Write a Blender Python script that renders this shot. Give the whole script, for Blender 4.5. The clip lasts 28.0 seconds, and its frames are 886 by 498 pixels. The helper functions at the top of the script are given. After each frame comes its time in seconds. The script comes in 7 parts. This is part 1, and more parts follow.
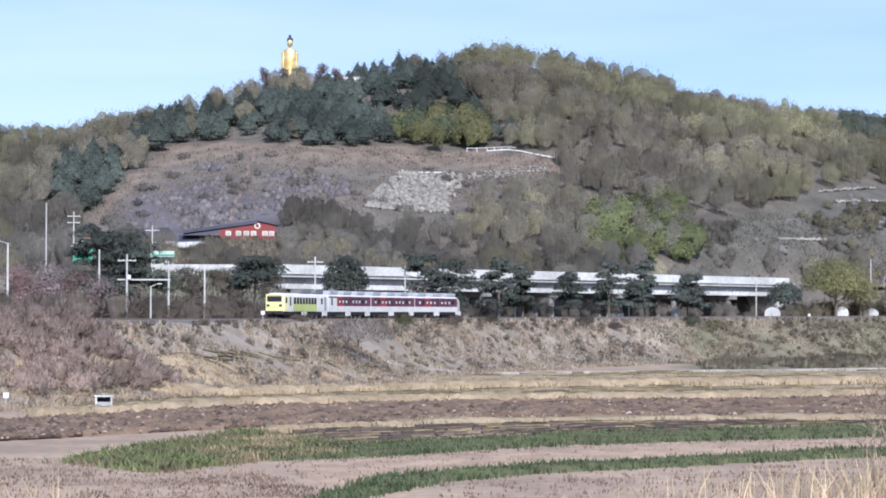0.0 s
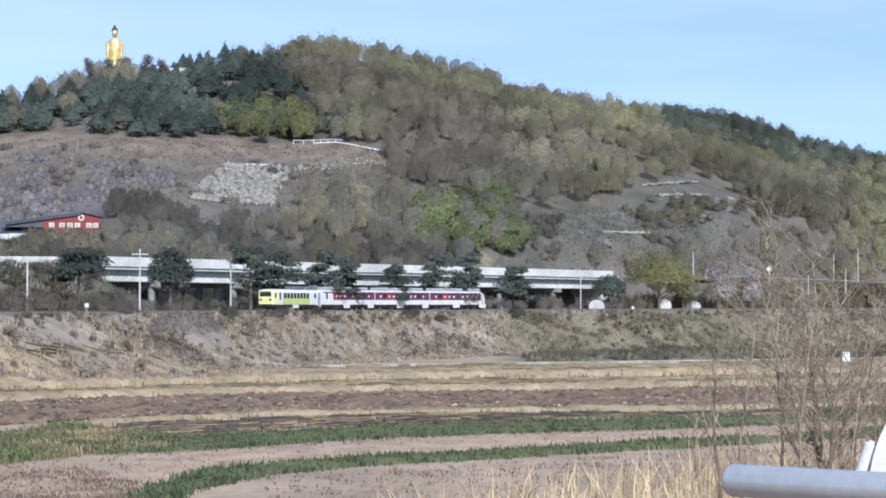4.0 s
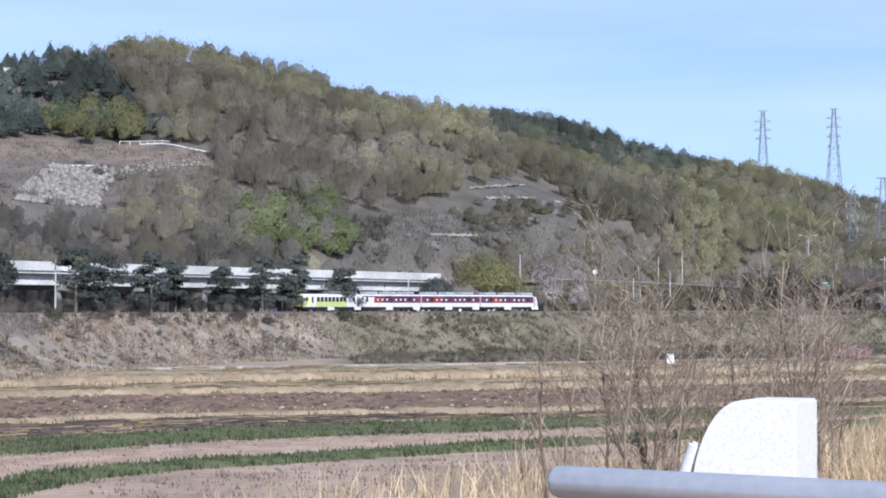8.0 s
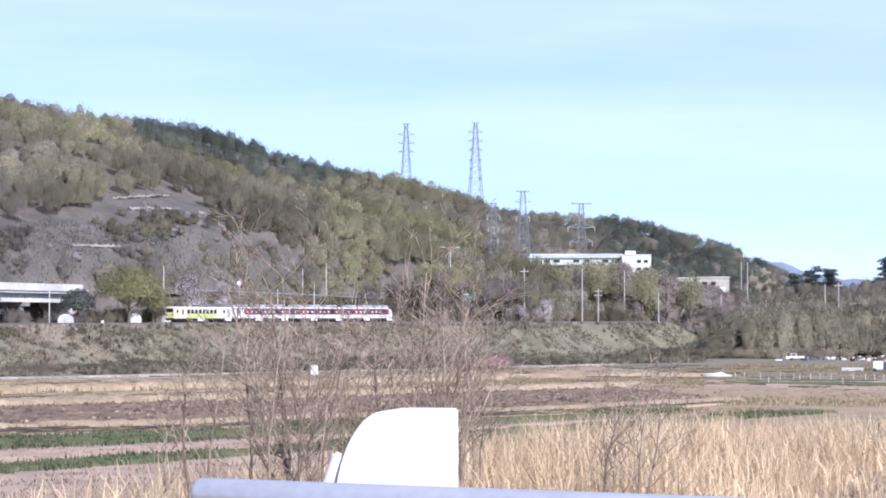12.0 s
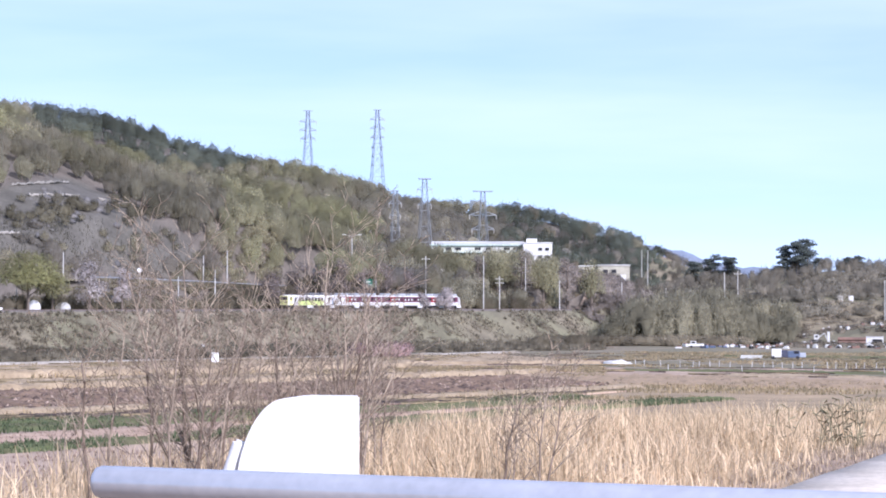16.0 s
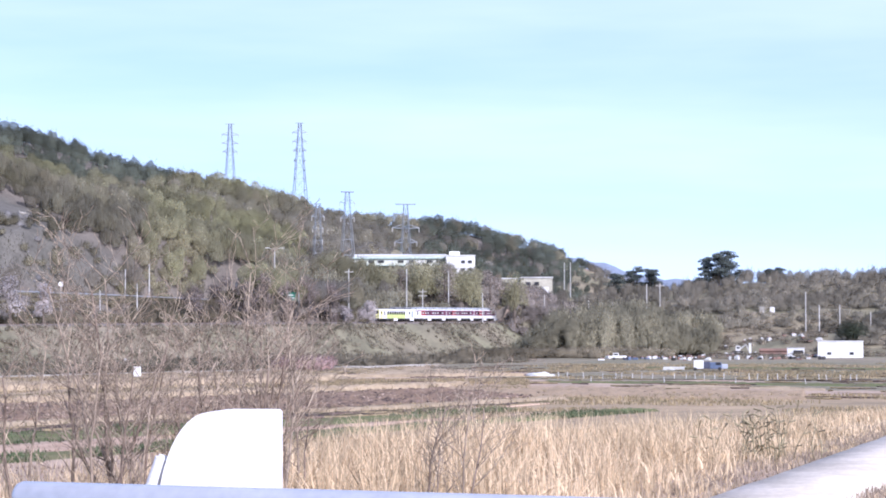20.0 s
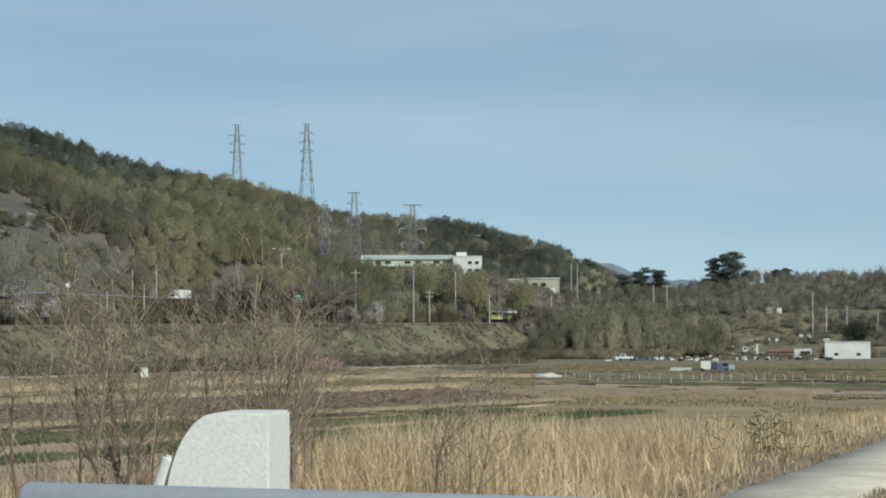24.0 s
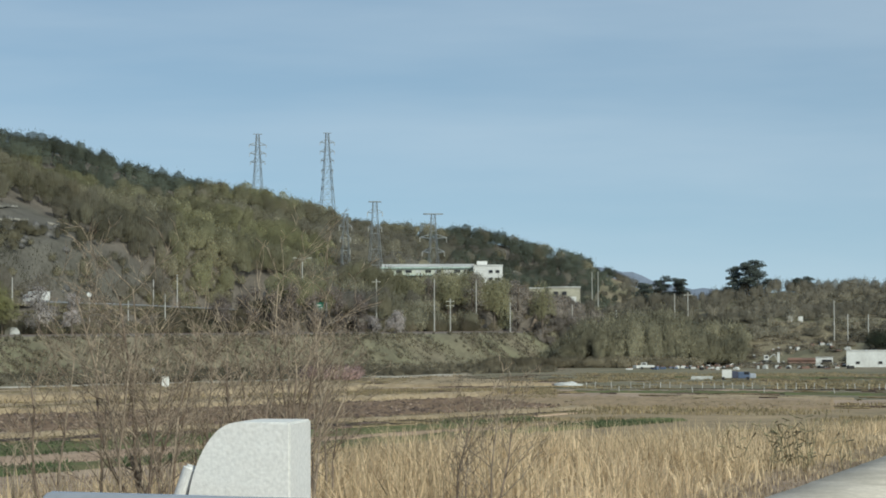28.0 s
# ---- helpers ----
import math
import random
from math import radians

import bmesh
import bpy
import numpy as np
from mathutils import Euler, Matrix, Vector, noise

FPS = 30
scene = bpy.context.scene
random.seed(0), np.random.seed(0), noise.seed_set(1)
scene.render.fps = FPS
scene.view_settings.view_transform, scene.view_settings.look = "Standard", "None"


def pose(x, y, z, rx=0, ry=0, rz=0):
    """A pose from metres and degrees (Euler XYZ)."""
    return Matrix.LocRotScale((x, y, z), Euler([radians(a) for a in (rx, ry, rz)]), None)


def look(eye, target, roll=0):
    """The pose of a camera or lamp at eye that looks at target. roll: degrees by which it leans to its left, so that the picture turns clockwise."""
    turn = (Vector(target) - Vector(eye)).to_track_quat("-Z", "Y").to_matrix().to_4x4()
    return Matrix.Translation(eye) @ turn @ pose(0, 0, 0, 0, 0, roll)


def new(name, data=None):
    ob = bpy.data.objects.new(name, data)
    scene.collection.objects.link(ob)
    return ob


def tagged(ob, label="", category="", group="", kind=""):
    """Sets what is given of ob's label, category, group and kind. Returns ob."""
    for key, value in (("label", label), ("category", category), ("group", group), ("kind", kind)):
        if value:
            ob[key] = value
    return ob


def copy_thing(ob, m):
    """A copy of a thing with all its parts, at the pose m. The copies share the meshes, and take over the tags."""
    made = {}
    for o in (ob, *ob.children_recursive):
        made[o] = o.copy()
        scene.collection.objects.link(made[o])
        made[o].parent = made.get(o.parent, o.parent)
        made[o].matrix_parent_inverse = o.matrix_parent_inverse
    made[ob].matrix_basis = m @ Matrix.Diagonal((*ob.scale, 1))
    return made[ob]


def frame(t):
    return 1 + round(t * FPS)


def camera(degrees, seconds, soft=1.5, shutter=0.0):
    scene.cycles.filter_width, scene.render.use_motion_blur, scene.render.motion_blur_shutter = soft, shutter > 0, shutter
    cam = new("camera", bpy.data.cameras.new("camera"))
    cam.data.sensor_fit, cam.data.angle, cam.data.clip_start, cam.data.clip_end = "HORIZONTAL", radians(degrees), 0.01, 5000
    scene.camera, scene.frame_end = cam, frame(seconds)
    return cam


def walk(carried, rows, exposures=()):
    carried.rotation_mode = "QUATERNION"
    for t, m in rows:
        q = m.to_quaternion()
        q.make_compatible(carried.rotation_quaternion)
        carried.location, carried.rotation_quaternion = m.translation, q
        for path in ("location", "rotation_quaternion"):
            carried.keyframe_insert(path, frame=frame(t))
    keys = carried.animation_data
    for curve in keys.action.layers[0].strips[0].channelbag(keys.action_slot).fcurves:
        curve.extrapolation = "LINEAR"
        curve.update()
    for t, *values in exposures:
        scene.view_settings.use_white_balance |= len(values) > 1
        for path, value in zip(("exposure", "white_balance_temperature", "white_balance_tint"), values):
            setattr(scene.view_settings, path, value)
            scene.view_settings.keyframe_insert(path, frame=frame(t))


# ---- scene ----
EYE = 9.5            # height of the lens above the paddy fields
cam = camera(21.93, 28.0, soft=1.85)
# seconds, bearing, tilt and lean of the lens in degrees
PATH = [
    (0, -0.000, 1.648, 0.100), (0.5, 0.207, 1.810, 0.009), (1, 0.158, 1.812, -0.039), (1.5, 0.335, 1.802, -0.051),
    (2, 0.590, 1.839, -0.043), (2.5, 1.366, 1.832, -0.021), (3, 1.607, 1.735, 0.062), (3.5, 3.072, 1.591, 0.084),
    (5.5, 5.813, 1.307, 0.239), (6, 6.400, 1.329, 0.192), (6.5, 7.178, 1.358, 0.225), (7, 7.590, 1.451, 0.193),
    (7.5, 8.365, 1.382, 0.225), (8, 8.667, 1.539, 0.124), (8.5, 9.567, 1.515, 0.137), (9, 11.120, 1.603, 0.153),
    (9.5, 12.676, 1.670, 0.091), (10, 14.409, 1.685, 0.111), (10.5, 15.694, 1.777, 0.074), (11, 16.692, 1.844, 0.078),
    (11.5, 17.451, 1.859, 0.048), (13.5, 17.646, 1.789, 0.026), (14, 17.517, 1.520, -0.043), (14.5, 18.101, 1.280, 0.089),
    (15, 18.081, 1.395, 0.059), (15.5, 18.612, 1.432, 0.146), (16, 20.031, 1.525, 0.107), (16.5, 21.245, 1.611, 0.013),
    (17, 21.807, 1.653, 0.029), (17.5, 21.727, 1.699, -0.006), (18, 21.708, 1.718, 0.026), (18.5, 21.991, 1.732, -0.003),
    (19, 21.966, 1.826, -0.094), (19.5, 21.878, 1.861, -0.129), (20, 21.963, 1.847, -0.135), (20.5, 21.792, 1.835, -0.203),
    (21, 22.130, 1.550, -0.034), (21.5, 22.054, 1.785, -0.069), (23.5, 21.805, 1.868, -0.157), (24, 21.790, 1.868, -0.141),
    (24.5, 21.532, 1.946, -0.190), (25, 21.419, 2.000, -0.191), (25.5, 21.356, 2.024, -0.161), (26, 21.379, 2.028, -0.211),
    (26.5, 21.335, 2.066, -0.162), (27, 21.400, 2.042, -0.122), (27.5, 21.400, 2.073, -0.219), (28, 21.273, 2.093, -0.217),
]


def aim(bearing, tilt, lean):
    b, e = radians(bearing), radians(tilt)
    to = Vector((math.sin(b) * math.cos(e), math.cos(b) * math.cos(e), math.sin(e)))
    return look((0, 0, EYE), Vector((0, 0, EYE)) + to * 100, lean)


EXPOSURES = [(0.0, 0.64, 5800, 15), (3.0, 0.56, 5780, 10), (6.0, 0.53, 5780, 14), (8.0, 0.53, 5780, 15), (11.0, 0.85, 5780, 22), (16.0, 0.84, 5740, 24), (19.0, 0.91, 5700, 25), (20.6, 0.93, 5680, 25), (21.0, 0.93, 5680, 25),
             (21.1, 0.7, 5850, 15), (21.2, 0.42, 6000, 10), (21.5, 0.16, 6150, 6), (22.5, -0.06, 6450, 0), (23.5, -0.09, 6480, -2), (28.0, -0.09, 6480, -2)]
walk(cam, [(t, aim(b, e, r)) for t, b, e, r in PATH], EXPOSURES)

# ---- light ----
SUN_BEARING, SUN_HEIGHT = 168.0, 35.0
world = bpy.data.worlds.new("sky")
scene.world = world
world.use_nodes = True
wn, wl = world.node_tree.nodes, world.node_tree.links
sky = wn.new("ShaderNodeTexSky")
sky.sky_type, sky.sun_disc = "NISHITA", False
sky.sun_elevation, sky.sun_rotation = radians(SUN_HEIGHT), radians(SUN_BEARING)
sky.air_density, sky.dust_density, sky.ozone_density = 1.0, 0.2, 1.6
wco = wn.new("ShaderNodeTexCoord")
wmap = wn.new("ShaderNodeMapping")
wmap.inputs["Scale"].default_value = (1.5, 1.5, 11.0)
wnoise = wn.new("ShaderNodeTexNoise")
wnoise.inputs["Scale"].default_value, wnoise.inputs["Detail"].default_value = 2.2, 5.0
wramp = wn.new("ShaderNodeMapRange")
wramp.inputs[1].default_value, wramp.inputs[2].default_value = 0.36, 0.68
wramp.inputs[3].default_value, wramp.inputs[4].default_value = 0.14, 0.4
wmix = wn.new("ShaderNodeMixRGB")
wmix.inputs[2].default_value = (6.3, 6.95, 8.3, 1)
lift = wn.new("ShaderNodeVectorMath")
lift.operation = "ADD"
lift.inputs[1].default_value = (0, 0, 0.12)
wl.new(wco.outputs["Generated"], lift.inputs[0])
wl.new(lift.outputs[0], sky.inputs["Vector"])
wl.new(wco.outputs["Generated"], wmap.inputs[0])
wl.new(wmap.outputs[0], wnoise.inputs["Vector"])
wl.new(wnoise.outputs[0], wramp.inputs[0])
wl.new(wramp.outputs[0], wmix.inputs[0])
wl.new(sky.outputs[0], wmix.inputs[1])
wl.new(wmix.outputs[0], wn["Background"].inputs[0])
wn["Background"].inputs[1].default_value = 0.105
sun_data = bpy.data.lights.new("sun", "SUN")
sun_data.energy, sun_data.angle, sun_data.color = 4.05, radians(0.6), (1.0, 0.96, 0.91)
sun = new("sun", sun_data)
_b, _e = radians(SUN_BEARING), radians(SUN_HEIGHT)
sun.matrix_world = look((math.sin(_b) * math.cos(_e) * 200, math.cos(_b) * math.cos(_e) * 200, math.sin(_e) * 200), (0, 0, 0))

# ---- materials ----


def material(name, colour, rough=0.8, metal=0.0, vary=0.25, scale=1.0, fine=8.0, bump=0.2, second=None, leaf=False,
             attribute="", island=0.0, piece=0.0, gloss=0.4, thin=0.0):
    """A surface with variation at two scales. colour, second: two base colours mixed by noise; attribute: a colour layer
    of the mesh that takes colour's place; island, piece: lightness spread between loose pieces or objects; thin: the
    share of gaps in a spray of fine twigs."""
    m = bpy.data.materials.new(name)
    m.use_nodes = True
    n, l = m.node_tree.nodes, m.node_tree.links
    p = n["Principled BSDF"]
    p.inputs["Roughness"].default_value, p.inputs["Metallic"].default_value = rough, metal
    p.inputs["Specular IOR Level"].default_value = 0.1 if leaf else gloss
    co = n.new("ShaderNodeNewGeometry")
    big, small = n.new("ShaderNodeTexNoise"), n.new("ShaderNodeTexNoise")
    big.inputs["Scale"].default_value, big.inputs["Detail"].default_value = scale, 5.0
    small.inputs["Scale"].default_value, small.inputs["Detail"].default_value = scale * fine, 6.0
    l.new(co.outputs["Position"], big.inputs["Vector"])
    l.new(co.outputs["Position"], small.inputs["Vector"])
    mix = n.new("ShaderNodeMixRGB")
    ramp = n.new("ShaderNodeMapRange")
    ramp.inputs[1].default_value, ramp.inputs[2].default_value = 0.38, 0.62
    l.new(big.outputs[0], ramp.inputs[0])
    l.new(ramp.outputs[0], mix.inputs[0])
    c2 = second or tuple(c * (1 - vary) for c in colour)
    if attribute:
        a = n.new("ShaderNodeAttribute")
        a.attribute_name = attribute
        dark = n.new("ShaderNodeMixRGB")
        dark.blend_type = "MULTIPLY"
        dark.inputs[0].default_value = 1.0
        dark.inputs[2].default_value = (1 - vary, 1 - vary, 1 - vary, 1)
        l.new(a.outputs["Color"], dark.inputs[1])
        l.new(a.outputs["Color"], mix.inputs[1])
        l.new(dark.outputs[0], mix.inputs[2])
    else:
        mix.inputs[1].default_value, mix.inputs[2].default_value = (*colour, 1), (*c2, 1)
    hsv = n.new("ShaderNodeHueSaturation")
    l.new(mix.outputs[0], hsv.inputs["Color"])
    val = n.new("ShaderNodeMapRange")
    val.inputs[1].default_value, val.inputs[2].default_value = 0.3, 0.7
    val.inputs[3].default_value, val.inputs[4].default_value = 1 - vary * 0.6, 1 + vary * 0.6
    l.new(small.outputs[0], val.inputs[0])
    last = val.outputs[0]
    if island or piece:
        r = n.new("ShaderNodeMapRange")
        s = island or piece
        r.inputs[3].default_value, r.inputs[4].default_value = 1 - s, 1 + s
        src = co.outputs["Random Per Island"]
        if piece:
            src = n.new("ShaderNodeObjectInfo").outputs["Random"]
        l.new(src, r.inputs[0])
        mul = n.new("ShaderNodeMath")
        mul.operation = "MULTIPLY"
        l.new(last, mul.inputs[0])
        l.new(r.outputs[0], mul.inputs[1])
        last = mul.outputs[0]
    l.new(last, hsv.inputs["Value"])
    l.new(hsv.outputs[0], p.inputs["Base Color"])
    if leaf:
        t = n.new("ShaderNodeBsdfTranslucent")
        l.new(hsv.outputs[0], t.inputs["Color"])
        both = n.new("ShaderNodeMixShader")
        both.inputs[0].default_value = 0.45
        l.new(p.outputs[0], both.inputs[1])
        l.new(t.outputs[0], both.inputs[2])
        last = both
        if thin:
            gap = n.new("ShaderNodeBsdfTransparent")
            last = n.new("ShaderNodeMixShader")
            last.inputs[0].default_value = thin
            l.new(both.outputs[0], last.inputs[1])
            l.new(gap.outputs[0], last.inputs[2])
        l.new(last.outputs[0], n["Material Output"].inputs["Surface"])
    if bump:
        b = n.new("ShaderNodeBump")
        b.inputs["Strength"].default_value = bump
        b.inputs["Distance"].default_value = 0.4 / (scale * fine)
        l.new(small.outputs[0], b.inputs["Height"])
        l.new(b.outputs[0], p.inputs["Normal"])
    return m


M_GROUND = material("earth", (0.2, 0.15, 0.1), 0.95, scale=0.12, fine=9, vary=0.3, attribute="cover", bump=0.25)
M_WOOD = material("woodland", (0.1, 0.1, 0.05), 0.9, scale=0.03, fine=30, vary=0.5, attribute="cover", island=0.04, leaf=True, bump=0, thin=0.5)
M_NEEDLE = material("needle_crowns", (0.1, 0.1, 0.05), 0.9, scale=0.03, fine=30, vary=0.5, attribute="cover", island=0.08, leaf=True, bump=0, thin=0.25)
M_BARK = material("bark", (0.16, 0.13, 0.1), 0.95, scale=2, second=(0.1, 0.08, 0.065), island=0.3)
M_TWIG = material("bare_twig", (0.34, 0.275, 0.2), 0.9, scale=2, second=(0.17, 0.132, 0.098), island=0.45)
M_REED = material("dry_reed", (0.76, 0.605, 0.4), 0.85, scale=0.25, fine=5, second=(0.55, 0.425, 0.265), island=0.35, leaf=True, bump=0)
M_DRY = material("dry_grass", (0.415, 0.348, 0.262), 0.9, scale=0.12, fine=6, second=(0.36, 0.285, 0.215), island=0.2, leaf=True, bump=0)
M_OLIVE = material("olive_grass", (0.265, 0.232, 0.172), 0.9, scale=0.1, fine=6, second=(0.21, 0.182, 0.135), island=0.18, leaf=True, bump=0)
M_GRASS = material("young_grass", (0.15, 0.178, 0.095), 0.85, scale=0.2, fine=6, second=(0.095, 0.125, 0.064), island=0.35, leaf=True, bump=0)
M_WEED = material("field_weeds", (0.2, 0.23, 0.1), 0.85, scale=0.2, fine=6, second=(0.2, 0.19, 0.11), island=0.25, leaf=True, bump=0)
M_PADDY = material("dry_paddy_soil", (0.42, 0.305, 0.215), 0.95, scale=0.3, fine=10, second=(0.31, 0.22, 0.152), bump=0.9)
M_PLOUGH = material("ploughed_soil", (0.2, 0.135, 0.085), 0.95, scale=0.3, fine=8, second=(0.12, 0.08, 0.052), bump=0.8, island=0.3)
M_STRAW = material("straw_stubble", (0.365, 0.282, 0.178), 0.95, scale=0.2, fine=10, second=(0.25, 0.19, 0.115), bump=0.7)
M_CONCRETE = material("weathered_concrete", (0.55, 0.55, 0.52), 0.85, scale=0.15, fine=12, second=(0.38, 0.38, 0.36), bump=0.2)
M_WHITECON = material("pale_concrete", (0.62, 0.62, 0.59), 0.85, scale=0.12, fine=12, second=(0.44, 0.44, 0.41), bump=0.2)
M_ROADCON = material("concrete_road", (0.58, 0.52, 0.43), 0.9, scale=0.5, fine=12, second=(0.45, 0.4, 0.32), bump=0.3)
M_ASPHALT = material("asphalt", (0.06, 0.06, 0.06), 0.9, scale=0.5, fine=12, bump=0.2)
M_DARK = material("dark_metal", (0.035, 0.033, 0.032), 0.6, metal=0.2, scale=2, bump=0.1)
M_STEEL = material("galvanised_steel", (0.42, 0.43, 0.44), 0.5, metal=0.6, scale=1.5, bump=0.05)
M_POLE = material("concrete_pole", (0.5, 0.49, 0.46), 0.85, scale=0.8, second=(0.4, 0.39, 0.36))
M_ROCK = material("cut_rock", (0.135, 0.12, 0.12), 0.9, scale=0.15, fine=8, second=(0.1, 0.09, 0.092), island=0.3, bump=0.6)
M_STONE = material("pale_riprap", (0.245, 0.23, 0.198), 0.9, scale=0.5, fine=6, second=(0.185, 0.172, 0.148), island=0.3, bump=0.4)
M_SLEEPER = material("sleeper_concrete", (0.17, 0.15, 0.135), 0.95, scale=1.5)
# darker copy of the concrete: shade under the deck put into the colour
M_PIER = material("shaded_concrete", (0.27, 0.265, 0.255), 0.9, scale=0.4, fine=10, second=(0.2, 0.195, 0.185))
M_RAILSTEEL = material("rusty_rail", (0.17, 0.13, 0.11), 0.7, metal=0.3, scale=2)
M_BALLAST = material("ballast", (0.155, 0.135, 0.118), 0.95, scale=0.8, fine=10, bump=0.7)

# ---- building helpers ----
rng = np.random.default_rng(7)


def mesh_object(name, verts, faces, mat, tint=None, smooth=False, normals=None):
    """One mesh object from arrays of corners and of faces with equally many sides; tint: a colour for each corner."""
    verts, faces = np.asarray(verts, np.float32), np.asarray(faces, np.int32)
    me = bpy.data.meshes.new(name)
    k = faces.shape[1]
    me.vertices.add(len(verts))
    me.vertices.foreach_set("co", verts.ravel())
    me.loops.add(faces.size)
    me.loops.foreach_set("vertex_index", faces.ravel())
    me.polygons.add(len(faces))
    me.polygons.foreach_set("loop_start", np.arange(0, faces.size, k, dtype=np.int32))
    me.polygons.foreach_set("loop_total", np.full(len(faces), k, np.int32))
    if smooth:
        me.polygons.foreach_set("use_smooth", np.ones(len(faces), bool))
    me.update(calc_edges=True)
    if tint is not None:
        layer = me.attributes.new("cover", "FLOAT_COLOR", "POINT")
        layer.data.foreach_set("color", np.c_[np.asarray(tint, np.float32), np.ones(len(verts), np.float32)].ravel())
    me.materials.append(mat)
    if normals is not None:
        me.normals_split_custom_set_from_vertices(np.asarray(normals, np.float32))
    return new(name, me)


def part(name, bm, mat, parent=None, label=""):
    """Link a bmesh as one mesh object, under a thing or a part."""
    me = bpy.data.meshes.new(name)
    bm.to_mesh(me)
    bm.free()
    me.materials.append(mat)
    ob = new(name, me)
    ob.parent = parent
    return tagged(ob, label) if label else ob


def empty(name, m, label, category, group="", kind=""):
    ob = new(name)
    ob.matrix_basis = m
    return tagged(ob, label, category, group, kind)


def box(bm, x, y, z, sx, sy, sz, rz=0.0, bevel=0.0):
    """Add a box with its centre at x, y, z."""
    made = bmesh.ops.create_cube(bm, size=1.0, matrix=Matrix.Translation((x, y, z)) @ Matrix.Rotation(radians(rz), 4, "Z")
                                 @ Matrix.Diagonal((sx, sy, sz, 1)))
    if bevel:
        es = list({e for v in made["verts"] for e in v.link_edges})
        bmesh.ops.bevel(bm, geom=es, offset=bevel, segments=2, affect="EDGES", profile=0.6)
    return bm


def one_box(*a, **k):
    return box(bmesh.new(), *a, **k)


def rod(bm, a, b, ra, rb=None, sides=6):
    """Add a tapered rod from a to b."""
    a, b = Vector(a), Vector(b)
    rb = ra if rb is None else rb
    way = b - a
    m = Matrix.Translation((a + b) / 2) @ way.to_track_quat("Z", "Y").to_matrix().to_4x4()
    bmesh.ops.create_cone(bm, cap_ends=True, segments=sides, radius1=ra, radius2=rb, depth=way.length, matrix=m)
    return bm


def one_rod(*a, **k):
    return rod(bmesh.new(), *a, **k)


def chain(points, radii, sides=5):
    """One joined tube through the points."""
    bm = bmesh.new()
    pts = [Vector(p) for p in points]
    loops = []
    for i, (p, r) in enumerate(zip(pts, radii)):
        way = (pts[min(i + 1, len(pts) - 1)] - pts[max(i - 1, 0)]).normalized()
        u = way.orthogonal().normalized() if not loops else (last - way * last.dot(way)).normalized()
        last = u
        v = way.cross(u)
        loops.append([bm.verts.new(p + (u * math.cos(k * 6.2832 / sides) + v * math.sin(k * 6.2832 / sides)) * r) for k in range(sides)])
    for a, b in zip(loops[:-1], loops[1:]):
        for k in range(sides):
            bm.faces.new((a[k], a[(k + 1) % sides], b[(k + 1) % sides], b[k])).smooth = True
    bm.faces.new(loops[0][::-1])
    bm.faces.new(loops[-1])
    return bm


def extrude(bm, outline, axis_from, axis_to, place=lambda u, v, w: (u, w, v)):
    """A prism: an outline of (u, v) points swept along w."""
    one = [bm.verts.new(place(u, v, axis_from)) for u, v in outline]
    two = [bm.verts.new(place(u, v, axis_to)) for u, v in outline]
    n = len(outline)
    bm.faces.new(one[::-1])
    bm.faces.new(two)
    for i in range(n):
        bm.faces.new((one[i], one[(i + 1) % n], two[(i + 1) % n], two[i]))
    bmesh.ops.recalc_face_normals(bm, faces=bm.faces)
    return bm


def spot(bearing, distance):
    b = radians(bearing)
    return distance * math.sin(b), distance * math.cos(b)


def rise(distance, elevation):
    return EYE + distance * math.tan(radians(elevation))


def smooth(a, b, x):
    t = np.clip((x - a) / (b - a), 0, 1)
    return t * t * (3 - 2 * t)


_gx = np.random.default_rng(3).random((64, 64))


def wave(x, y, size):
    """Smooth value noise from 0 to 1 on arrays."""
    x, y = np.asarray(x) / size, np.asarray(y) / size
    i, j = np.floor(x).astype(int), np.floor(y).astype(int)
    u, v = x - i, y - j
    u, v = u * u * (3 - 2 * u), v * v * (3 - 2 * v)
    g = lambda a, b: _gx[a % 64, b % 64]
    return (g(i, j) * (1 - u) + g(i + 1, j) * u) * (1 - v) + (g(i, j + 1) * (1 - u) + g(i + 1, j + 1) * u) * v


def to_line(x, y, line):
    """Distance, side (positive to the left of the line's way) and length along a polyline, for arrays."""
    x, y = np.asarray(x, float), np.asarray(y, float)
    best, side, along = np.full(x.shape, 1e9), np.zeros(x.shape), np.zeros(x.shape)
    run = 0.0
    for (ax, ay), (bx, by) in zip(line[:-1], line[1:]):
        dx, dy = bx - ax, by - ay
        size = math.hypot(dx, dy)
        t = np.clip(((x - ax) * dx + (y - ay) * dy) / size ** 2, 0, 1)
        d = np.hypot(x - ax - t * dx, y - ay - t * dy)
        near = d < best
        best = np.where(near, d, best)
        side = np.where(near, np.sign((y - ay) * dx - (x - ax) * dy), side)
        along = np.where(near, run + t * size, along)
        run += size
    return best, side, along


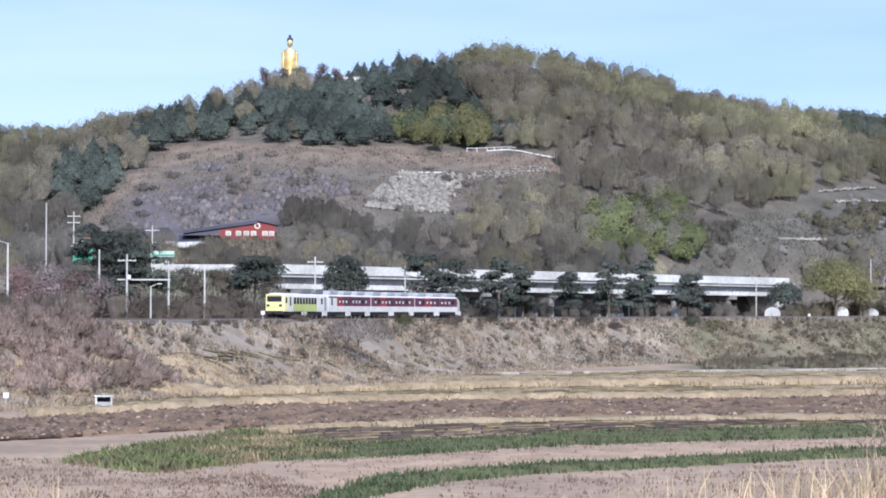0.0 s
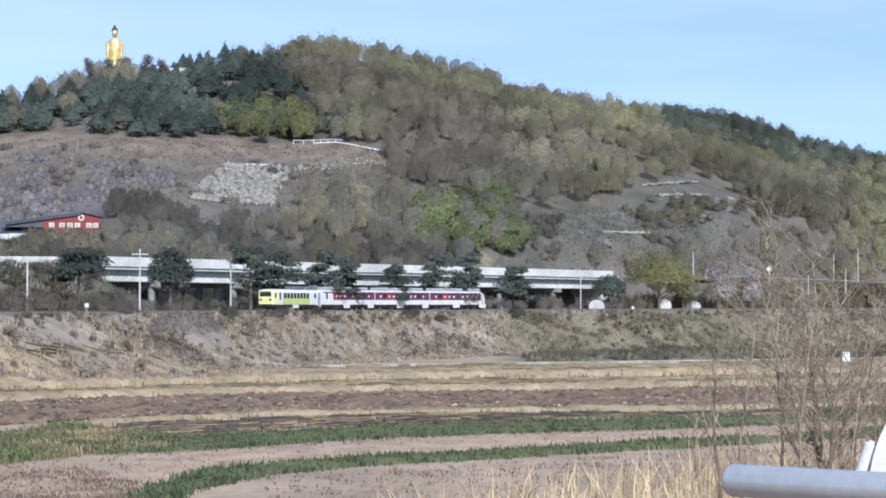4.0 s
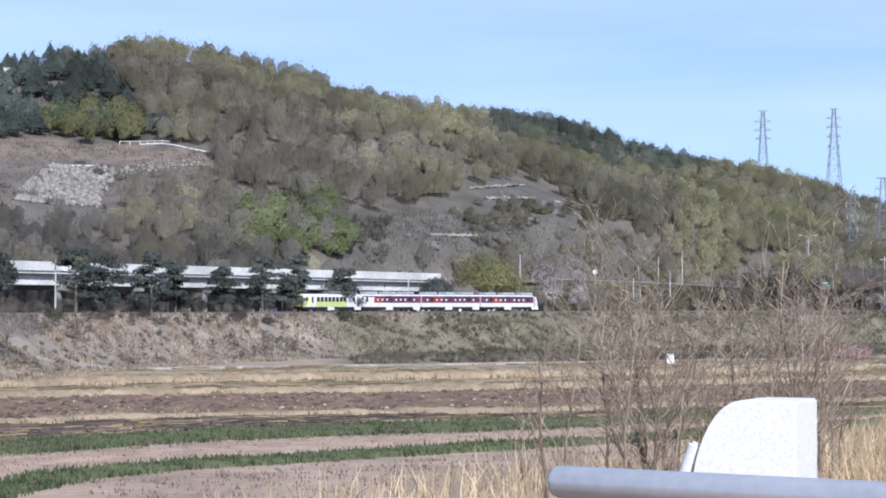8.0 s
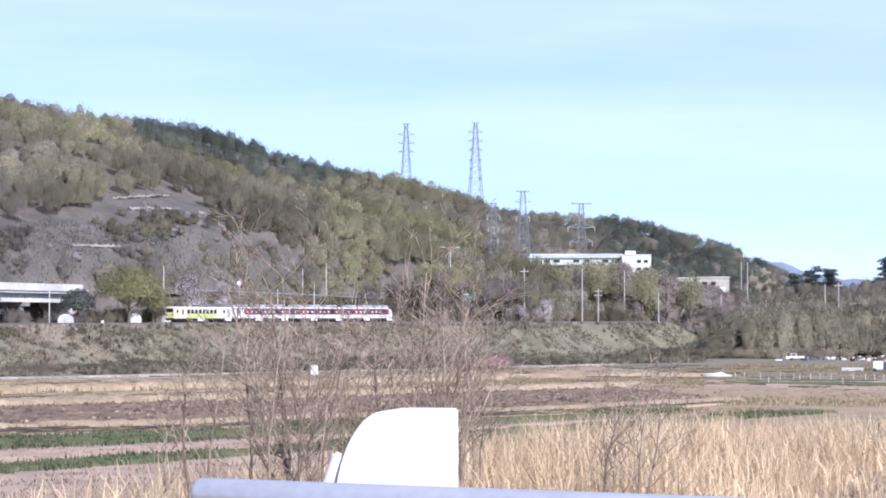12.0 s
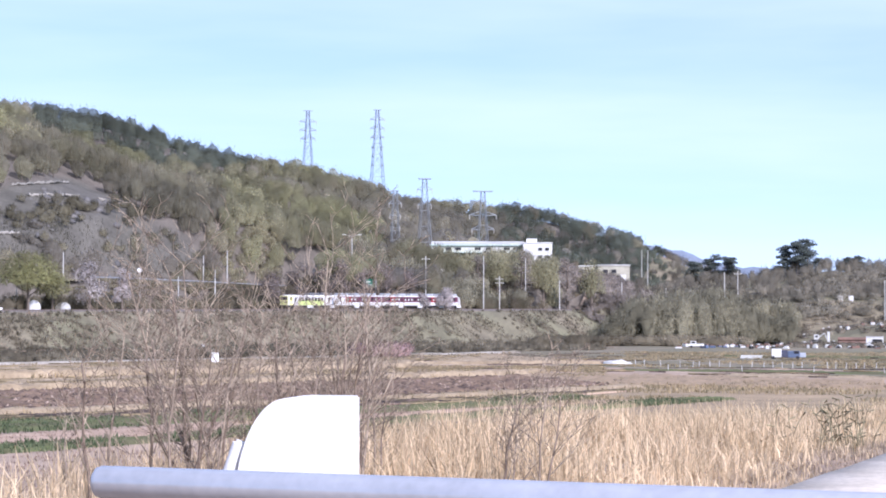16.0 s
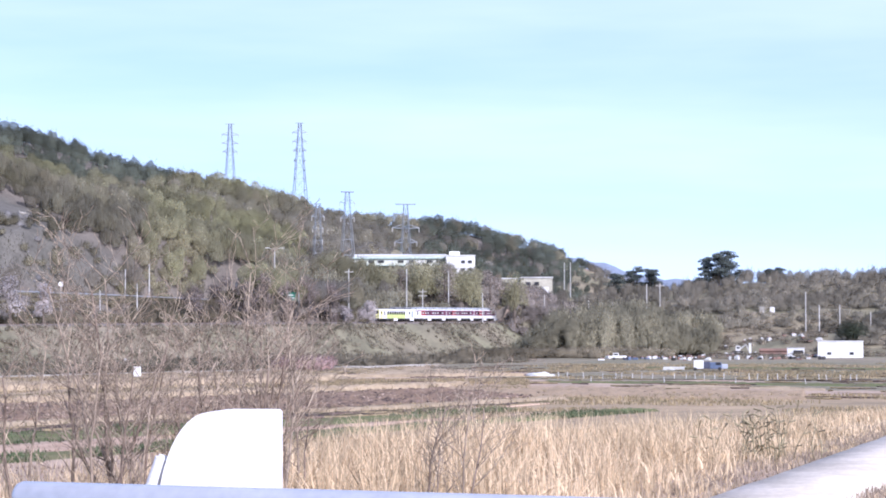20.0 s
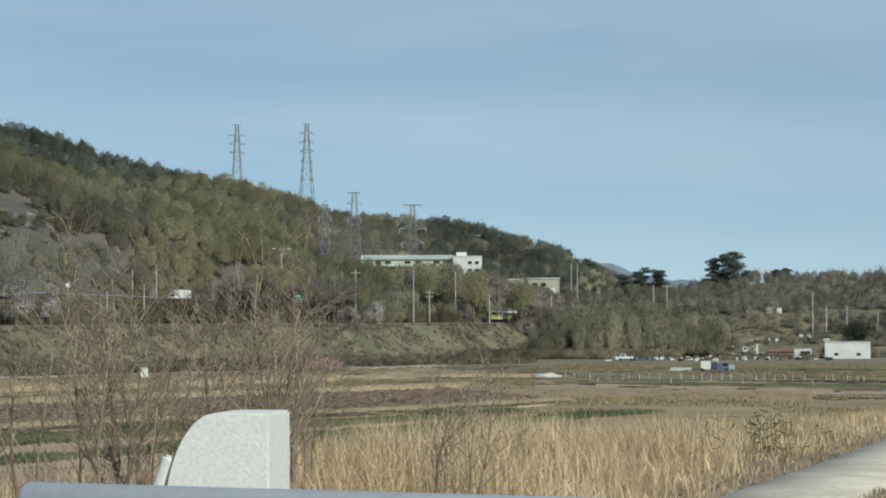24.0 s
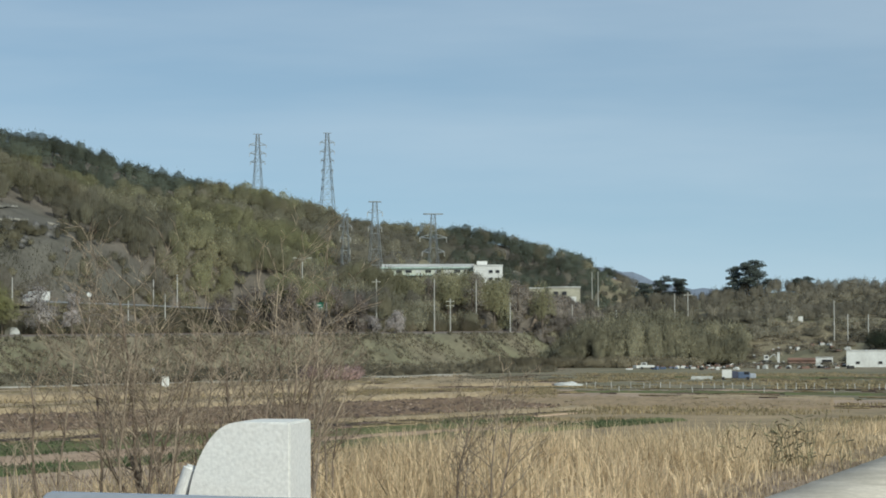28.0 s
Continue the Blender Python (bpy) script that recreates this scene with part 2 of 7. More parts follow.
# ---- the railway line: headings in degrees at every 75 m ----
KNOT_S = [-260, -150, -75, -40, 25, 100, 175, 250, 325, 400, 475, 550, 625, 760]
KNOT_H = [38, 32, 22, 16.2, 14.6, 29.9, 45.1, 55.2, 55.2, 52.2, 43.9, 34.6, 27, 24]
S = np.arange(-260, 760, 1.0)
_h = np.interp(S, KNOT_S, KNOT_H)
_h = np.radians(np.convolve(np.pad(_h, 37, "edge"), np.ones(75) / 75, "valid"))
TX, TY = np.cumsum(np.sin(_h)), np.cumsum(np.cos(_h))
_o = int(np.argmin(abs(S)))
TX, TY = TX - TX[_o] - 24.2, TY - TY[_o] + 345.9


def rail_at(s):
    """Place of the track s metres along, at the height of the rail heads, and its heading in radians."""
    x, y, h = np.interp(s, S, TX), np.interp(s, S, TY), np.interp(s, S, _h)
    return x, y, EYE - 0.5 + 0.9 * smooth(0, 480, s), h


TRACK = [(TX[i], TY[i]) for i in range(0, len(S), 12)]
# the expressway behind it, and the levee's shoulder
VIA_A, VIA_B = spot(-4.86, 420), spot(8.6, 580)
HIGHWAY = [spot(-14, 455), spot(-9, 425), VIA_A, VIA_B, spot(11.2, 606), spot(14, 640), spot(17, 690), spot(20, 760), spot(23, 850), spot(26, 1000)]
ROAD_Z = EYE + 7.6


def rounded(line, times=2):
    """Cut the corners of a polyline."""
    for _ in range(times):
        out = [line[0]]
        for (ax, ay), (bx, by) in zip(line[:-1], line[1:]):
            out += [(ax * 0.75 + bx * 0.25, ay * 0.75 + by * 0.25), (ax * 0.25 + bx * 0.75, ay * 0.25 + by * 0.75)]
        line = out + [line[-1]]
    return line


HIGHWAY = HIGHWAY[:3] + rounded(HIGHWAY[3:])


def ridge(rows):
    return [(*spot(b, d), rise(d, e)) for b, d, e in rows]


RIDGES = [
    (ridge([(-18, 1150, 4.3), (-11, 1150, 4.25), (-7.5, 1150, 4.15), (-5, 1150, 3.8)]), 0.2),
    (ridge([(-10.2, 610, 1.5), (-8.6, 660, 3.2), (-7.2, 690, 4.15), (-5.5, 720, 4.9), (-3.8, 740, 5.45), (-2.0, 760, 5.4),
            (-1.2, 770, 5.6), (-0.5, 785, 6.05), (1.4, 800, 6.3), (2.5, 805, 6.05), (3.6, 820, 5.7), (5.2, 840, 5.1), (7.3, 880, 4.9),
            (9.0, 920, 4.75), (10.4, 950, 4.6), (11.7, 980, 4.15), (13.6, 1020, 3.65), (14.8, 1050, 3.5), (15.8, 1070, 3.4), (16.2, 1080, 3.2), (16.6, 1090, 2.9), (16.95, 1100, 2.55), (17.8, 1110, 2.45),
            (18.6, 1120, 2.55), (20, 1150, 2.52), (21.4, 1180, 2.35), (22.8, 1200, 2.05), (24.5, 1230, 1.25), (25.3, 1250, 0.8),
            (26.5, 1280, -0.3)]), 0.33),
    (ridge([(3.0, 690, 3.3), (4.4, 700, 4.4), (7, 720, 4.5), (9.4, 735, 4.2), (10.5, 735, 3.5), (12.2, 735, 2.6), (14.2, 740, 2.0), (15.5, 745, 1.9),
            (18, 760, 1.35), (20, 775, 1.05), (22.5, 780, 1.05), (24.6, 805, 0.6), (25.6, 830, 0.2)]), 0.5),
    (ridge([(25.5, 1000, 0.2), (27, 900, 0.5), (28.5, 850, 0.8), (30, 830, 0.85), (33, 800, 1.0), (38, 800, 1.1), (44, 800, 1.0)]), 0.15),
]


def hill_height(x, y):
    top = np.full(np.shape(x), -50.0)
    for pts, steep in RIDGES:
        for (ax, ay, az), (bx, by, bz) in zip(pts[:-1], pts[1:]):
            dx, dy = bx - ax, by - ay
            t = np.clip(((x - ax) * dx + (y - ay) * dy) / (dx * dx + dy * dy), 0, 1)
            d = np.hypot(x - ax - t * dx, y - ay - t * dy)
            top = np.maximum(top, az + t * (bz - az) - steep * np.sqrt(d * d + 64) + steep * 8)
    return top


def levee_side(x, y):
    """Distance past the levee's shoulder, positive on the field side."""
    return -(0.629 * x - 0.777 * y) - 34.0


def ground_z(x, y):
    x, y = np.asarray(x, float), np.asarray(y, float)
    z = 0.25 * (wave(x, y, 23) - 0.5)
    lev = (EYE - 4.5) * (1 - smooth(0, 15, levee_side(x, y))) + 0.3 * (wave(x, y, 7) - 0.5)
    z = np.maximum(z, lev)
    near = np.hypot(x, y)
    z = np.maximum(z, (EYE - 1.6) * (1 - smooth(10, 26, near)))
    dist, side, along = to_line(x, y, TRACK)
    r = dist * side
    bed = rail_at(along - 260)[2] - 0.55
    bank = bed * smooth(-22, -3.4, r) + np.where(r < -4, (wave(x, y, 9) - 0.5) * 1.6 * smooth(-22, -12, r) * (1 - smooth(-8, -4, r)), 0)
    inside = (y > 120) & (x < 900)
    back = bed + 0.6 * (wave(x, y, 30) - 0.5)
    z = np.where(inside, np.maximum(z, np.where(r > -3.4, np.where(r > 6, back, bed), bank)), z)
    # the expressway's bank, past the viaduct
    dist, side, along = to_line(x, y, HIGHWAY[3:])
    road = ROAD_Z - 2.0 * smooth(20, 160, along)
    z = np.maximum(z, np.where(along > 1, np.minimum(road, road - (dist - 2.5 - 8.5 * smooth(0, 50, along)) * (0.6 + 2.0 * (1 - smooth(0, 45, along)))), -50))
    dist, side, along = to_line(x, y, HIGHWAY[:3])
    z = np.maximum(z, np.where(along < 80, np.minimum(ROAD_Z - 0.2, ROAD_Z - 0.2 - (dist - 3) * 0.9), -50))
    hill = hill_height(x, y) + (wave(x, y, 35) - 0.5) * 5 + (wave(x, y, 11) - 0.5) * 1.5
    # the hill is cut back behind the railway and the expressway
    dist, side, along = to_line(x, y, HIGHWAY)
    back = dist * side
    cut = np.where(back < 13, -12.0, ROAD_Z - 2 + (back - 13) * 1.6) + 70 * smooth(15.5, 19, np.degrees(np.arctan2(x, y)))
    hill = np.where(y < 780, np.minimum(hill, cut), hill)
    hill = np.where(y > 120, hill - 25 * (1 - smooth(3.5, 10, r)) * (1 - smooth(23.0, 23.8, np.degrees(np.arctan2(x, y)))) * (1 - smooth(790, 840, np.hypot(x, y))), hill)
    return np.maximum(z, hill)


def bearing_of(x, y):
    return np.degrees(np.arctan2(x, y)), np.hypot(x, y)


def slope_angle(x, y):
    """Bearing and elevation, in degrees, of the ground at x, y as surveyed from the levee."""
    b, d = bearing_of(x, y)
    return b, np.degrees(np.arctan2(ground_z(x, y) - EYE, d)) + 0.25 * (wave(x, y, 14) - 0.5)


def bare_left(x, y):
    b, e = slope_angle(x, y)
    low = np.interp(b, [-9.2, -6, -4.4, -3.9, -2.1, -1.7, 0.4, 0.7, 2.9], [1.6, 1.5, 1.6, 2.3, 2.3, 2.0, 2.0, 2.7, 3.0])
    high = np.interp(b, [-9.2, -8.8, -8, -6.9, -5.2, -1.9, 1.1, 2.9], [1.7, 2.4, 3.35, 4.1, 4.4, 4.2, 4.1, 3.9])
    return (b > -9.2) & (b < 2.95) & (e > low) & (e < high) & (np.hypot(x, y) < 820)


def bare_right(x, y):
    b, e = slope_angle(x, y)
    high = np.interp(b, [6.2, 8, 9.5, 10.6, 11.5, 12.6, 13.8], [2.2, 2.6, 3.1, 3.3, 3.0, 2.35, 1.7])
    return (b > 6.2) & (b < 13.9) & (e > 1.0) & (e < high) & (np.hypot(x, y) < 780)


# ---- ground ----


def build_ground():
    gx = np.concatenate([[-4500, -3000, -1800, -1100, -700, -450], np.arange(-300, 720, 5.0), [760, 820, 900, 1050, 1300, 1800, 3000, 4500]])
    gy = np.concatenate([[-4500, -2500, -1200, -500, -200], np.arange(-80, 120, 5.0), np.arange(120, 1300, 5.0), [1330, 1400, 1550, 1800, 2400, 3400, 4800]])
    x, y = np.meshgrid(gx, gy)
    z = ground_z(x, y)
    nx, ny = len(gx), len(gy)
    i = (np.arange(ny - 1)[:, None] * nx + np.arange(nx - 1)).ravel()
    faces = np.c_[i, i + 1, i + nx + 1, i + nx]
    c = np.empty(x.shape + (3,))
    c[:] = (0.375, 0.28, 0.2)
    dist, side, along = to_line(x, y, TRACK)
    r = dist * side
    slope = (r < -2) & (r > -24) & (y > 120)
    mixed = wave(x, y, 14)[..., None]
    c = np.where(slope[..., None], np.array((0.315, 0.262, 0.207)) * (1 - mixed) + np.array((0.25, 0.214, 0.167)) * mixed, c)
    b, d = bearing_of(x, y)
    greener = slope & (b > 8)
    c = np.where(greener[..., None], np.where((b > 14)[..., None], np.array((0.19, 0.172, 0.112)), np.array((0.235, 0.195, 0.15))) * (1 - mixed) + np.array((0.175, 0.162, 0.11)) * mixed, c)
    foot = (b > 6) & (b < 24) & (d > np.interp(b, [6, 10.9, 16.7, 21.7, 24], [392, 412, 455, 514, 540])) & (r < -3)
    c = np.where(foot[..., None], np.array((0.215, 0.18, 0.125)) * (1 - mixed) + np.array((0.165, 0.16, 0.095)) * mixed, c)
    c = np.where(((r > 2) & (y > 120))[..., None], np.array((0.13, 0.113, 0.092)) * (0.85 + 0.3 * mixed), c)
    c = np.where(bare_left(x, y)[..., None], np.array((0.16, 0.14, 0.116)) * (1 - mixed) + np.array((0.132, 0.118, 0.099)) * mixed, c)
    e = np.degrees(np.arctan2(z - EYE, d))
    left = bare_left(x, y)[..., None]
    top = np.interp(b, [-9.2, -8.8, -8, -6.9, -5.2, -1.9, 1.1, 2.9], [1.7, 2.4, 3.35, 4.1, 4.4, 4.2, 4.1, 3.9])
    rim = (smooth(-0.75, -0.15, e - top) * (0.6 + 0.4 * wave(x, y, 9)))[..., None]
    rock = (smooth(-8.4, -7.6, b) * (1 - smooth(-4.0, -2.6, b)) * (1 - smooth(2.9, 3.6, e + 0.4 * wave(x, y, 12))))[..., None]
    c = np.where(left, c * (1 - rock) + np.array((0.118, 0.108, 0.118)) * rock, c)
    c = np.where(left, c * (1 - rim) + np.array((0.215, 0.165, 0.125)) * rim, c)
    c = np.where(bare_right(x, y)[..., None], np.array((0.128, 0.118, 0.098)) * (1 - mixed) + np.array((0.102, 0.096, 0.077)) * mixed, c)
    straw = (b > 15) & (d > 70) & (d < 300)
    c = np.where(straw[..., None], np.array((0.34, 0.255, 0.15)) * (1 - mixed) + np.array((0.26, 0.2, 0.115)) * mixed, c)
    far = (b > 19 + 8 * wave(x, y, 40)) & (d > 300 + 120 * wave(x, y, 25)) & (r < -24)
    c = np.where(far[..., None], np.array((0.23, 0.19, 0.125)) * (1 - mixed) + np.array((0.17, 0.16, 0.095)) * mixed, c)
    verge = (to_line(x, y, HIGHWAY[:3])[0] < 45) & (r > 4) & (b < -3)
    c = np.where(verge[..., None], np.array((0.155, 0.15, 0.115)) * (0.85 + 0.3 * mixed), c)
    ob = mesh_object("ground", np.c_[x.ravel(), y.ravel(), z.ravel()], faces, M_GROUND, c.reshape(-1, 3), True)
    tagged(ob, "brown earth of fields, banks and wooded hill", "ground", kind="structure")


build_ground()


# ---- planting ----
_rings = [(0.35, 8), (0.85, 8), (1.4, 8), (2.1, 8)]
DOME_V = np.array([(0, 0, 1.0)] + [(math.sin(p) * math.cos(k * 0.7854 + i * 0.39), math.sin(p) * math.sin(k * 0.7854 + i * 0.39), math.cos(p) * (1 if i < 3 else 1.9)) if i < 3 else (0.6 * math.cos(k * 0.7854 + 1.17), 0.6 * math.sin(k * 0.7854 + 1.17), -0.98)
                                   for i, (p, n) in enumerate(_rings) for k in range(n)])
DOME_F = np.array([(0, 1 + k, 1 + (k + 1) % 8) for k in range(8)]
                  + [q for i in range(3) for k in range(8) for q in ((1 + i * 8 + k, 9 + i * 8 + k, 1 + i * 8 + (k + 1) % 8),
                                                                     (1 + i * 8 + (k + 1) % 8, 9 + i * 8 + k, 9 + i * 8 + (k + 1) % 8))])


def leaves_of(base, height, radius, count, leaf, shape, tint, low=0.25, seed=1, lobes=6, core=0.0, twiggy=0.0):
    """Leaf clumps of many trees at once: base (n, 3), height, radius (n), count for each, colour (n, 3). A round crown is
    made of loose lobes; with a core, it is one uneven dome of dense twigs (its size: core) with sprays all round it.
    twiggy: how far the sprays are drawn out into upright shoots."""
    g = np.random.default_rng(seed)
    n = len(base)
    if shape == "cone":
        u = g.random((n, count)) ** 0.6
        ang = g.random((n, count)) * 6.283
        wid = (np.minimum(u * 1.5, 1) * 0.9 + 0.1) * radius[:, None] * (0.6 + 0.4 * g.random((n, count)))
        c = np.stack([np.cos(ang) * wid, np.sin(ang) * wid, height[:, None] * (1 - u * (1 - low))], -1)
        out = np.stack([np.cos(ang), np.sin(ang), np.full_like(ang, 0.55)], -1)
    elif core:
        ang, tilt = g.random((n, count)) * 6.283, np.arccos(1 - 1.3 * g.random((n, count)))
        ball = np.stack([np.sin(tilt) * np.cos(ang), np.sin(tilt) * np.sin(ang), np.cos(tilt)], -1)
        dent = 0.5 + 0.75 * g.random((n, 33, 1))
        dent[:, 1:] = (dent[:, 1:] + np.roll(dent[:, 1:], 1, 1)) / 2
        half = height * (1 - low) / 2
        mid = np.stack([0 * height, 0 * height, height * (1 + low) / 2], -1)
        size = np.stack([radius, radius, half], -1)
        c = mid[:, None] + ball * size[:, None] * (0.72 + 0.42 * g.random((n, count, 1)))
        out = ball + (0, 0, 0.15)
    else:
        k = lobes
        ang, up = g.random((n, k)) * 6.283, (np.arange(k) + g.random((n, k))) / k
        rad = radius[:, None] * (0.1 + 0.55 * g.random((n, k))) * np.sqrt(1 - (up * 1.2 - 0.45).clip(-1, 1) ** 2)
        lobe = np.stack([np.cos(ang) * rad, np.sin(ang) * rad, height[:, None] * (low + (0.9 - low) * up)], -1)
        pick = g.integers(0, k, (n, count))
        c = np.take_along_axis(lobe, pick[..., None].repeat(3, 2), 1)
        off = g.normal(0, 1, (n, count, 3))
        off /= np.linalg.norm(off, axis=-1, keepdims=True) + 1e-6
        out = off + 0.5 * c / (np.linalg.norm(c, axis=-1, keepdims=True) + 1e-6) + (0, 0, 0.15)
        off = off * (0.5 + 0.5 * g.random((n, count, 1)) ** 2) * 0.5 * radius[:, None, None]
        c = c + off * (1, 1, 0.85)
    if shape == "cone":
        w = np.arange(6) * 1.0472
        ring = np.stack([np.cos(w), np.sin(w), np.zeros(6)], -1)
        mid = base[:, None] + ring * radius[:, None, None] * 0.72 + np.stack([0 * height, 0 * height, height * (low + 0.22)], -1)[:, None]
        top = (base + np.stack([0 * height, 0 * height, height * 0.95], -1))[:, None]
        foot = (base + np.stack([0 * height, 0 * height, height * low], -1))[:, None]
        cv = np.concatenate([mid, top, foot], 1)
        tri = np.array([(i, (i + 1) % 6, 6) for i in range(6)] + [((i + 1) % 6, i, 7) for i in range(6)])
        cores, per = cv.reshape(-1, 3), 8
        cf = (np.arange(n) * 8)[:, None, None] + tri
    elif core:
        cores, per = (base[:, None] + mid[:, None] + DOME_V * size[:, None] * core * dent).reshape(-1, 3), 33
        cf = (np.arange(n) * 33)[:, None, None] + DOME_F
    else:
        cores, per, cf = np.zeros((0, 3)), 0, np.zeros((0, 3), int)
    core_tint = np.repeat(tint, per, axis=0)
    heart = base + np.stack([0 * height, 0 * height, height * 0.3], -1)
    core_way = cores - np.repeat(heart, per, axis=0)
    c = c + base[:, None, :]
    out = out / (np.linalg.norm(out, axis=-1, keepdims=True) + 1e-6) + g.normal(0, 0.33, (n, count, 3))
    out /= np.linalg.norm(out, axis=-1, keepdims=True) + 1e-6
    a = np.cross(out, g.normal(0, 1, (n, count, 3)))
    a /= np.linalg.norm(a, axis=-1, keepdims=True) + 1e-6
    b = np.cross(out, a)
    s = leaf * (0.55 + 0.9 * g.random((n, count, 1)))
    if twiggy:
        rise_ = out * 0.7 + (0, 0, 0.9) + g.normal(0, 0.35, (n, count, 3))
        a = rise_ / (np.linalg.norm(rise_, axis=-1, keepdims=True) + 1e-6)
        b = np.cross(out + g.normal(0, 0.2, (n, count, 3)), a)
        b /= np.linalg.norm(b, axis=-1, keepdims=True) + 1e-6
    a, b = a * s * (1 + twiggy), b * s * (0.75 - 0.45 * min(twiggy, 1.0))
    v = np.stack([c + a, c - a * 0.6 + b, c - a * 0.6 - b], 2).reshape(-1, 3)
    f = np.concatenate([np.arange(len(v)).reshape(-1, 3), cf.reshape(-1, 3) + len(v)])
    # soft crowns: each clump is shaded by where it sits in its crown
    way = np.concatenate([np.repeat((c - heart[:, None]).reshape(-1, 3), 3, axis=0), core_way])
    way /= np.linalg.norm(way, axis=1, keepdims=True) + 1e-6
    way = way * 0.55 + (0, 0, 0.45) + np.concatenate([np.repeat(out.reshape(-1, 3), 3, axis=0) * 0.12, core_way * 0])
    way /= np.linalg.norm(way, axis=1, keepdims=True) + 1e-6
    v = np.concatenate([v, cores])
    col = (tint[:, None, None, :] * (0.78 + 0.5 * g.random((n, count, 1, 1)))).repeat(3, 2).reshape(-1, 3)
    return v, f, np.concatenate([col, core_tint]), way


def stems_of(base, height, radius, lean, seed=2):
    """Three-sided trunks of many trees at once."""
    g = np.random.default_rng(seed)
    n = len(base)
    tip = base + np.c_[g.normal(0, lean, (n, 2)) * height[:, None], height]
    ang = np.arange(3) * 2.094
    ring = np.stack([np.cos(ang), np.sin(ang), np.zeros(3)], -1)
    lo = base[:, None] + ring * radius[:, None, None]
    hi = tip[:, None] + ring * radius[:, None, None] * 0.25
    v = np.concatenate([lo, hi], 1).reshape(-1, 3)
    o = (np.arange(n) * 6)[:, None]
    f = np.concatenate([np.stack([o[:, 0] + i, o[:, 0] + (i + 1) % 3, o[:, 0] + 3 + (i + 1) % 3, o[:, 0] + 3 + i], -1) for i in range(3)])
    return v, f


def scatter(x0, x1, y0, y1, gap, seed):
    g = np.random.default_rng(seed)
    n = int((x1 - x0) * (y1 - y0) / gap ** 2)
    return g.uniform(x0, x1, n), g.uniform(y0, y1, n)


def build_woods():
    x, y = scatter(-420, 720, 440, 1280, 4.9, 5)
    b, d = bearing_of(x, y)
    z = ground_z(x, y)
    # keep what stands on the faces turned to the fields
    inward = ground_z(x - 8 * np.sin(np.radians(b)), y - 8 * np.cos(np.radians(b)))
    hw = to_line(x, y, HIGHWAY)[0]
    side = to_line(x, y, HIGHWAY)[1]
    keep = (b > -13) & (b < 36) & (z > inward - 1.2) & (hw > 13) & (((side > 0) & (z > EYE - 1)) | (z > EYE + 4))
    keep &= ~bare_left(x, y) & ~bare_right(x, y) & ~((side < 0) & (b > 10.5) & (b < 16.2))
    far = np.where(b < 24, d > 830, d > 900)
    g = np.random.default_rng(9)
    keep &= ~(far & (g.random(len(x)) < np.where(b > 17, 0.1, 0.35)))
    keep &= ~((b > 19.3) & (b < 24.9) & (d > 752) & (d < 820))
    keep &= ~((b > -6.8) & (b < -4.0) & (d < 625) & (slope_angle(x, y)[1] > 1.0))
    x, y, z, b, d = x[keep], y[keep], z[keep], b[keep], d[keep]
    n = len(x)
    pick = g.random(n)
    e = slope_angle(x, y)[1]
    edge = 0.5 * (wave(x, y, 16) - 0.5)
    # conifers: the belt over the bare slope, a group at its foot, the far ridge's top
    belt = np.interp(b, [-8, -7, -4.9, -3.8, -2.6, -1.2, 0.2, 0.9], [4.2, 4.6, 5.05, 5.4, 5.7, 5.95, 6.0, 5.2])
    conifer = (b > -8.0) & (b < 0.8) & (e > 3.9) & (e + edge < belt) & (d < 800) & (pick < 0.97)
    conifer |= (b > -9.7) & (b < -7.8) & (e > 2.3) & (e + edge < 3.5) & (d < 760)
    conifer |= (b > 1.1) & (b < 1.9) & (e > 4.2) & (e < 4.6) & (d < 790)
    crest = (b > 9.9) & (b < 15.2) & (d > 860) & (e + 0.6 * edge > np.interp(b, [9.9, 11, 12, 13, 14, 15.2], [4.3, 3.95, 3.6, 3.3, 3.2, 3.3]))
    dusky = (b > 20.3) & (b < 25.6) & (d > 960) & (pick < 0.25 + 0.6 * smooth(20.5, 23, b))
    pale = (b > -1.3) & (b < 1.2) & (e > 3.9) & (e + edge < 4.85 - 0.2 * abs(b)) & (d < 780)
    bright = (b > 3.6) & (b < 7.7) & (e > 1.2) & (e + 0.8 * edge < 2.75 - 0.28 * abs(b - 5.3)) & (d < 740) & (wave(x, y, 13) * 0.7 + pick * 0.5 > 0.43)
    conifer &= ~pale & ~bright
    # wood tints are lifted a little to stand in for haze
    brown, olive, grey, tan = np.array((0.243, 0.218, 0.172)), np.array((0.275, 0.268, 0.145)), np.array((0.217, 0.205, 0.177)), np.array((0.305, 0.277, 0.188))
    # upper slopes turn olive with new leaf, lower ones stay grey and bare
    t = np.clip(wave(x + 300, y, 40) * 0.9 + 0.35 * wave(x, y + 70, 15) + g.random(n) * 0.3 - 0.45 + 0.3 * smooth(6, 12, b), 0, 1)[:, None]
    high = np.clip((e - 1.2) / 2.2, 0, 1)[:, None]
    tint = (brown * (1 - t) + olive * t) * high + (grey * (1 - t) + brown * t) * (1 - high)
    tint = np.where((wave(x + 55, y + 20, 9) + pick * 0.4 > 1.02)[:, None], tan, tint)
    tint = np.where(((b > 14.5) & (b < 18.5) & (d < 900))[:, None], (olive * (0.4 + 0.6 * t) + brown * 0.6 * (1 - t)), tint)
    tint = np.where((b > 25.3)[:, None], np.array((0.215, 0.196, 0.152)) * (0.9 + 0.2 * t), tint)
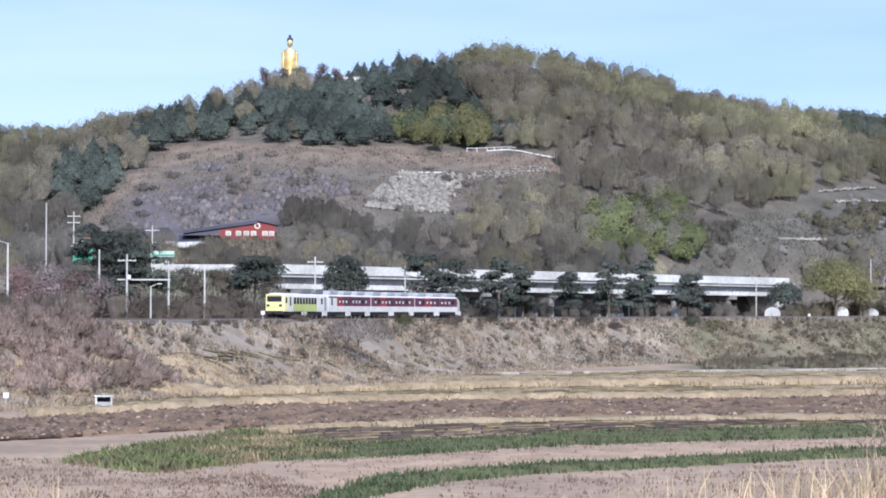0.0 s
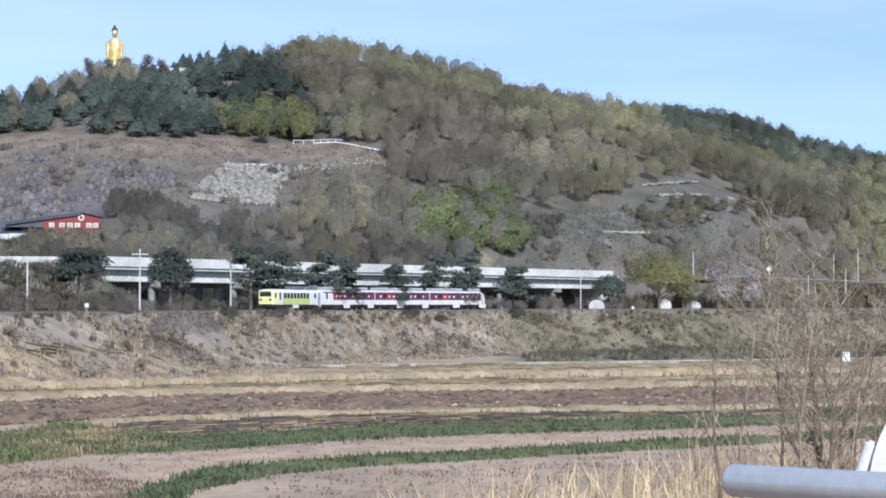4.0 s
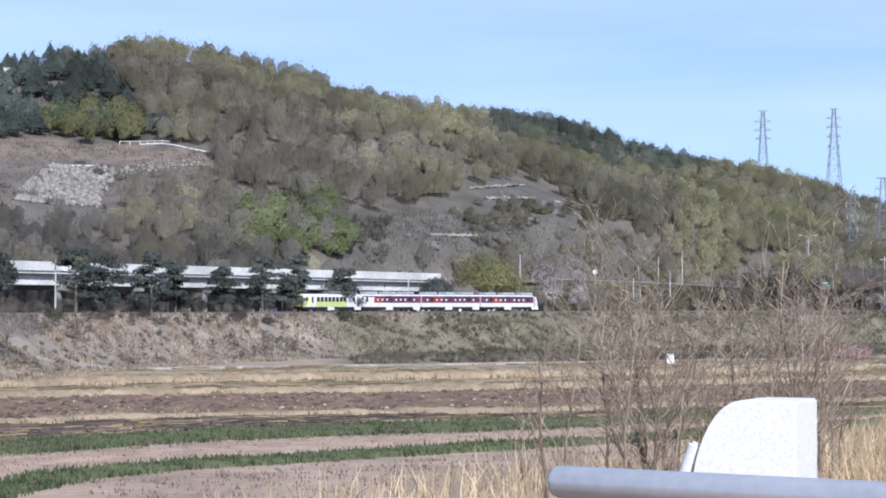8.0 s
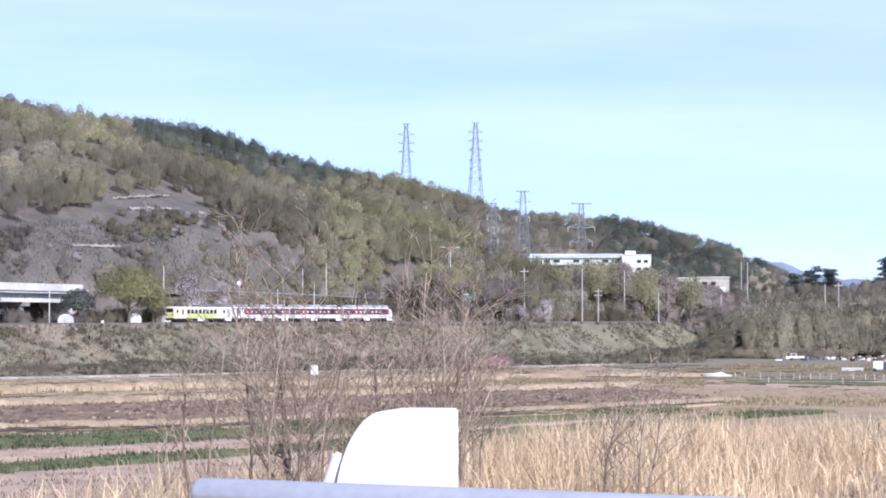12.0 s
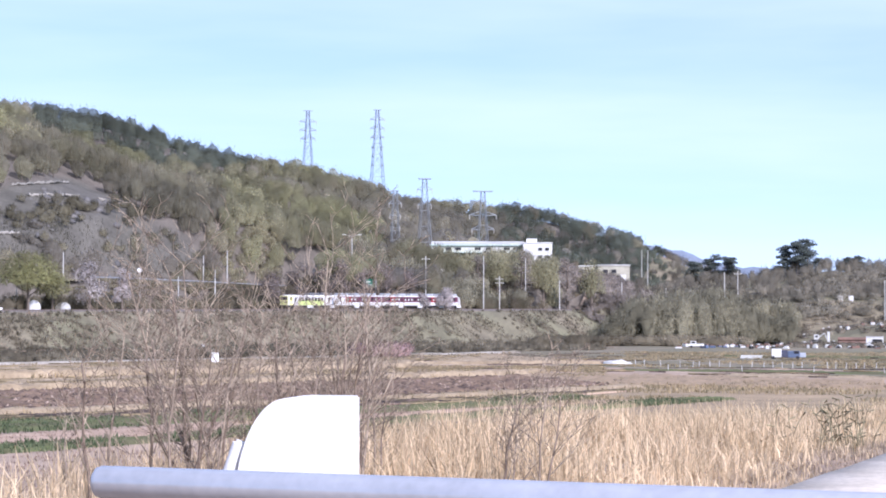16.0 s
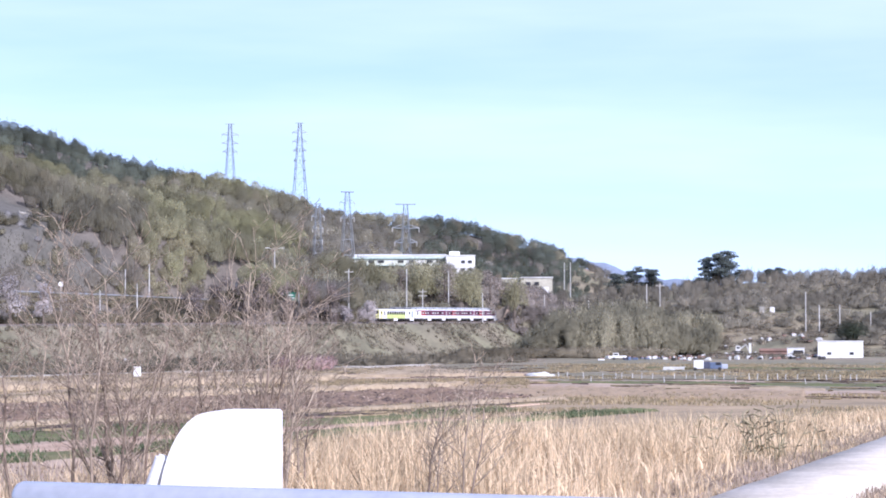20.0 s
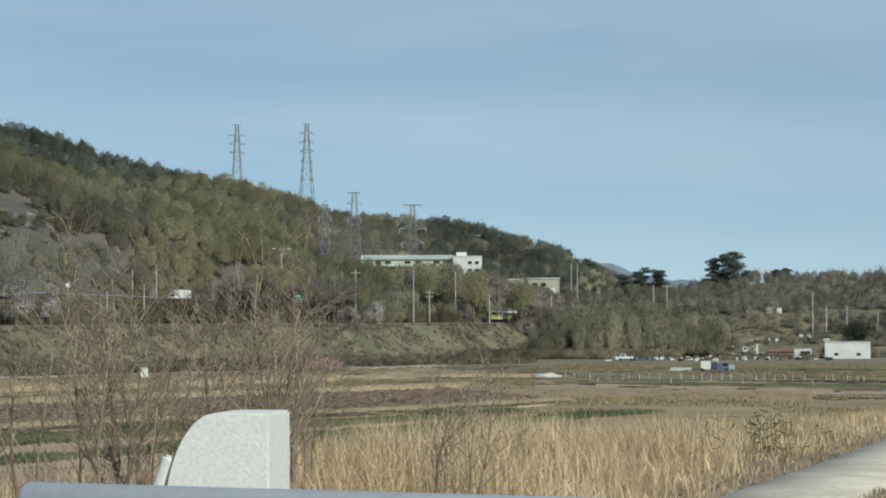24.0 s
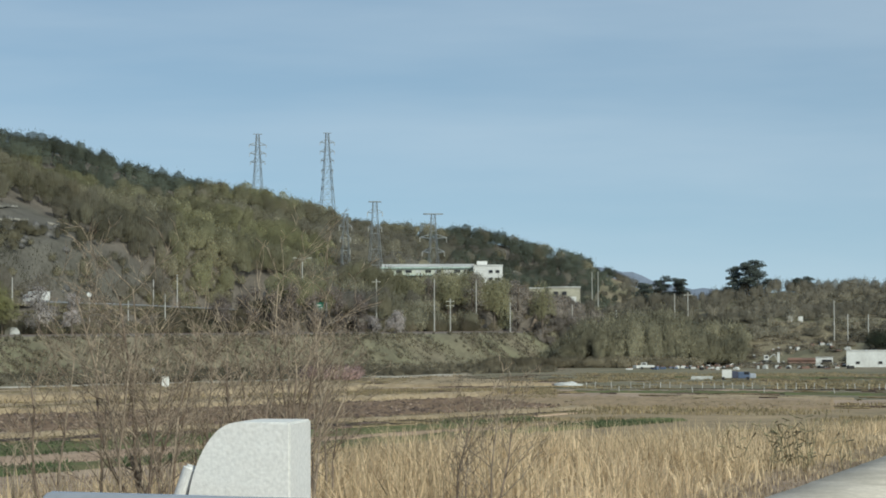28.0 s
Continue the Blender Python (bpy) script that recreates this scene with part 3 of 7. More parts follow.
    tint = np.where(pale[:, None], np.where((pick < 0.3)[:, None], np.array((0.095, 0.115, 0.07)), np.array((0.165, 0.163, 0.08))), tint)
    tint = np.where(bright[:, None], np.array((0.178, 0.198, 0.095)) * (0.6 + 0.55 * pick[:, None]), tint)
    tint = np.where((crest | dusky)[:, None], np.array((0.125, 0.14, 0.105)), tint)
    h = (5.2 + 4.3 * g.random(n) ** 1.5 + 1.7 * wave(x, y, 12)) * np.where(d > 900, 0.9, 1.0)
    h = h * np.where(b > 25.0, 0.38 + 0.3 * wave(x, y, 18), 1.0)
    rad = h * (0.34 + 0.2 * g.random(n))
    # bearings 11 to 24: lighter tint stands in for sunlight on that slope
    tint = tint * (0.95 + 0.3 * g.random((n, 1))) * (0.92 + 0.36 * wave(x + 90, y + 40, 46) + 0.12 * smooth(11, 15, b) * (1 - smooth(20, 24, b)))[:, None]
    base = np.c_[x, y, z - 0.3]
    solid = pale | bright
    soft = ~conifer & ~solid
    v, f, c, w = leaves_of(base[solid], h[solid], rad[solid] * 1.15, 190, 0.34, "round", tint[solid], 0.05, 15, 0, 0.75)
    tagged(mesh_object("leafing_woodland", v, f, M_NEEDLE, c, True, w), "pale pines and fresh green trees in full leaf on the hill", "woods", kind="stuff")
    v, f, c, w = leaves_of(base[soft], h[soft], rad[soft] * 0.98, 74, 0.33, "round", tint[soft], 0.03, 11, 0, 0.76, 0.9)
    ob = mesh_object("spring_woodland", v, f, M_WOOD, c, True, w)
    tagged(ob, "bare and budding brown-olive spring woodland on the hill", "woods", kind="stuff")
    near = soft & (d < 770)
    v, f = stems_of(base[near], h[near] * 0.95, 0.08 + 0.06 * g.random(near.sum()), 0.05, 12)
    tagged(mesh_object("woodland_trunks", v, f, M_BARK), "thin grey-brown trunks of the hillside woods", "trunks", kind="stuff")
    # conifer green, lightened for the haze in between
    dark = np.array((0.125, 0.148, 0.125)) * (0.75 + 0.5 * g.random((conifer.sum(), 1)))
    v, f, c, w = leaves_of(base[conifer], h[conifer] * (0.75 + 0.4 * g.random(conifer.sum())), rad[conifer] * 1.2, 130, 0.36, "cone", dark, 0.1, 13)
    tagged(mesh_object("conifer_woodland", v, f, M_NEEDLE, c, True, w), "dark green conifers on the hill's upper slope", "woods", kind="stuff")


build_woods()

# ---- railway ----


def build_track():
    s = np.arange(-170, 640, 4.0)
    x, y, z, h = rail_at(s)
    nx, ny = np.cos(h), -np.sin(h)
    prof = [(-2.6, -0.62), (-1.7, -0.22), (1.7, -0.22), (2.6, -0.62)]
    v = np.stack([np.stack([x + o * nx, y + o * ny, z + u], -1) for o, u in prof], 1).reshape(-1, 3)
    k, n = len(prof), len(s)
    f = [(i * k + j, i * k + j + 1, (i + 1) * k + j + 1, (i + 1) * k + j) for i in range(n - 1) for j in range(k - 1)]
    tagged(mesh_object("track_bed", v, f, M_BALLAST), "grey-brown ballast bed of the single railway line", "track bed", kind="structure")
    for side in (-0.75, 0.75):
        prof = [(side - 0.04, -0.16), (side - 0.04, 0), (side + 0.04, 0), (side + 0.04, -0.16)]
        v = np.stack([np.stack([x + o * nx, y + o * ny, z + u], -1) for o, u in prof], 1).reshape(-1, 3)
        f = [(i * 4 + j, i * 4 + (j + 1) % 4, (i + 1) * 4 + (j + 1) % 4, (i + 1) * 4 + j) for i in range(n - 1) for j in range(4)]
        tagged(mesh_object("rail", v, f, M_RAILSTEEL), "steel running rail of the railway line", "rail", "rails", kind="structure")
    s = np.arange(-160, 620, 0.7)
    x, y, z, h = rail_at(s)
    corner = np.array([(-1.25, -0.12), (1.25, -0.12), (1.25, 0.12), (-1.25, 0.12)])
    nx, ny = np.cos(h)[:, None], -np.sin(h)[:, None]
    px = x[:, None] + corner[:, 0] * nx + corner[:, 1] * -ny
    py = y[:, None] + corner[:, 0] * ny + corner[:, 1] * nx
    lo = np.stack([px, py, np.repeat((z - 0.3)[:, None], 4, 1)], -1)
    hi = lo + (0, 0, 0.13)
    v = np.concatenate([lo, hi], 1).reshape(-1, 3)
    o = np.arange(len(s)) * 8
    f = np.concatenate([np.stack([o + a for a in q], -1) for q in ((4, 5, 6, 7), (0, 1, 5, 4), (1, 2, 6, 5), (2, 3, 7, 6), (3, 0, 4, 7))])
    tagged(mesh_object("sleepers", v, f, M_SLEEPER), "grey concrete sleepers under the rails", "sleepers", kind="stuff")


build_track()

# ---- train ----
M_TWHITE = material("train_white_paint", (0.63, 0.625, 0.6), 0.55, gloss=0.15, scale=0.8, second=(0.56, 0.555, 0.53), vary=0.1, bump=0)
M_TLIME = material("train_lime_paint", (0.46, 0.52, 0.2), 0.55, gloss=0.15, scale=0.8, second=(0.4, 0.46, 0.17), vary=0.1, bump=0)
M_TYELLOW = material("train_yellow_paint", (0.76, 0.72, 0.32), 0.55, gloss=0.15, scale=0.8, second=(0.7, 0.66, 0.27), vary=0.1, bump=0)
M_TRED = material("train_red_paint", (0.33, 0.05, 0.06), 0.55, gloss=0.15, scale=0.8, second=(0.28, 0.042, 0.052), vary=0.1, bump=0)
M_TPLUM = material("train_plum_band", (0.15, 0.05, 0.085), 0.55, gloss=0.15, scale=0.8, second=(0.1, 0.032, 0.06), vary=0.1, bump=0)
M_TGREY = material("train_roof_grey", (0.28, 0.32, 0.38), 0.6, scale=0.8, second=(0.22, 0.26, 0.31), bump=0.05)
M_TROOF = material("train_roof_dark_grey", (0.1, 0.105, 0.115), 0.6, scale=0.8, second=(0.16, 0.165, 0.17), bump=0.05)
M_TUNIT = material("train_roof_unit", (0.36, 0.38, 0.4), 0.6, scale=0.8, second=(0.28, 0.3, 0.32), bump=0.05)
M_GLASS = material("dark_window_glass", (0.03, 0.03, 0.035), 0.15, gloss=0.25, scale=1, bump=0)
CAR = 20.6


def train_car(kind, label, first=False):
    """A railcar along +y, resting on its rails at z = 0. kind: tail, middle or lead; first: the one next to the tail."""
    car = empty("railcar", Matrix(), label, "train car", "cars of the train")
    half = CAR / 2
    main = M_TWHITE
    side = [(-1.48, 0.95), (1.48, 0.95), (1.5, 1.5), (1.5, 3.05), (1.36, 3.45), (0.95, 3.68), (0, 3.76), (-0.95, 3.68), (-1.36, 3.45), (-1.5, 3.05), (-1.5, 1.5)]
    bm = bmesh.new()
    rings = [(-half, 1, 1), (half, 1, 1)]
    if kind == "tail":
        rings = [(-half, 0.93, 0.95), (-half + 0.35, 1, 1), (half, 1, 1)]
    if kind == "lead":
        rings = [(-half, 1, 1), (half - 1.7, 1, 1), (half - 0.7, 0.93, 0.86), (half - 0.05, 0.75, 0.5)]
    loops = []
    for y, w, t in rings:
        loops.append([bm.verts.new((u * w, y, 0.95 + (v - 0.95) * t)) for u, v in side])
    n = len(side)
    for a, b in zip(loops[:-1], loops[1:]):
        for i in range(n):
            bm.faces.new((a[i], a[(i + 1) % n], b[(i + 1) % n], b[i]))
    bm.faces.new(loops[0][::-1])
    bm.faces.new(loops[-1])
    bmesh.ops.recalc_face_normals(bm, faces=bm.faces)
    body = part("body", bm, main, car, "glossy white car body")
    part("underframe", one_box(0, 0, 0.72, 2.5, CAR - 0.6, 0.5), M_DARK, car, "dark underframe")
    for sx in (-1, 1):
        x = sx * 1.5
        if kind == "tail":
            part("livery_panel", one_box(x, -half + 9.6, 1.75, 0.03, 11.0, 1.5), M_TLIME, car, "lime green livery panel")
            for i in range(8):
                part("window", one_box(x, -half + 4.9 + i * 1.36, 2.6, 0.06, 1.0, 1.0), M_GLASS, car)
            part("cab_panel", one_box(x, -half + 1.1, 2.1, 0.03, 1.6, 2.2), M_TYELLOW, car, "yellow wrap-round cab side")
            part("door_window", one_box(x, -half + 2.9, 2.5, 0.06, 0.55, 1.3), M_GLASS, car)
            part("door", one_box(x, half - 4.4, 2.2, 0.05, 0.95, 2.1, bevel=0.02), M_TWHITE, car, "grey sliding door")
            part("window", one_box(x, half - 3.0, 2.6, 0.06, 0.7, 0.9), M_GLASS, car)
            part("door", one_box(x, half - 1.3, 2.2, 0.05, 0.95, 2.1, bevel=0.02), M_TGREY, car, "grey sliding door")
            part("window", one_box(x, -half + 1.0, 2.65, 0.06, 0.7, 0.85), M_GLASS, car)
        else:
            end = half - 0.02 if kind == "middle" else half - 2.0
            start = -half + (4.0 if first else 0.02)
            part("window_band", one_box(x, (start + end) / 2, 2.62, 0.03, end - start, 1.5), M_TPLUM, car, "dark plum window band")
            part("livery_panel", one_box(x, -half + 5.4, 2.62, 0.045, 2.8, 1.5), M_TRED, car, "red livery panel")
            part("pillar", one_box(x, -0.4, 2.65, 0.05, 0.5, 1.56), M_DARK, car, "dark pillar in the window band")
            if first:
                part("door_window", one_box(x, -half + 1.6, 2.6, 0.06, 0.6, 1.2), M_GLASS, car)
            for i in range(11):
                y = -half + 2.0 + i * 1.62
                if start + 0.5 < y < end - 0.6 and abs(y + 0.4) > 0.6:
                    pane = part("window", one_box(x, y, 2.68, 0.07, 1.15, 0.8), M_GLASS, car)
                    # white plates on most panes imitate glints in the glass
                    if i % 4 != 1:
                        part("pane_glint", one_box(x, y, 2.58, 0.08, 0.62, 0.44), M_TWHITE, pane, "pale plate standing in for a glint on the glass")
            part("door", one_box(x, half - 2.5, 1.55, 0.026, 0.9, 1.1), M_TWHITE, car, "white passenger door below the band")
            part("roof_edge", one_box(x * 0.955, (-half + end) / 2 + 0.05, 3.26, 0.08, end + half - 0.3, 0.26), M_TPLUM, car, "dark plum roof edge")
        for y in (-0.8, half - 1.4):
            part("skirt", one_box(sx * 1.42, y, 0.68, 0.08, 2.4, 0.76, bevel=0.02), main, car)
    for y in (-7.0, 7.0):
        bogie = part("bogie", one_box(0, y, 0.5, 2.2, 3.4, 0.35, bevel=0.05), M_DARK, car, "black bogie frame")
        for dy in (-1.05, 1.05):
            for sx in (-0.75, 0.75):
                part("wheel", one_rod((sx - 0.07, y + dy, 0.43), (sx + 0.07, y + dy, 0.43), 0.43, sides=14), M_DARK, bogie)
    for y in (-6.4, 0.2, 6.6) if kind != "tail" else (1.5, 7.4):
        unit = part("roof_unit", one_box(0, y, 4.02, 2.1, 3.9, 0.62, bevel=0.16), M_TROOF if kind == "tail" else M_TUNIT, car, "dark grey roof-mounted air unit" if kind == "tail" else "pale grey roof-mounted air unit")
        for k in (-1.2, 0, 1.2):
            part("fan", one_rod((0, y + k, 4.3), (0, y + k, 4.38), 0.42, sides=10), M_DARK, unit)
    if kind == "tail":
        y = -half
        part("cab_front", one_box(0, y - 0.03, 2.28, 2.74, 0.1, 2.5, bevel=0.04), M_TYELLOW, car, "bright yellow cab front")
        part("windscreen", one_box(0, y - 0.09, 2.82, 2.3, 0.06, 0.82, bevel=0.02), M_GLASS, car, "wide dark windscreen")
        part("roof_visor", one_box(0, y - 0.1, 3.42, 2.2, 0.2, 0.14, bevel=0.03), M_TYELLOW, car)
        part("grille_stripe", one_box(0, y - 0.09, 1.62, 2.5, 0.05, 0.16), M_TLIME, car, "green stripe")
        for x in (-0.98, 0.98):
            part("headlight", one_box(x, y - 0.1, 1.88, 0.5, 0.06, 0.3, bevel=0.03), M_GLASS, car, "dark square headlight")
        part("bumper", one_box(0, y - 0.12, 0.8, 2.5, 0.3, 0.5, bevel=0.04), M_DARK, car, "dark buffer beam")
        part("coupler", one_box(0, y - 0.5, 0.85, 0.3, 0.7, 0.25, bevel=0.03), M_DARK, car)
    else:
        part("gangway", one_box(0, -half - 0.1, 2.1, 1.5, 0.5, 2.3), M_DARK, car, "black gangway bellows")
    if kind == "lead":
        bm = bmesh.new()
        q = [bm.verts.new(p) for p in ((-1.2, half - 1.55, 3.45), (1.2, half - 1.55, 3.45), (1.22, half - 0.62, 2.6), (-1.22, half - 0.62, 2.6))]
        r = [bm.verts.new(v.co + Vector((0, 0.1, 0.09))) for v in q]
        for a, b in ((0, 1), (1, 2), (2, 3), (3, 0)):
            bm.faces.new((q[a], q[b], r[b], r[a]))
        bm.faces.new(r)
        part("windscreen", bm, M_GLASS, car, "sloping dark windscreen")
        part("nose_skirt", one_box(0, half - 0.5, 0.75, 2.3, 1.0, 0.6, bevel=0.1), M_TGREY, car)
        for sx in (-1, 1):
            part("cab_stripe", one_box(sx * 1.45, half - 1.6, 2.0, 0.12, 0.22, 2.1), M_DARK, car, "dark curved stripe behind the cab")
    return car


CARS = [train_car("tail", "white and lime railcar with a bright yellow cab"),
        train_car("middle", "white railcar with plum and red window band", True),
        train_car("middle", "white railcar with plum and red window band"),
        train_car("lead", "white leading railcar with a sloping nose and plum band")]


def train_rows(k):
    """Poses of car k, counted from the tail, every second."""
    rows = []
    for t in range(0, 29):
        s = np.interp(t, [0, 4, 8, 12, 16, 20, 24, 28], [-3.9, 73.6, 153.8, 234.6, 315.6, 396.4, 475, 552]) + (k + 0.5) * (CAR + 0.4)
        xa, ya, za, _ = rail_at(s - 7)
        xb, yb, zb, _ = rail_at(s + 7)
        turn = math.degrees(math.atan2(xb - xa, yb - ya))
        rows.append((float(t), pose((xa + xb) / 2, (ya + yb) / 2, (za + zb) / 2, math.degrees(math.atan2(zb - za, 14)), 0, -turn)))
    return rows


# ---- viaduct ----
def build_viaduct():
    (ax, ay), (bx, by) = VIA_A, VIA_B
    size = math.hypot(bx - ax, by - ay)
    turn = -math.degrees(math.atan2(bx - ax, by - ay))
    via = empty("viaduct", pose(ax, ay, 0, 0, 0, turn), "long pale concrete expressway viaduct on dark piers", "viaduct", kind="structure")
    top = ROAD_Z + 1.75
    part("deck", one_box(-7, size / 2, ROAD_Z - 0.3, 13.6, size, 0.6), M_CONCRETE, via, "grey concrete road deck")
    step = size / 16
    for i in range(16):
        y = (i + 0.5) * step
        part("parapet", one_box(0.05, y, top - 0.85, 0.3, step - 0.06, 1.7), M_WHITECON, via, "pale concrete parapet panel")
        part("parapet", one_box(-14, y, top - 0.85, 0.3, step - 0.06, 1.7), M_WHITECON, via, "pale concrete parapet panel")
    bays = 8
    for i in range(bays):
        y0, y1 = i * size / bays, (i + 1) * size / bays
        part("girder", one_box(-1.9, (y0 + y1) / 2, ROAD_Z - 1.75, 0.7, y1 - y0 - 0.5, 2.1, bevel=0.04), M_WHITECON, via, "white concrete edge girder")
        for k in range(5):
            part("stiffener", one_box(-1.52, y0 + (k + 0.5) * (y1 - y0) / 5, ROAD_Z - 1.75, 0.14, 0.35, 1.8), M_WHITECON, via)
        part("girder", one_box(-6.9, (y0 + y1) / 2, ROAD_Z - 1.75, 0.7, y1 - y0 - 0.5, 2.1), M_CONCRETE, via)
        part("girder", one_box(-12.9, (y0 + y1) / 2, ROAD_Z - 1.75, 0.7, y1 - y0 - 0.5, 2.1), M_CONCRETE, via)
    for i in range(1, bays):
        y = i * size / bays
        part("pier_cap", one_box(-7, y, ROAD_Z - 3.3, 12.6, 1.6, 1.0, bevel=0.05), M_PIER, via, "grey pier cap")
        for x in (-2.6, -7, -11.4):
            part("pier", one_rod((x, y, EYE - 3), (x, y, ROAD_Z - 3.8), 0.65, sides=14), M_PIER, via, "round concrete pier")
    part("abutment", one_box(-7, size + 1.2, ROAD_Z - 4.4, 14.4, 3.0, 9.6), M_WHITECON, via, "pale concrete abutment")
    part("abutment", one_box(-7, -1.4, ROAD_Z - 3.6, 14.4, 3.4, 9.2), M_CONCRETE, via, "pale stained concrete abutment")
    return via


build_viaduct()

# ---- guard rail and stone post beside the camera ----
M_PIPE = material("painted_steel_pipe", (0.5, 0.515, 0.535), 0.22, metal=0.45, scale=3, second=(0.45, 0.465, 0.485), vary=0.12, bump=0.03)
M_POST = material("white_speckled_stone", (0.65, 0.645, 0.62), 0.85, scale=5, fine=14, second=(0.65, 0.64, 0.61), vary=0.18, bump=0.3)


def build_guard_rail():
    a, b = Vector((*spot(11.42, 8.2), EYE - 0.552 - 0.058)), Vector((*spot(34.2, 7.0), EYE - 0.552 - 0.058))
    way = (b - a).normalized()
    turn = math.degrees(math.atan2(way.y, way.x))
    size = 7.0
    rail = empty("guard_rail", pose(a.x, a.y, a.z, 0, 0, turn), "grey steel pipe guard rail with a closed rounded end", "guard rail")
    bm = bmesh.new()
    rings = [(0.0, 0.02), (0.004, 0.042), (0.014, 0.053), (0.03, 0.058), (size, 0.058)]
    loops = [[bm.verts.new((x, r * math.cos(i * 6.2832 / 32), r * math.sin(i * 6.2832 / 32))) for i in range(32)] for x, r in rings]
    for p, q in zip(loops[:-1], loops[1:]):
        for i in range(32):
            bm.faces.new((p[i], p[(i + 1) % 32], q[(i + 1) % 32], q[i])).smooth = True
    bm.faces.new(loops[0][::-1])
    bm.faces.new(loops[-1])
    bmesh.ops.recalc_face_normals(bm, faces=bm.faces)
    part("pipe", bm, M_PIPE, rail, "grey painted steel pipe")
    for x in (1.2, 3.2, 5.2):
        part("leg", one_rod((x, 0, -0.05), (x, 0, -1.15), 0.04, sides=16), M_PIPE, rail)


build_guard_rail()


def build_post():
    x, y = spot(17.44, 8.5)
    low = EYE - 1.7
    post = empty("stone_post", pose(x, y, low, 0, 0, -31), "white speckled stone end post with a quarter-round shoulder", "post")
    top = EYE + 8.83 * math.tan(radians(-2.14)) - low
    left, rx, ry = -0.402, 0.2, 0.42
    outline = [(left, 0), (0, 0), (0, top)]
    for i in range(17):
        a = radians(90 + i * 90 / 16)
        outline.append((left + rx + rx * math.cos(a), top - ry + ry * math.sin(a)))
    bm = extrude(bmesh.new(), outline, 0, 0.34)
    bmesh.ops.bevel(bm, geom=[e for e in bm.edges if e.calc_length() > 0.12], offset=0.007, segments=2, affect="EDGES")
    part("shaft", bm, M_POST, post)
    bm = rod(bmesh.new(), (left - 0.125, 0.05, top - 0.55), (left + 0.012, 0.05, top - 0.165), 0.03, sides=18)
    bmesh.ops.bevel(bm, geom=[e for e in bm.edges if e.calc_length() < 0.02], offset=0.011, segments=3, affect="EDGES")
    part("collar", bm, M_POST, post, "white rounded collar leaning on the post")
    return post


build_post()


# ---- grasses ----
def blades(x, y, z, height, width, lean, seed):
    """Bent blades of grass as thin strips."""
    g = np.random.default_rng(seed)
    n = len(x)
    ang = g.random(n) * 6.283
    sway = np.stack([np.cos(ang), np.sin(ang)], -1) * (lean * height * g.random(n))[:, None]
    side = np.stack([np.cos(ang + 1.57 + g.normal(0, 0.5, n)), np.sin(ang + 1.57)], -1) * (width * (0.6 + 0.8 * g.random(n)))[:, None] / 2
    p = np.stack([x, y], -1)
    def at(q, s, h, k):
        return np.c_[q + s * k, z + h]
    v = np.stack([at(p, side, -0.05, 1), at(p, -side, -0.05, 1), at(p + sway * 0.3, side, height * 0.55, 0.8), at(p + sway * 0.3, -side, height * 0.55, 0.8),
                  at(p + sway, side, height, 0.15)], 1).reshape(-1, 3)
    o = np.arange(n) * 5
    f = np.concatenate([np.stack([o, o + 1, o + 3], -1), np.stack([o, o + 3, o + 2], -1), np.stack([o + 2, o + 3, o + 4], -1)])
    return v, f


def tufts(name, x, y, per, spread, height, width, lean, mat, label, seed):
    g = np.random.default_rng(seed)
    n = len(x)
    h = np.repeat(height * (0.6 + 0.7 * g.random(n)), per) * (0.6 + 0.6 * g.random(n * per))
    bx = np.repeat(x, per) + g.normal(0, spread, n * per)
    by = np.repeat(y, per) + g.normal(0, spread, n * per)
    v, f = blades(bx, by, ground_z(bx, by), h, width, lean, seed + 1)
    return tagged(mesh_object(name, v, f, mat), label, "grass", kind="stuff")


def road_side(x, y):
    """Distance from the middle of the levee road, positive on the field side."""
    return -((x - 31.2) * 0.759 - (y - 52.2) * 0.651)


def build_reeds():
    g = np.random.default_rng(21)
    n = 110000
    q, u = g.uniform(-22, 7, n), g.uniform(-70, 150, n)
    ox, oy = 21.4, 60.6
    x = ox + u * 0.777 - q * 0.629
    y = oy + u * 0.629 + q * 0.777
    b, d = bearing_of(x, y)
    off = road_side(x, y)
    thick = wave(x, y, 5) * 0.7 + wave(x, y, 1.6) * 0.5
    keep = (b > -16) & (b < 38) & (d > 26) & (thick + g.random(n) * 0.4 > 0.62) & ((off > 1.8) | (off < -1.8))
    keep &= ~((q < -8) & (b < 20))
    keep &= (b > 12.5) | (g.random(n) < np.interp(b, [-16, -9, -7, 8, 12.5], [0.9, 0.8, 0.3, 0.35, 0.9]))
    x, y, q, off = x[keep], y[keep], q[keep], off[keep]
    b, d = bearing_of(x, y)
    h = 0.7 + 0.8 * g.random(len(x)) + 0.7 * wave(x, y, 8)
    h = h * np.interp(b, [-16, -9.5, -8, 2, 9, 16, 22, 27, 31, 40], [1.05, 1.0, 0.6, 0.55, 0.75, 0.9, 1.05, 0.8, 0.5, 0.45])
    h = h * np.interp(off, [-6, -1.8, 1.8, 6], [0.35, 0.12, 0.2, 1.0])
    v, f = blades(x, y, ground_z(x, y), h, 0.035, 0.85, 22)
    # broken and bent stalks lying through the stand
    bx, by = x[::2] + g.normal(0, 0.25, len(x[::2])), y[::2] + g.normal(0, 0.25, len(x[::2]))
    v2, f2 = blades(bx, by, ground_z(bx, by), h[::2] * 0.72, 0.05, 2.2, 24)
    v, f = np.concatenate([v, v2]), np.concatenate([f, f2 + len(v)])
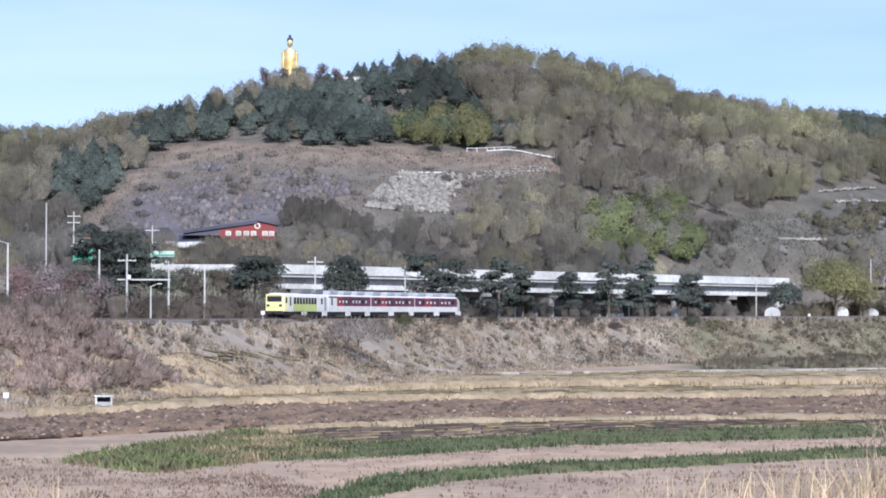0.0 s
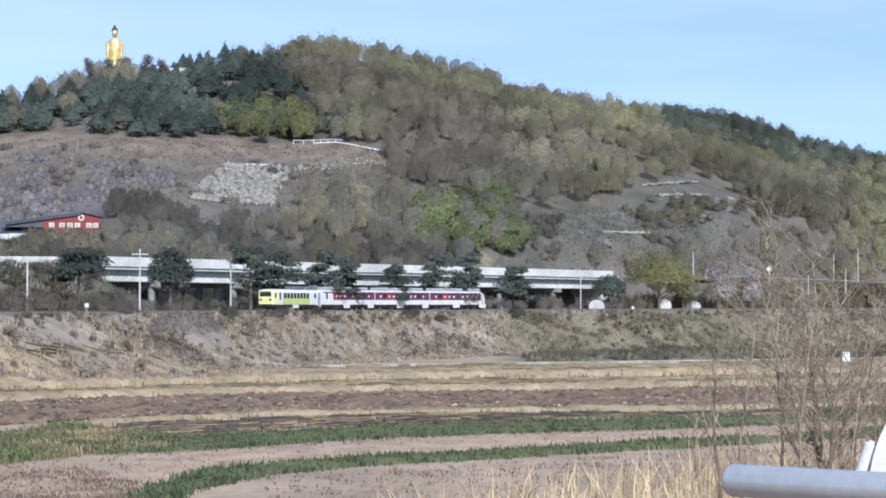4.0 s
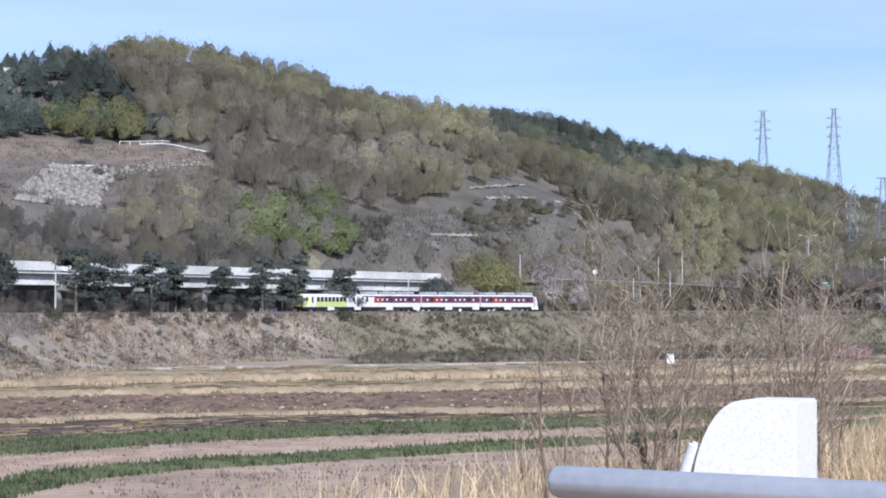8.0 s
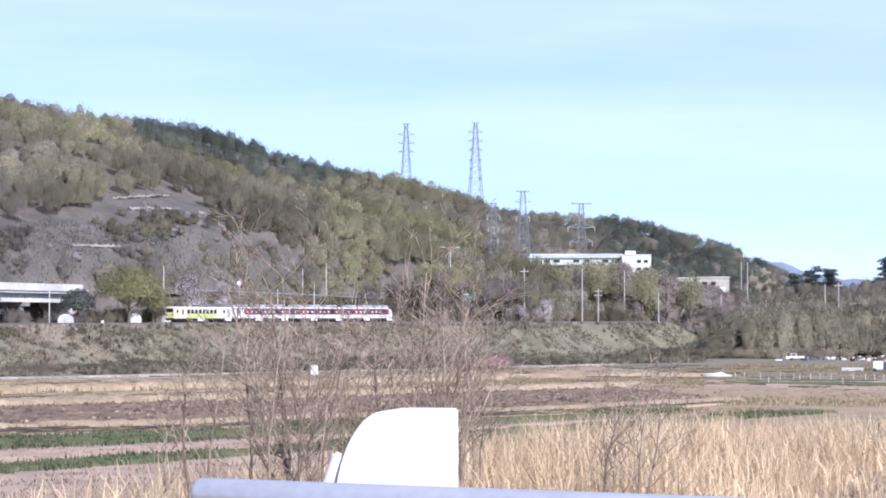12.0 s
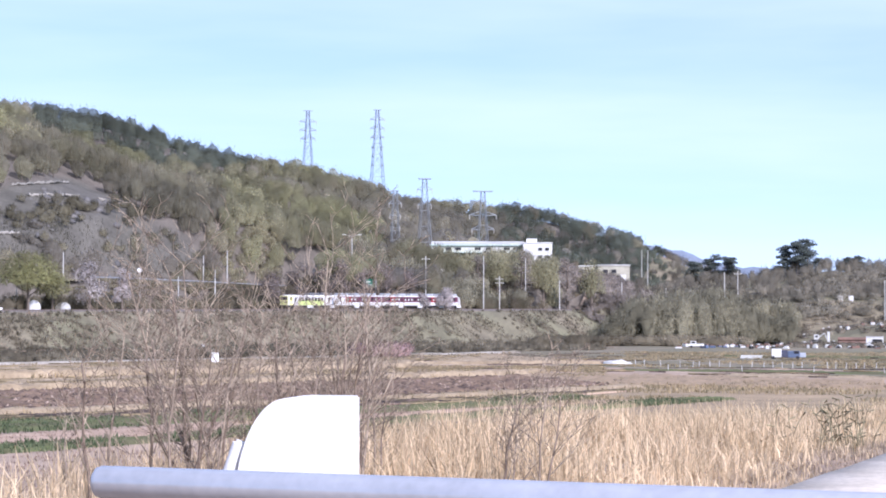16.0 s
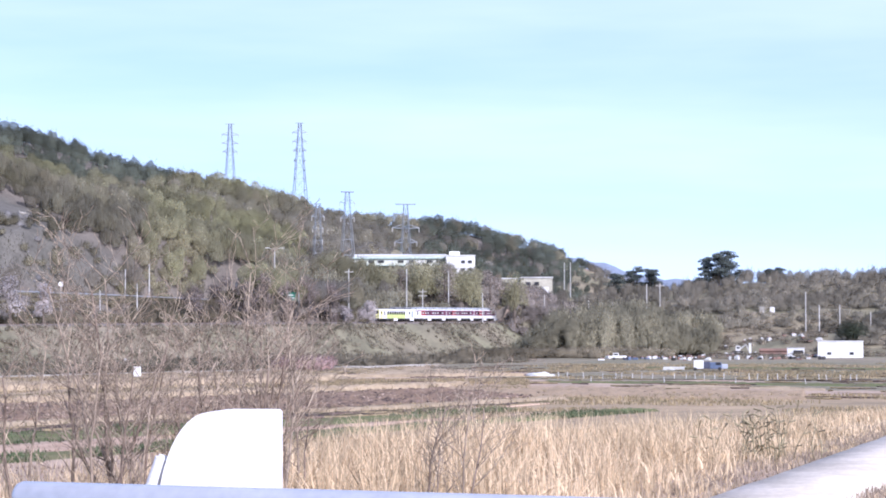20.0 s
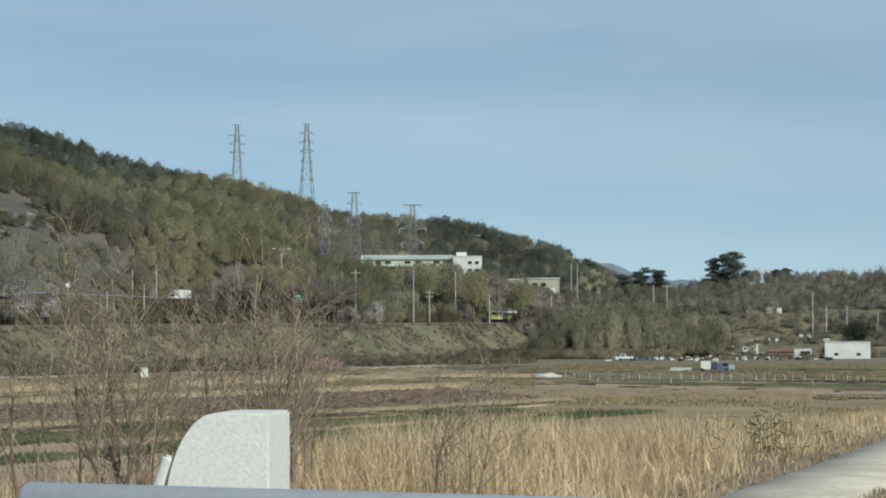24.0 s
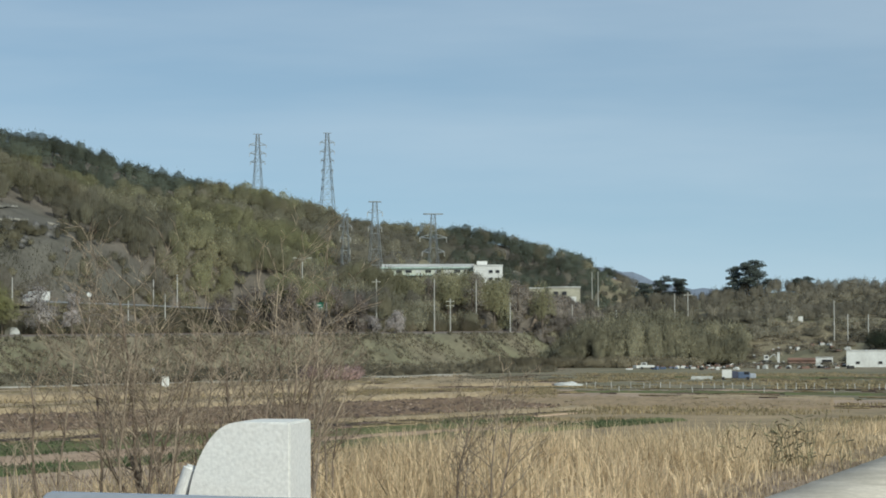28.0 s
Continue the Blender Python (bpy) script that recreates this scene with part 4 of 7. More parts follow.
    tagged(mesh_object("dry_reeds", v, f, M_REED), "tall straw-coloured dry reeds along the levee's shoulder", "reeds", kind="stuff")


build_reeds()


def build_bank_scrub():
    g = np.random.default_rng(31)
    s, r = g.uniform(-160, 560, 8000), g.uniform(5, 26, 8000)
    x, y, z, h = rail_at(s)
    x, y = x + r * np.cos(h), y - r * np.sin(h)
    keep = wave(x, y, 12) > np.where(bearing_of(x, y)[0] < 4, 0.2, 0.35)
    olive = bearing_of(x, y)[0] + 14 * (wave(x, y, 9) - 0.5) > 7
    tufts("bank_grass", x[keep & ~olive], y[keep & ~olive], 8, 0.6, 0.6, 0.3, 0.8, M_DRY, "matted dry brown grass on the railway bank", 32)
    tufts("bank_grass", x[keep & olive], y[keep & olive], 8, 0.6, 0.5, 0.3, 0.8, M_OLIVE, "matted olive grass on the railway bank", 34)
    n = 1200
    s, r = g.uniform(-160, 560, n), 4.5 + 17 * g.random(n) ** 1.5
    x, y, z, h = rail_at(s)
    x, y = x + r * np.cos(h), y - r * np.sin(h)
    hi = 0.9 + 1.8 * g.random(n) * (wave(x, y, 16) > 0.5)
    hi = np.minimum(hi, 0.45 + (r - 4.5) * 0.3)
    t = g.random((n, 1))
    tint = np.array((0.415, 0.35, 0.278)) * t + np.array((0.34, 0.3, 0.228)) * (1 - t)
    tint = np.where((bearing_of(x, y)[0] > 9)[:, None], np.array((0.31, 0.28, 0.2)) * (0.85 + 0.3 * t), tint)
    v, f, c, w = leaves_of(np.c_[x, y, ground_z(x, y) - 0.2], hi, hi * 0.85, 46, 0.32, "round", tint, 0.05, 33, 6, 0)
    tagged(mesh_object("bank_scrub", v, f, M_WOOD, c, True, w), "low leafless brown scrub on the railway bank", "scrub", kind="stuff")


build_bank_scrub()


# ---- fields ----
def resample(line, n):
    p = np.array(line, float)
    d = np.concatenate([[0], np.cumsum(np.hypot(*np.diff(p, axis=0).T))])
    t = np.linspace(0, d[-1], n)
    return np.c_[np.interp(t, d, p[:, 0]), np.interp(t, d, p[:, 1])]


def strip(name, upper, lower, mat, label, lift=0.12, rough=0.2, rows=6, cols=160, ridges=0.0, seed=1):
    """A plot of land between two edges, raised a little over the ground, with sloping borders."""
    g = np.random.default_rng(seed)
    a, b = resample(upper, cols), resample(lower, cols)
    wob = (wave(np.arange(cols) * 1.0, np.full(cols, seed * 7.3), 4) - 0.5)[:, None]
    a, b = a + wob * 1.6, b - wob * 1.2
    v = []
    for i in range(rows + 1):
        t = i / rows
        p = a * (1 - t) + b * t
        edge = 0.0 if i in (0, rows) else 1.0
        z = ground_z(p[:, 0], p[:, 1]) + lift * edge + rough * edge * (g.random(cols) - 0.4)
        z = np.where(edge, z + ridges * (i % 2), z - 0.25)
        z[[0, -1]] = ground_z(p[[0, -1], 0], p[[0, -1], 1]) - 0.25
        v.append(np.c_[p, z])
    v = np.concatenate(v)
    i = (np.arange(rows)[:, None] * cols + np.arange(cols - 1)).ravel()
    f = np.c_[i, i + cols, i + cols + 1, i + 1]
    return tagged(mesh_object(name, v, f, mat, smooth=True), label, "field plot", "field plots", "structure")


def between(upper, lower, n, seed):
    g = np.random.default_rng(seed)
    a, b = resample(upper, 200), resample(lower, 200)
    i, t = g.integers(0, 199, n), g.random((n, 1))
    p = (a[i] * (1 - t) + b[i] * t) + g.normal(0, 0.3, (n, 2))
    return p[:, 0], p[:, 1]


PATH_U = [(-9, 345), (1.5, 364), (40, 386), (77.8, 402), (130, 432), (189, 474)]
PATH_L = [(-9, 341), (1.7, 360.5), (41, 382), (79, 398), (132, 428), (191, 470)]
CREST_U = [(-46, 246), (-37, 263), (-22, 274), (12.4, 307), (61.5, 324), (120, 352)]
CREST_L = [(-46, 240), (-36.5, 256), (-21.5, 266), (12.8, 299), (62.5, 316), (121, 344)]
DARK_U = [(-48, 182), (-38.4, 198.6), (-19.2, 231), (1, 247), (25.7, 252), (52.8, 262), (95, 284), (120, 300)]
DARK_L = [(-44, 158), (-32.5, 170), (-15.6, 192), (0.8, 206), (41, 215), (90, 240), (118, 262)]
MID_U = [(-38, 212), (-19.2, 244), (1, 258), (25.7, 262), (52.8, 274), (95, 296), (130, 318)]
MID_L = [(-37, 205), (-19.2, 236), (1, 251), (25.7, 256), (52.8, 267), (95, 289), (130, 310)]
BANK_U = [(-15, 186), (0.8, 203), (41, 212), (90, 237), (118, 258)]
BANK_L = [(-14.6, 180), (0.9, 196), (41, 205), (90, 230), (118, 250)]
GREEN1_U = [(-12.8, 156), (-7.3, 163), (9.7, 182), (38, 197), (60, 208), (82.7, 219), (100, 233)]
GREEN1_L = [(-11.5, 147), (-6.8, 150.5), (8.8, 165.5), (34, 177), (60, 194), (84, 210), (101, 226)]
GREEN2_U = [(-6.4, 114), (-5.4, 121), (-2.8, 135), (4.1, 142), (31.3, 162), (64, 189), (96.6, 213), (112, 224)]
GREEN2_L = [(-5, 110), (-4.5, 117), (0, 129.6), (6, 136), (29.4, 153), (64, 181), (97, 206), (113, 217)]


def build_fields():
    strip("farm_track", PATH_U, PATH_L, M_TRACKPALE, "pale raised farm track under the railway bank", 0.32, 0.05, 4)
    strip("straw_plot", [(-44, 256), (-24, 296), (-8, 340), (1.5, 359), (40, 380), (77.8, 396), (130, 426), (180, 460)],
          [(-46, 250), (-36, 266), (-21, 277), (13, 310), (62, 327), (122, 355), (170, 395)], M_STRAW, "straw-coloured stubble plot", 0.12, 0.25, 8, seed=2)
    strip("grass_bank", CREST_U, CREST_L, M_STRAW, "pale grassy bank between the plots", 0.8, 0.55, 6, cols=260, seed=3)
    strip("weedy_plot", CREST_L, MID_U, M_STRAW, "straw and weed-grown plot", 0.1, 0.25, 8, seed=4)
    strip("grass_bank", MID_U, MID_L, M_STRAW, "pale grassy bank between the plots", 0.6, 0.5, 6, cols=260, seed=5)
    strip("ploughed_plot", DARK_U, DARK_L, M_PLOUGH, "dark brown freshly ploughed plot", 0.12, 0.45, 30, cols=420, ridges=0.2, seed=6)
    strip("grass_bank", BANK_U, BANK_L, M_STRAW, "pale grassy bank between the plots", 0.45, 0.25, 4, seed=7)
    strip("dry_paddy", [(-14, 179), (0.9, 195), (41, 204), (90, 229), (118, 249)], GREEN1_U, M_PADDY, "dry pinkish-brown paddy plot", 0.1, 0.12, 8, seed=8)
    strip("grass_plot", GREEN1_U, GREEN1_L, M_WEED, "strip of young green crop", 0.2, 0.2, 6, seed=9)
    strip("dry_paddy", [(-11, 146), (-6.6, 149.5), (9, 164.5), (34.3, 176), (60, 193), (84, 209)], GREEN2_U[1:], M_PADDY, "dry pinkish-brown paddy plot", 0.1, 0.12, 6, seed=10)
    strip("grass_plot", GREEN2_U, GREEN2_L, M_WEED, "strip of young green crop", 0.2, 0.2, 6, seed=11)
    for k, (up, low, num) in enumerate(((GREEN1_U, GREEN1_L, 3600), (GREEN2_U, GREEN2_L, 3200))):
        x, y = between(up, low, num, 40 + k)
        grown = (bearing_of(x, y)[0] < 12) | (wave(x, y, 11) > 0.62)
        x, y = x[grown], y[grown]
        tufts("young_crop", x, y, 5, 0.4, 0.42, 0.12, 0.9, M_GRASS, "dense young green crop in a long strip", 42 + k)
    x, y = between([(-24, 146), (-16, 184), (-11, 172), (-7.3, 164)], [(-17, 137), (-12, 148), (-9, 152), (-7, 153)], 1500, 50)
    lush = wave(x, y, 4) > 0.42
    tufts("weed_straw", x[~lush], y[~lush], 9, 0.6, 0.45, 0.12, 1.1, M_STRAWB, "dead pale grass between the weeds", 53)
    x, y = x[lush], y[lush]
    tufts("weed_patch", x, y, 9, 0.6, 0.5, 0.16, 1.2, M_WEED, "lush pale green weeds at the field's corner", 51)
    for k, (up, low, num, tall) in enumerate(((CREST_U, CREST_L, 1500, 0.75), (MID_U, MID_L, 1000, 0.6), (BANK_U, BANK_L, 900, 0.55), (PATH_L, CREST_U, 1400, 0.35), (CREST_L, MID_U, 1200, 0.35), (DARK_U, DARK_L, 500, 0.3))):
        x, y = between(up, low, num, 60 + k)
        tufts("bank_straw", x, y, 7, 0.4, tall, 0.11, 0.7, M_STRAWB, "tufts of dead pale grass on the field banks", 65 + k)
    for k, (up, low) in enumerate((([(-14, 179), (0.9, 195), (41, 204), (90, 229)], GREEN1_U), ([(-11, 146), (-6.6, 149.5), (9, 164.5), (34.3, 176), (60, 193), (84, 209)], GREEN2_U[1:]),
                                   ([(-30, 150), (-12, 140), (-5, 116)], [(-30, 120), (-14, 112), (-6, 106)]), ([(0, 128), (29, 151), (64, 179)], [(0, 100), (30, 120), (66, 150)]))):
        x, y = between(up, low, 1300, 80 + k)
        tufts("rice_stubble", x, y, 4, 0.3, 0.2, 0.1, 0.9, M_STUBBLE, "short rice stubble on the dry paddies", 85 + k)
    # clods on the ploughed plot
    g = np.random.default_rng(71)
    x, y = between(DARK_U, DARK_L, 6500, 72)
    keep = wave(x, y, 6) + 0.4 * g.random(6500) > 0.55
    pebbles("soil_clods", x[keep], y[keep], 0.2 + 0.5 * g.random(keep.sum()) ** 2, M_CLOD, "loose dark clods on the ploughed plot", "clods", 73, 0.2)
    x, y = between(DARK_U, DARK_L, 3500, 74)
    keep = wave(x, y, 5) + 0.4 * g.random(3500) > 0.65
    pebbles("dry_clods", x[keep], y[keep], 0.12 + 0.3 * g.random(keep.sum()) ** 2, M_CLODPALE, "dried pale clods and straw on the ploughed plot", "clods", 75, 0.25)


def pebbles(name, x, y, size, mat, label, category, seed, up=0.0, flat=0.6):
    """Loose uneven stones or clods, six corners each."""
    g = np.random.default_rng(seed)
    n = len(x)
    z = ground_z(x, y) + up
    d = np.array([(1, 0, 0), (0, 1, 0), (-1, 0, 0), (0, -1, 0), (0, 0, 1), (0, 0, -1)], float)
    d = d[None] * (0.6 + 0.7 * g.random((n, 6, 1))) * (1, 1, flat)
    a = g.random(n) * 6.283
    c, s = np.cos(a)[:, None], np.sin(a)[:, None]
    r = np.stack([d[..., 0] * c - d[..., 1] * s, d[..., 0] * s + d[..., 1] * c, d[..., 2]], -1) * size[:, None, None]
    v = (r + np.c_[x, y, z][:, None]).reshape(-1, 3)
    o = np.arange(n) * 6
    f = np.concatenate([np.stack([o + i, o + (i + 1) % 4, o + 4], -1) for i in range(4)] + [np.stack([o + (i + 1) % 4, o + i, o + 5], -1) for i in range(4)])
    return tagged(mesh_object(name, v, f, mat), label, category, kind="stuff")


M_STRAWB = material("dead_grass", (0.44, 0.345, 0.205), 0.9, scale=0.15, fine=6, second=(0.25, 0.215, 0.13), island=0.3, leaf=True, bump=0)
M_TRACKPALE = material("packed_pale_earth", (0.37, 0.335, 0.28), 0.95, scale=0.12, fine=12, second=(0.23, 0.2, 0.15), bump=0.5)
M_STUBBLE = material("rice_stubble", (0.36, 0.27, 0.205), 0.9, scale=0.15, fine=6, second=(0.24, 0.175, 0.135), island=0.3, leaf=True, bump=0)
M_CLOD = material("soil_clod", (0.13, 0.092, 0.07), 0.95, scale=0.3, second=(0.08, 0.055, 0.042), island=0.5, bump=0)
M_CLODPALE = material("dry_clod", (0.31, 0.235, 0.18), 0.95, scale=0.3, second=(0.24, 0.18, 0.135), island=0.4, bump=0)
build_fields()


# ---- levee road ----
def build_levee_road():
    t = np.linspace(-32, 120, 90)
    v = []
    for o, up in ((-1.65, -0.1), (-1.5, 0.2), (0, 0.24), (1.5, 0.2), (1.65, -0.1)):
        edge = o + 0.12 * (wave(t, np.full(90, o * 9), 3) - 0.5)
        x, y = 31.2 + t * 0.651 + edge * 0.759, 52.2 + t * 0.759 - edge * 0.651
        v.append(np.c_[x, y, np.full(90, EYE - 4.5 + up)])
    v = np.concatenate(v)
    i = (np.arange(4)[:, None] * 90 + np.arange(89)).ravel()
    tagged(mesh_object("levee_road", v, np.c_[i, i + 1, i + 91, i + 90], M_ROADCON, smooth=True), "pale concrete farm road along the levee", "road", kind="structure")
    g = np.random.default_rng(81)
    t, o = g.uniform(-30, 100, 5200), np.where(g.random(5200) < 0.5, -1, 1) * g.uniform(1.5, 3.4, 5200)
    x, y = 31.2 + t * 0.651 + o * 0.759, 52.2 + t * 0.759 - o * 0.651
    tufts("verge_grass", x, y, 3, 0.12, 0.22, 0.04, 0.8, M_DRY, "short dead grass along the road's edge", 82)


build_levee_road()


# ---- road on the expressway ----
def highway_at(s):
    p = np.array(HIGHWAY)
    d = np.concatenate([[0], np.cumsum(np.hypot(*np.diff(p, axis=0).T))])
    k = np.linspace(0, d[-1], 400)
    x, y = np.interp(k, d, p[:, 0]), np.interp(k, d, p[:, 1])
    for _ in range(3):
        x[8:-8] = np.convolve(x, np.ones(17) / 17, "valid")
        y[8:-8] = np.convolve(y, np.ones(17) / 17, "valid")
    return np.interp(s, k, x), np.interp(s, k, y)


HW = np.arange(0, 1000, 4.0)
HX, HY = highway_at(HW)
HB = np.degrees(np.arctan2(HX, HY))


def build_highway():
    keep = HB > 10.5
    x, y = HX[keep][:120], HY[keep][:120]
    h = np.arctan2(np.gradient(x), np.gradient(y))
    n = len(x)
    z = ground_z(x, y)
    v = np.concatenate([np.c_[x + o * np.cos(h), y - o * np.sin(h), z + 0.25] for o in (-6, 6)])
    i = np.arange(n - 1)
    tagged(mesh_object("expressway", v, np.c_[i, i + 1, i + n + 1, i + n], M_ASPHALT), "dark asphalt carriageway of the expressway", "road", kind="structure")
    bar = empty("crash_barrier", Matrix(), "weathered steel crash barrier along the expressway", "barrier", kind="structure")
    for k in range(0, n - 3, 3):
        a = (x[k] + 6.6 * math.cos(h[k]), y[k] - 6.6 * math.sin(h[k]), z[k] + 0.75)
        b = (x[k + 3] + 6.6 * math.cos(h[k + 3]), y[k + 3] - 6.6 * math.sin(h[k + 3]), z[k + 3] + 0.75)
        part("beam", one_rod(a, b, 0.16, sides=6), M_STEEL, bar)
        part("post", one_rod((a[0], a[1], z[k] - 0.2), a, 0.07, sides=6), M_STEEL, bar)


build_highway()


# ---- truck on the expressway ----
def build_truck():
    truck = empty("box_truck", Matrix(), "white box truck driving along the expressway", "truck")
    part("cargo_box", one_box(0, -1.3, 2.05, 2.3, 5.6, 2.3, bevel=0.05), M_TWHITE, truck, "white cargo box")
    part("cab", extrude(bmesh.new(), [(1.7, 0.6), (3.6, 0.6), (3.65, 1.35), (3.2, 2.3), (1.7, 2.45)], -1.05, 1.05, lambda u, v, w: (w, u, v)), M_TWHITE, truck, "white tilt cab")
    part("windscreen", extrude(bmesh.new(), [(3.62, 1.42), (3.68, 1.42), (3.28, 2.2), (3.22, 2.2)], -0.9, 0.9, lambda u, v, w: (w, u, v)), M_GLASS, truck)
    for x in (-1.06, 1.06):
        part("side_window", one_box(x, 2.7, 1.85, 0.05, 0.9, 0.55), M_GLASS, truck)
    part("chassis", one_box(0, -0.3, 0.65, 1.0, 7.2, 0.3), M_DARK, truck)
    for x in (-0.95, 0.95):
        for y in (2.6, -2.2):
            part("wheel", one_rod((x - 0.14, y, 0.42), (x + 0.14, y, 0.42), 0.42, sides=14), M_DARK, truck)
    return truck


TRUCK = build_truck()


def truck_rows():
    marks = [(0, 25.2), (12, 21.2), (18, 18.7), (21.5, 16.8), (23.5, 15.4), (25, 14.1), (26.5, 12.65), (27.25, 11.8), (28, 10.95)]
    rows = []
    for t, b in marks:
        s = np.interp(-b, -HB[::-1], HW[::-1])
        (xa, xb), (ya, yb) = highway_at(np.array([s + 3, s - 3]))
        x, y = (xa + xb) / 2, (ya + yb) / 2
        turn = math.atan2(xb - xa, yb - ya)
        x, y = x + 3.2 * math.cos(turn), y - 3.2 * math.sin(turn)
        x, y = x - 6.4 * math.cos(turn), y + 6.4 * math.sin(turn)
        rows.append((t, pose(x, y, float(ground_z(x, y)) + 0.27, 0, 0, -math.degrees(turn))))
    return rows


# ---- hilltop: statue, wall, boxes ----
M_GOLD = material("gold_paint", (0.66, 0.54, 0.28), 0.4, metal=0.45, scale=0.5, second=(0.5, 0.36, 0.13), bump=0.05)
M_HAIR = material("dark_blue_paint", (0.05, 0.05, 0.06), 0.6, scale=1)
M_BLUE = material("blue_paint", (0.1, 0.13, 0.2), 0.5, scale=0.6, second=(0.08, 0.11, 0.17))
M_GREENP = material("green_paint", (0.05, 0.25, 0.15), 0.5, scale=0.6, second=(0.04, 0.2, 0.12))
M_REDW = material("red_wall_paint", (0.2, 0.032, 0.028), 0.6, scale=0.3, second=(0.16, 0.028, 0.025))
M_SLATE = material("dark_blue_roof", (0.05, 0.055, 0.085), 0.6, scale=0.3, second=(0.04, 0.042, 0.06))
M_CREAM = material("cream_wall_and_pane_glow", (0.42, 0.4, 0.31), 0.8, scale=0.2, second=(0.34, 0.32, 0.25))
M_WHITEW = material("white_wall", (0.66, 0.66, 0.63), 0.7, scale=0.2, second=(0.56, 0.56, 0.53), vary=0.15)
M_RUST = material("rusty_steel", (0.2, 0.12, 0.09), 0.8, scale=0.6, second=(0.14, 0.09, 0.07))
M_SIGN = material("green_sign_face", (0.02, 0.2, 0.12), 0.5, scale=1)


def put(name, bearing, distance, label, category, group="", up=0.0, turn=None, z=None, kind=""):
    """An Empty on the ground there, its x axis across the line of sight from the levee, or turned by `turn`."""
    x, y = spot(bearing, distance)
    if z is None:
        z = float(ground_z(x, y)) + up
    return empty(name, pose(x, y, z, 0, 0, -bearing if turn is None else turn), label, category, group, kind)


def build_statue():
    d = 746
    x, y = spot(-3.85, d)
    low = rise(d, 5.45)
    tall = rise(d, 6.99) - low
    bm = bmesh.new()
    rows = [(0, 3.2, 2.6), (0.06, 3.3, 2.7), (0.09, 2.7, 2.2), (0.14, 2.9, 2.3), (0.3, 2.75, 2.0), (0.48, 2.65, 1.75), (0.58, 2.75, 1.7),
            (0.68, 2.85, 1.55), (0.735, 2.5, 1.35), (0.765, 1.5, 1.0), (0.78, 0.75, 0.75)]
    loops = [[bm.verts.new((a * math.cos(i * 0.2618), b * math.sin(i * 0.2618), t * tall)) for i in range(24)] for t, a, b in rows]
    for p, q in zip(loops[:-1], loops[1:]):
        for i in range(24):
            bm.faces.new((p[i], p[(i + 1) % 24], q[(i + 1) % 24], q[i])).smooth = True
    bm.faces.new(loops[0][::-1])
    bm.faces.new(loops[-1])
    for sx in (-1, 1):
        rod(bm, (sx * 2.6, -0.3, tall * 0.7), (sx * 2.7, -0.8, tall * 0.45), 0.62, 0.55, 10)
        rod(bm, (sx * 2.7, -0.8, tall * 0.45), (sx * 0.4, -1.9, tall * 0.42), 0.55, 0.4, 10)
    bmesh.ops.create_uvsphere(bm, u_segments=18, v_segments=12, radius=1.0, matrix=Matrix.Translation((0, 0, tall * 0.86)) @ Matrix.Diagonal((1.12, 1.12, 1.45, 1)))
    n = len(bm.faces)
    bmesh.ops.create_uvsphere(bm, u_segments=16, v_segments=8, radius=1.0, matrix=Matrix.Translation((0, 0.25, tall * 0.905)) @ Matrix.Diagonal((1.22, 1.15, 1.1, 1)))
    bmesh.ops.create_uvsphere(bm, u_segments=10, v_segments=6, radius=0.55, matrix=Matrix.Translation((0, 0.1, tall * 0.968)))
    bm.faces.ensure_lookup_table()
    for f in bm.faces[n:]:
        f.material_index = 1
    ob = part("statue", bm, M_GOLD)
    ob.data.materials.append(M_HAIR)
    ob.data.transform(Matrix.Diagonal((0.84, 0.84, 1, 1)))
    ob.matrix_basis = pose(x, y, low, 0, 0, 5)
    tagged(ob, "tall gilded standing statue on the hilltop", "statue")
    base = empty("pedestal", pose(x, y, float(ground_z(x, y)) - 1, 0, 0, 5), "stone pedestal under the hilltop statue", "pedestal")
    part("drum", one_rod((0, 0, 0), (0, 0, low - float(ground_z(x, y)) + 1), 3.9, 3.5, 20), M_CONCRETE, base)


build_statue()


def hall_on_ridge():
    wall = put("white_wall", -2.25, 758, "low white wall on the hill's ridge", "wall", z=rise(758, 5.6))
    part("wall_panel", one_box(0, 0, 1.7, 9, 0.5, 5.5, bevel=0.05), M_WHITEW, wall)
    part("coping", one_box(0, 0, 4.55, 9.3, 0.8, 0.2), M_CONCRETE, wall)
    cab = put("blue_cabin", -1.28, 752, "blue steel cabin among the ridge trees", "cabin", z=rise(752, 5.75))
    part("cabin_body", one_box(0, 0, 2.6, 2.6, 2.4, 6.5, bevel=0.05), M_BLUE, cab)
    part("roof", one_box(0, 0, 5.95, 2.9, 2.7, 0.2), M_SLATE, cab)
    part("window", one_box(0.3, -1.22, 4.6, 0.9, 0.06, 0.8), M_GLASS, cab)
    mast = put("mast", -2.62, 752, "thin steel mast on the ridge", "mast", z=rise(752, 5.3))
    part("pole", one_rod((0, 0, 0), (0, 0, 11), 0.14, 0.08, 8), M_STEEL, mast)
    part("cap", one_rod((0, 0, 11), (0, 0, 11.3), 0.16, 0.05, 8), M_STEEL, mast)


hall_on_ridge()


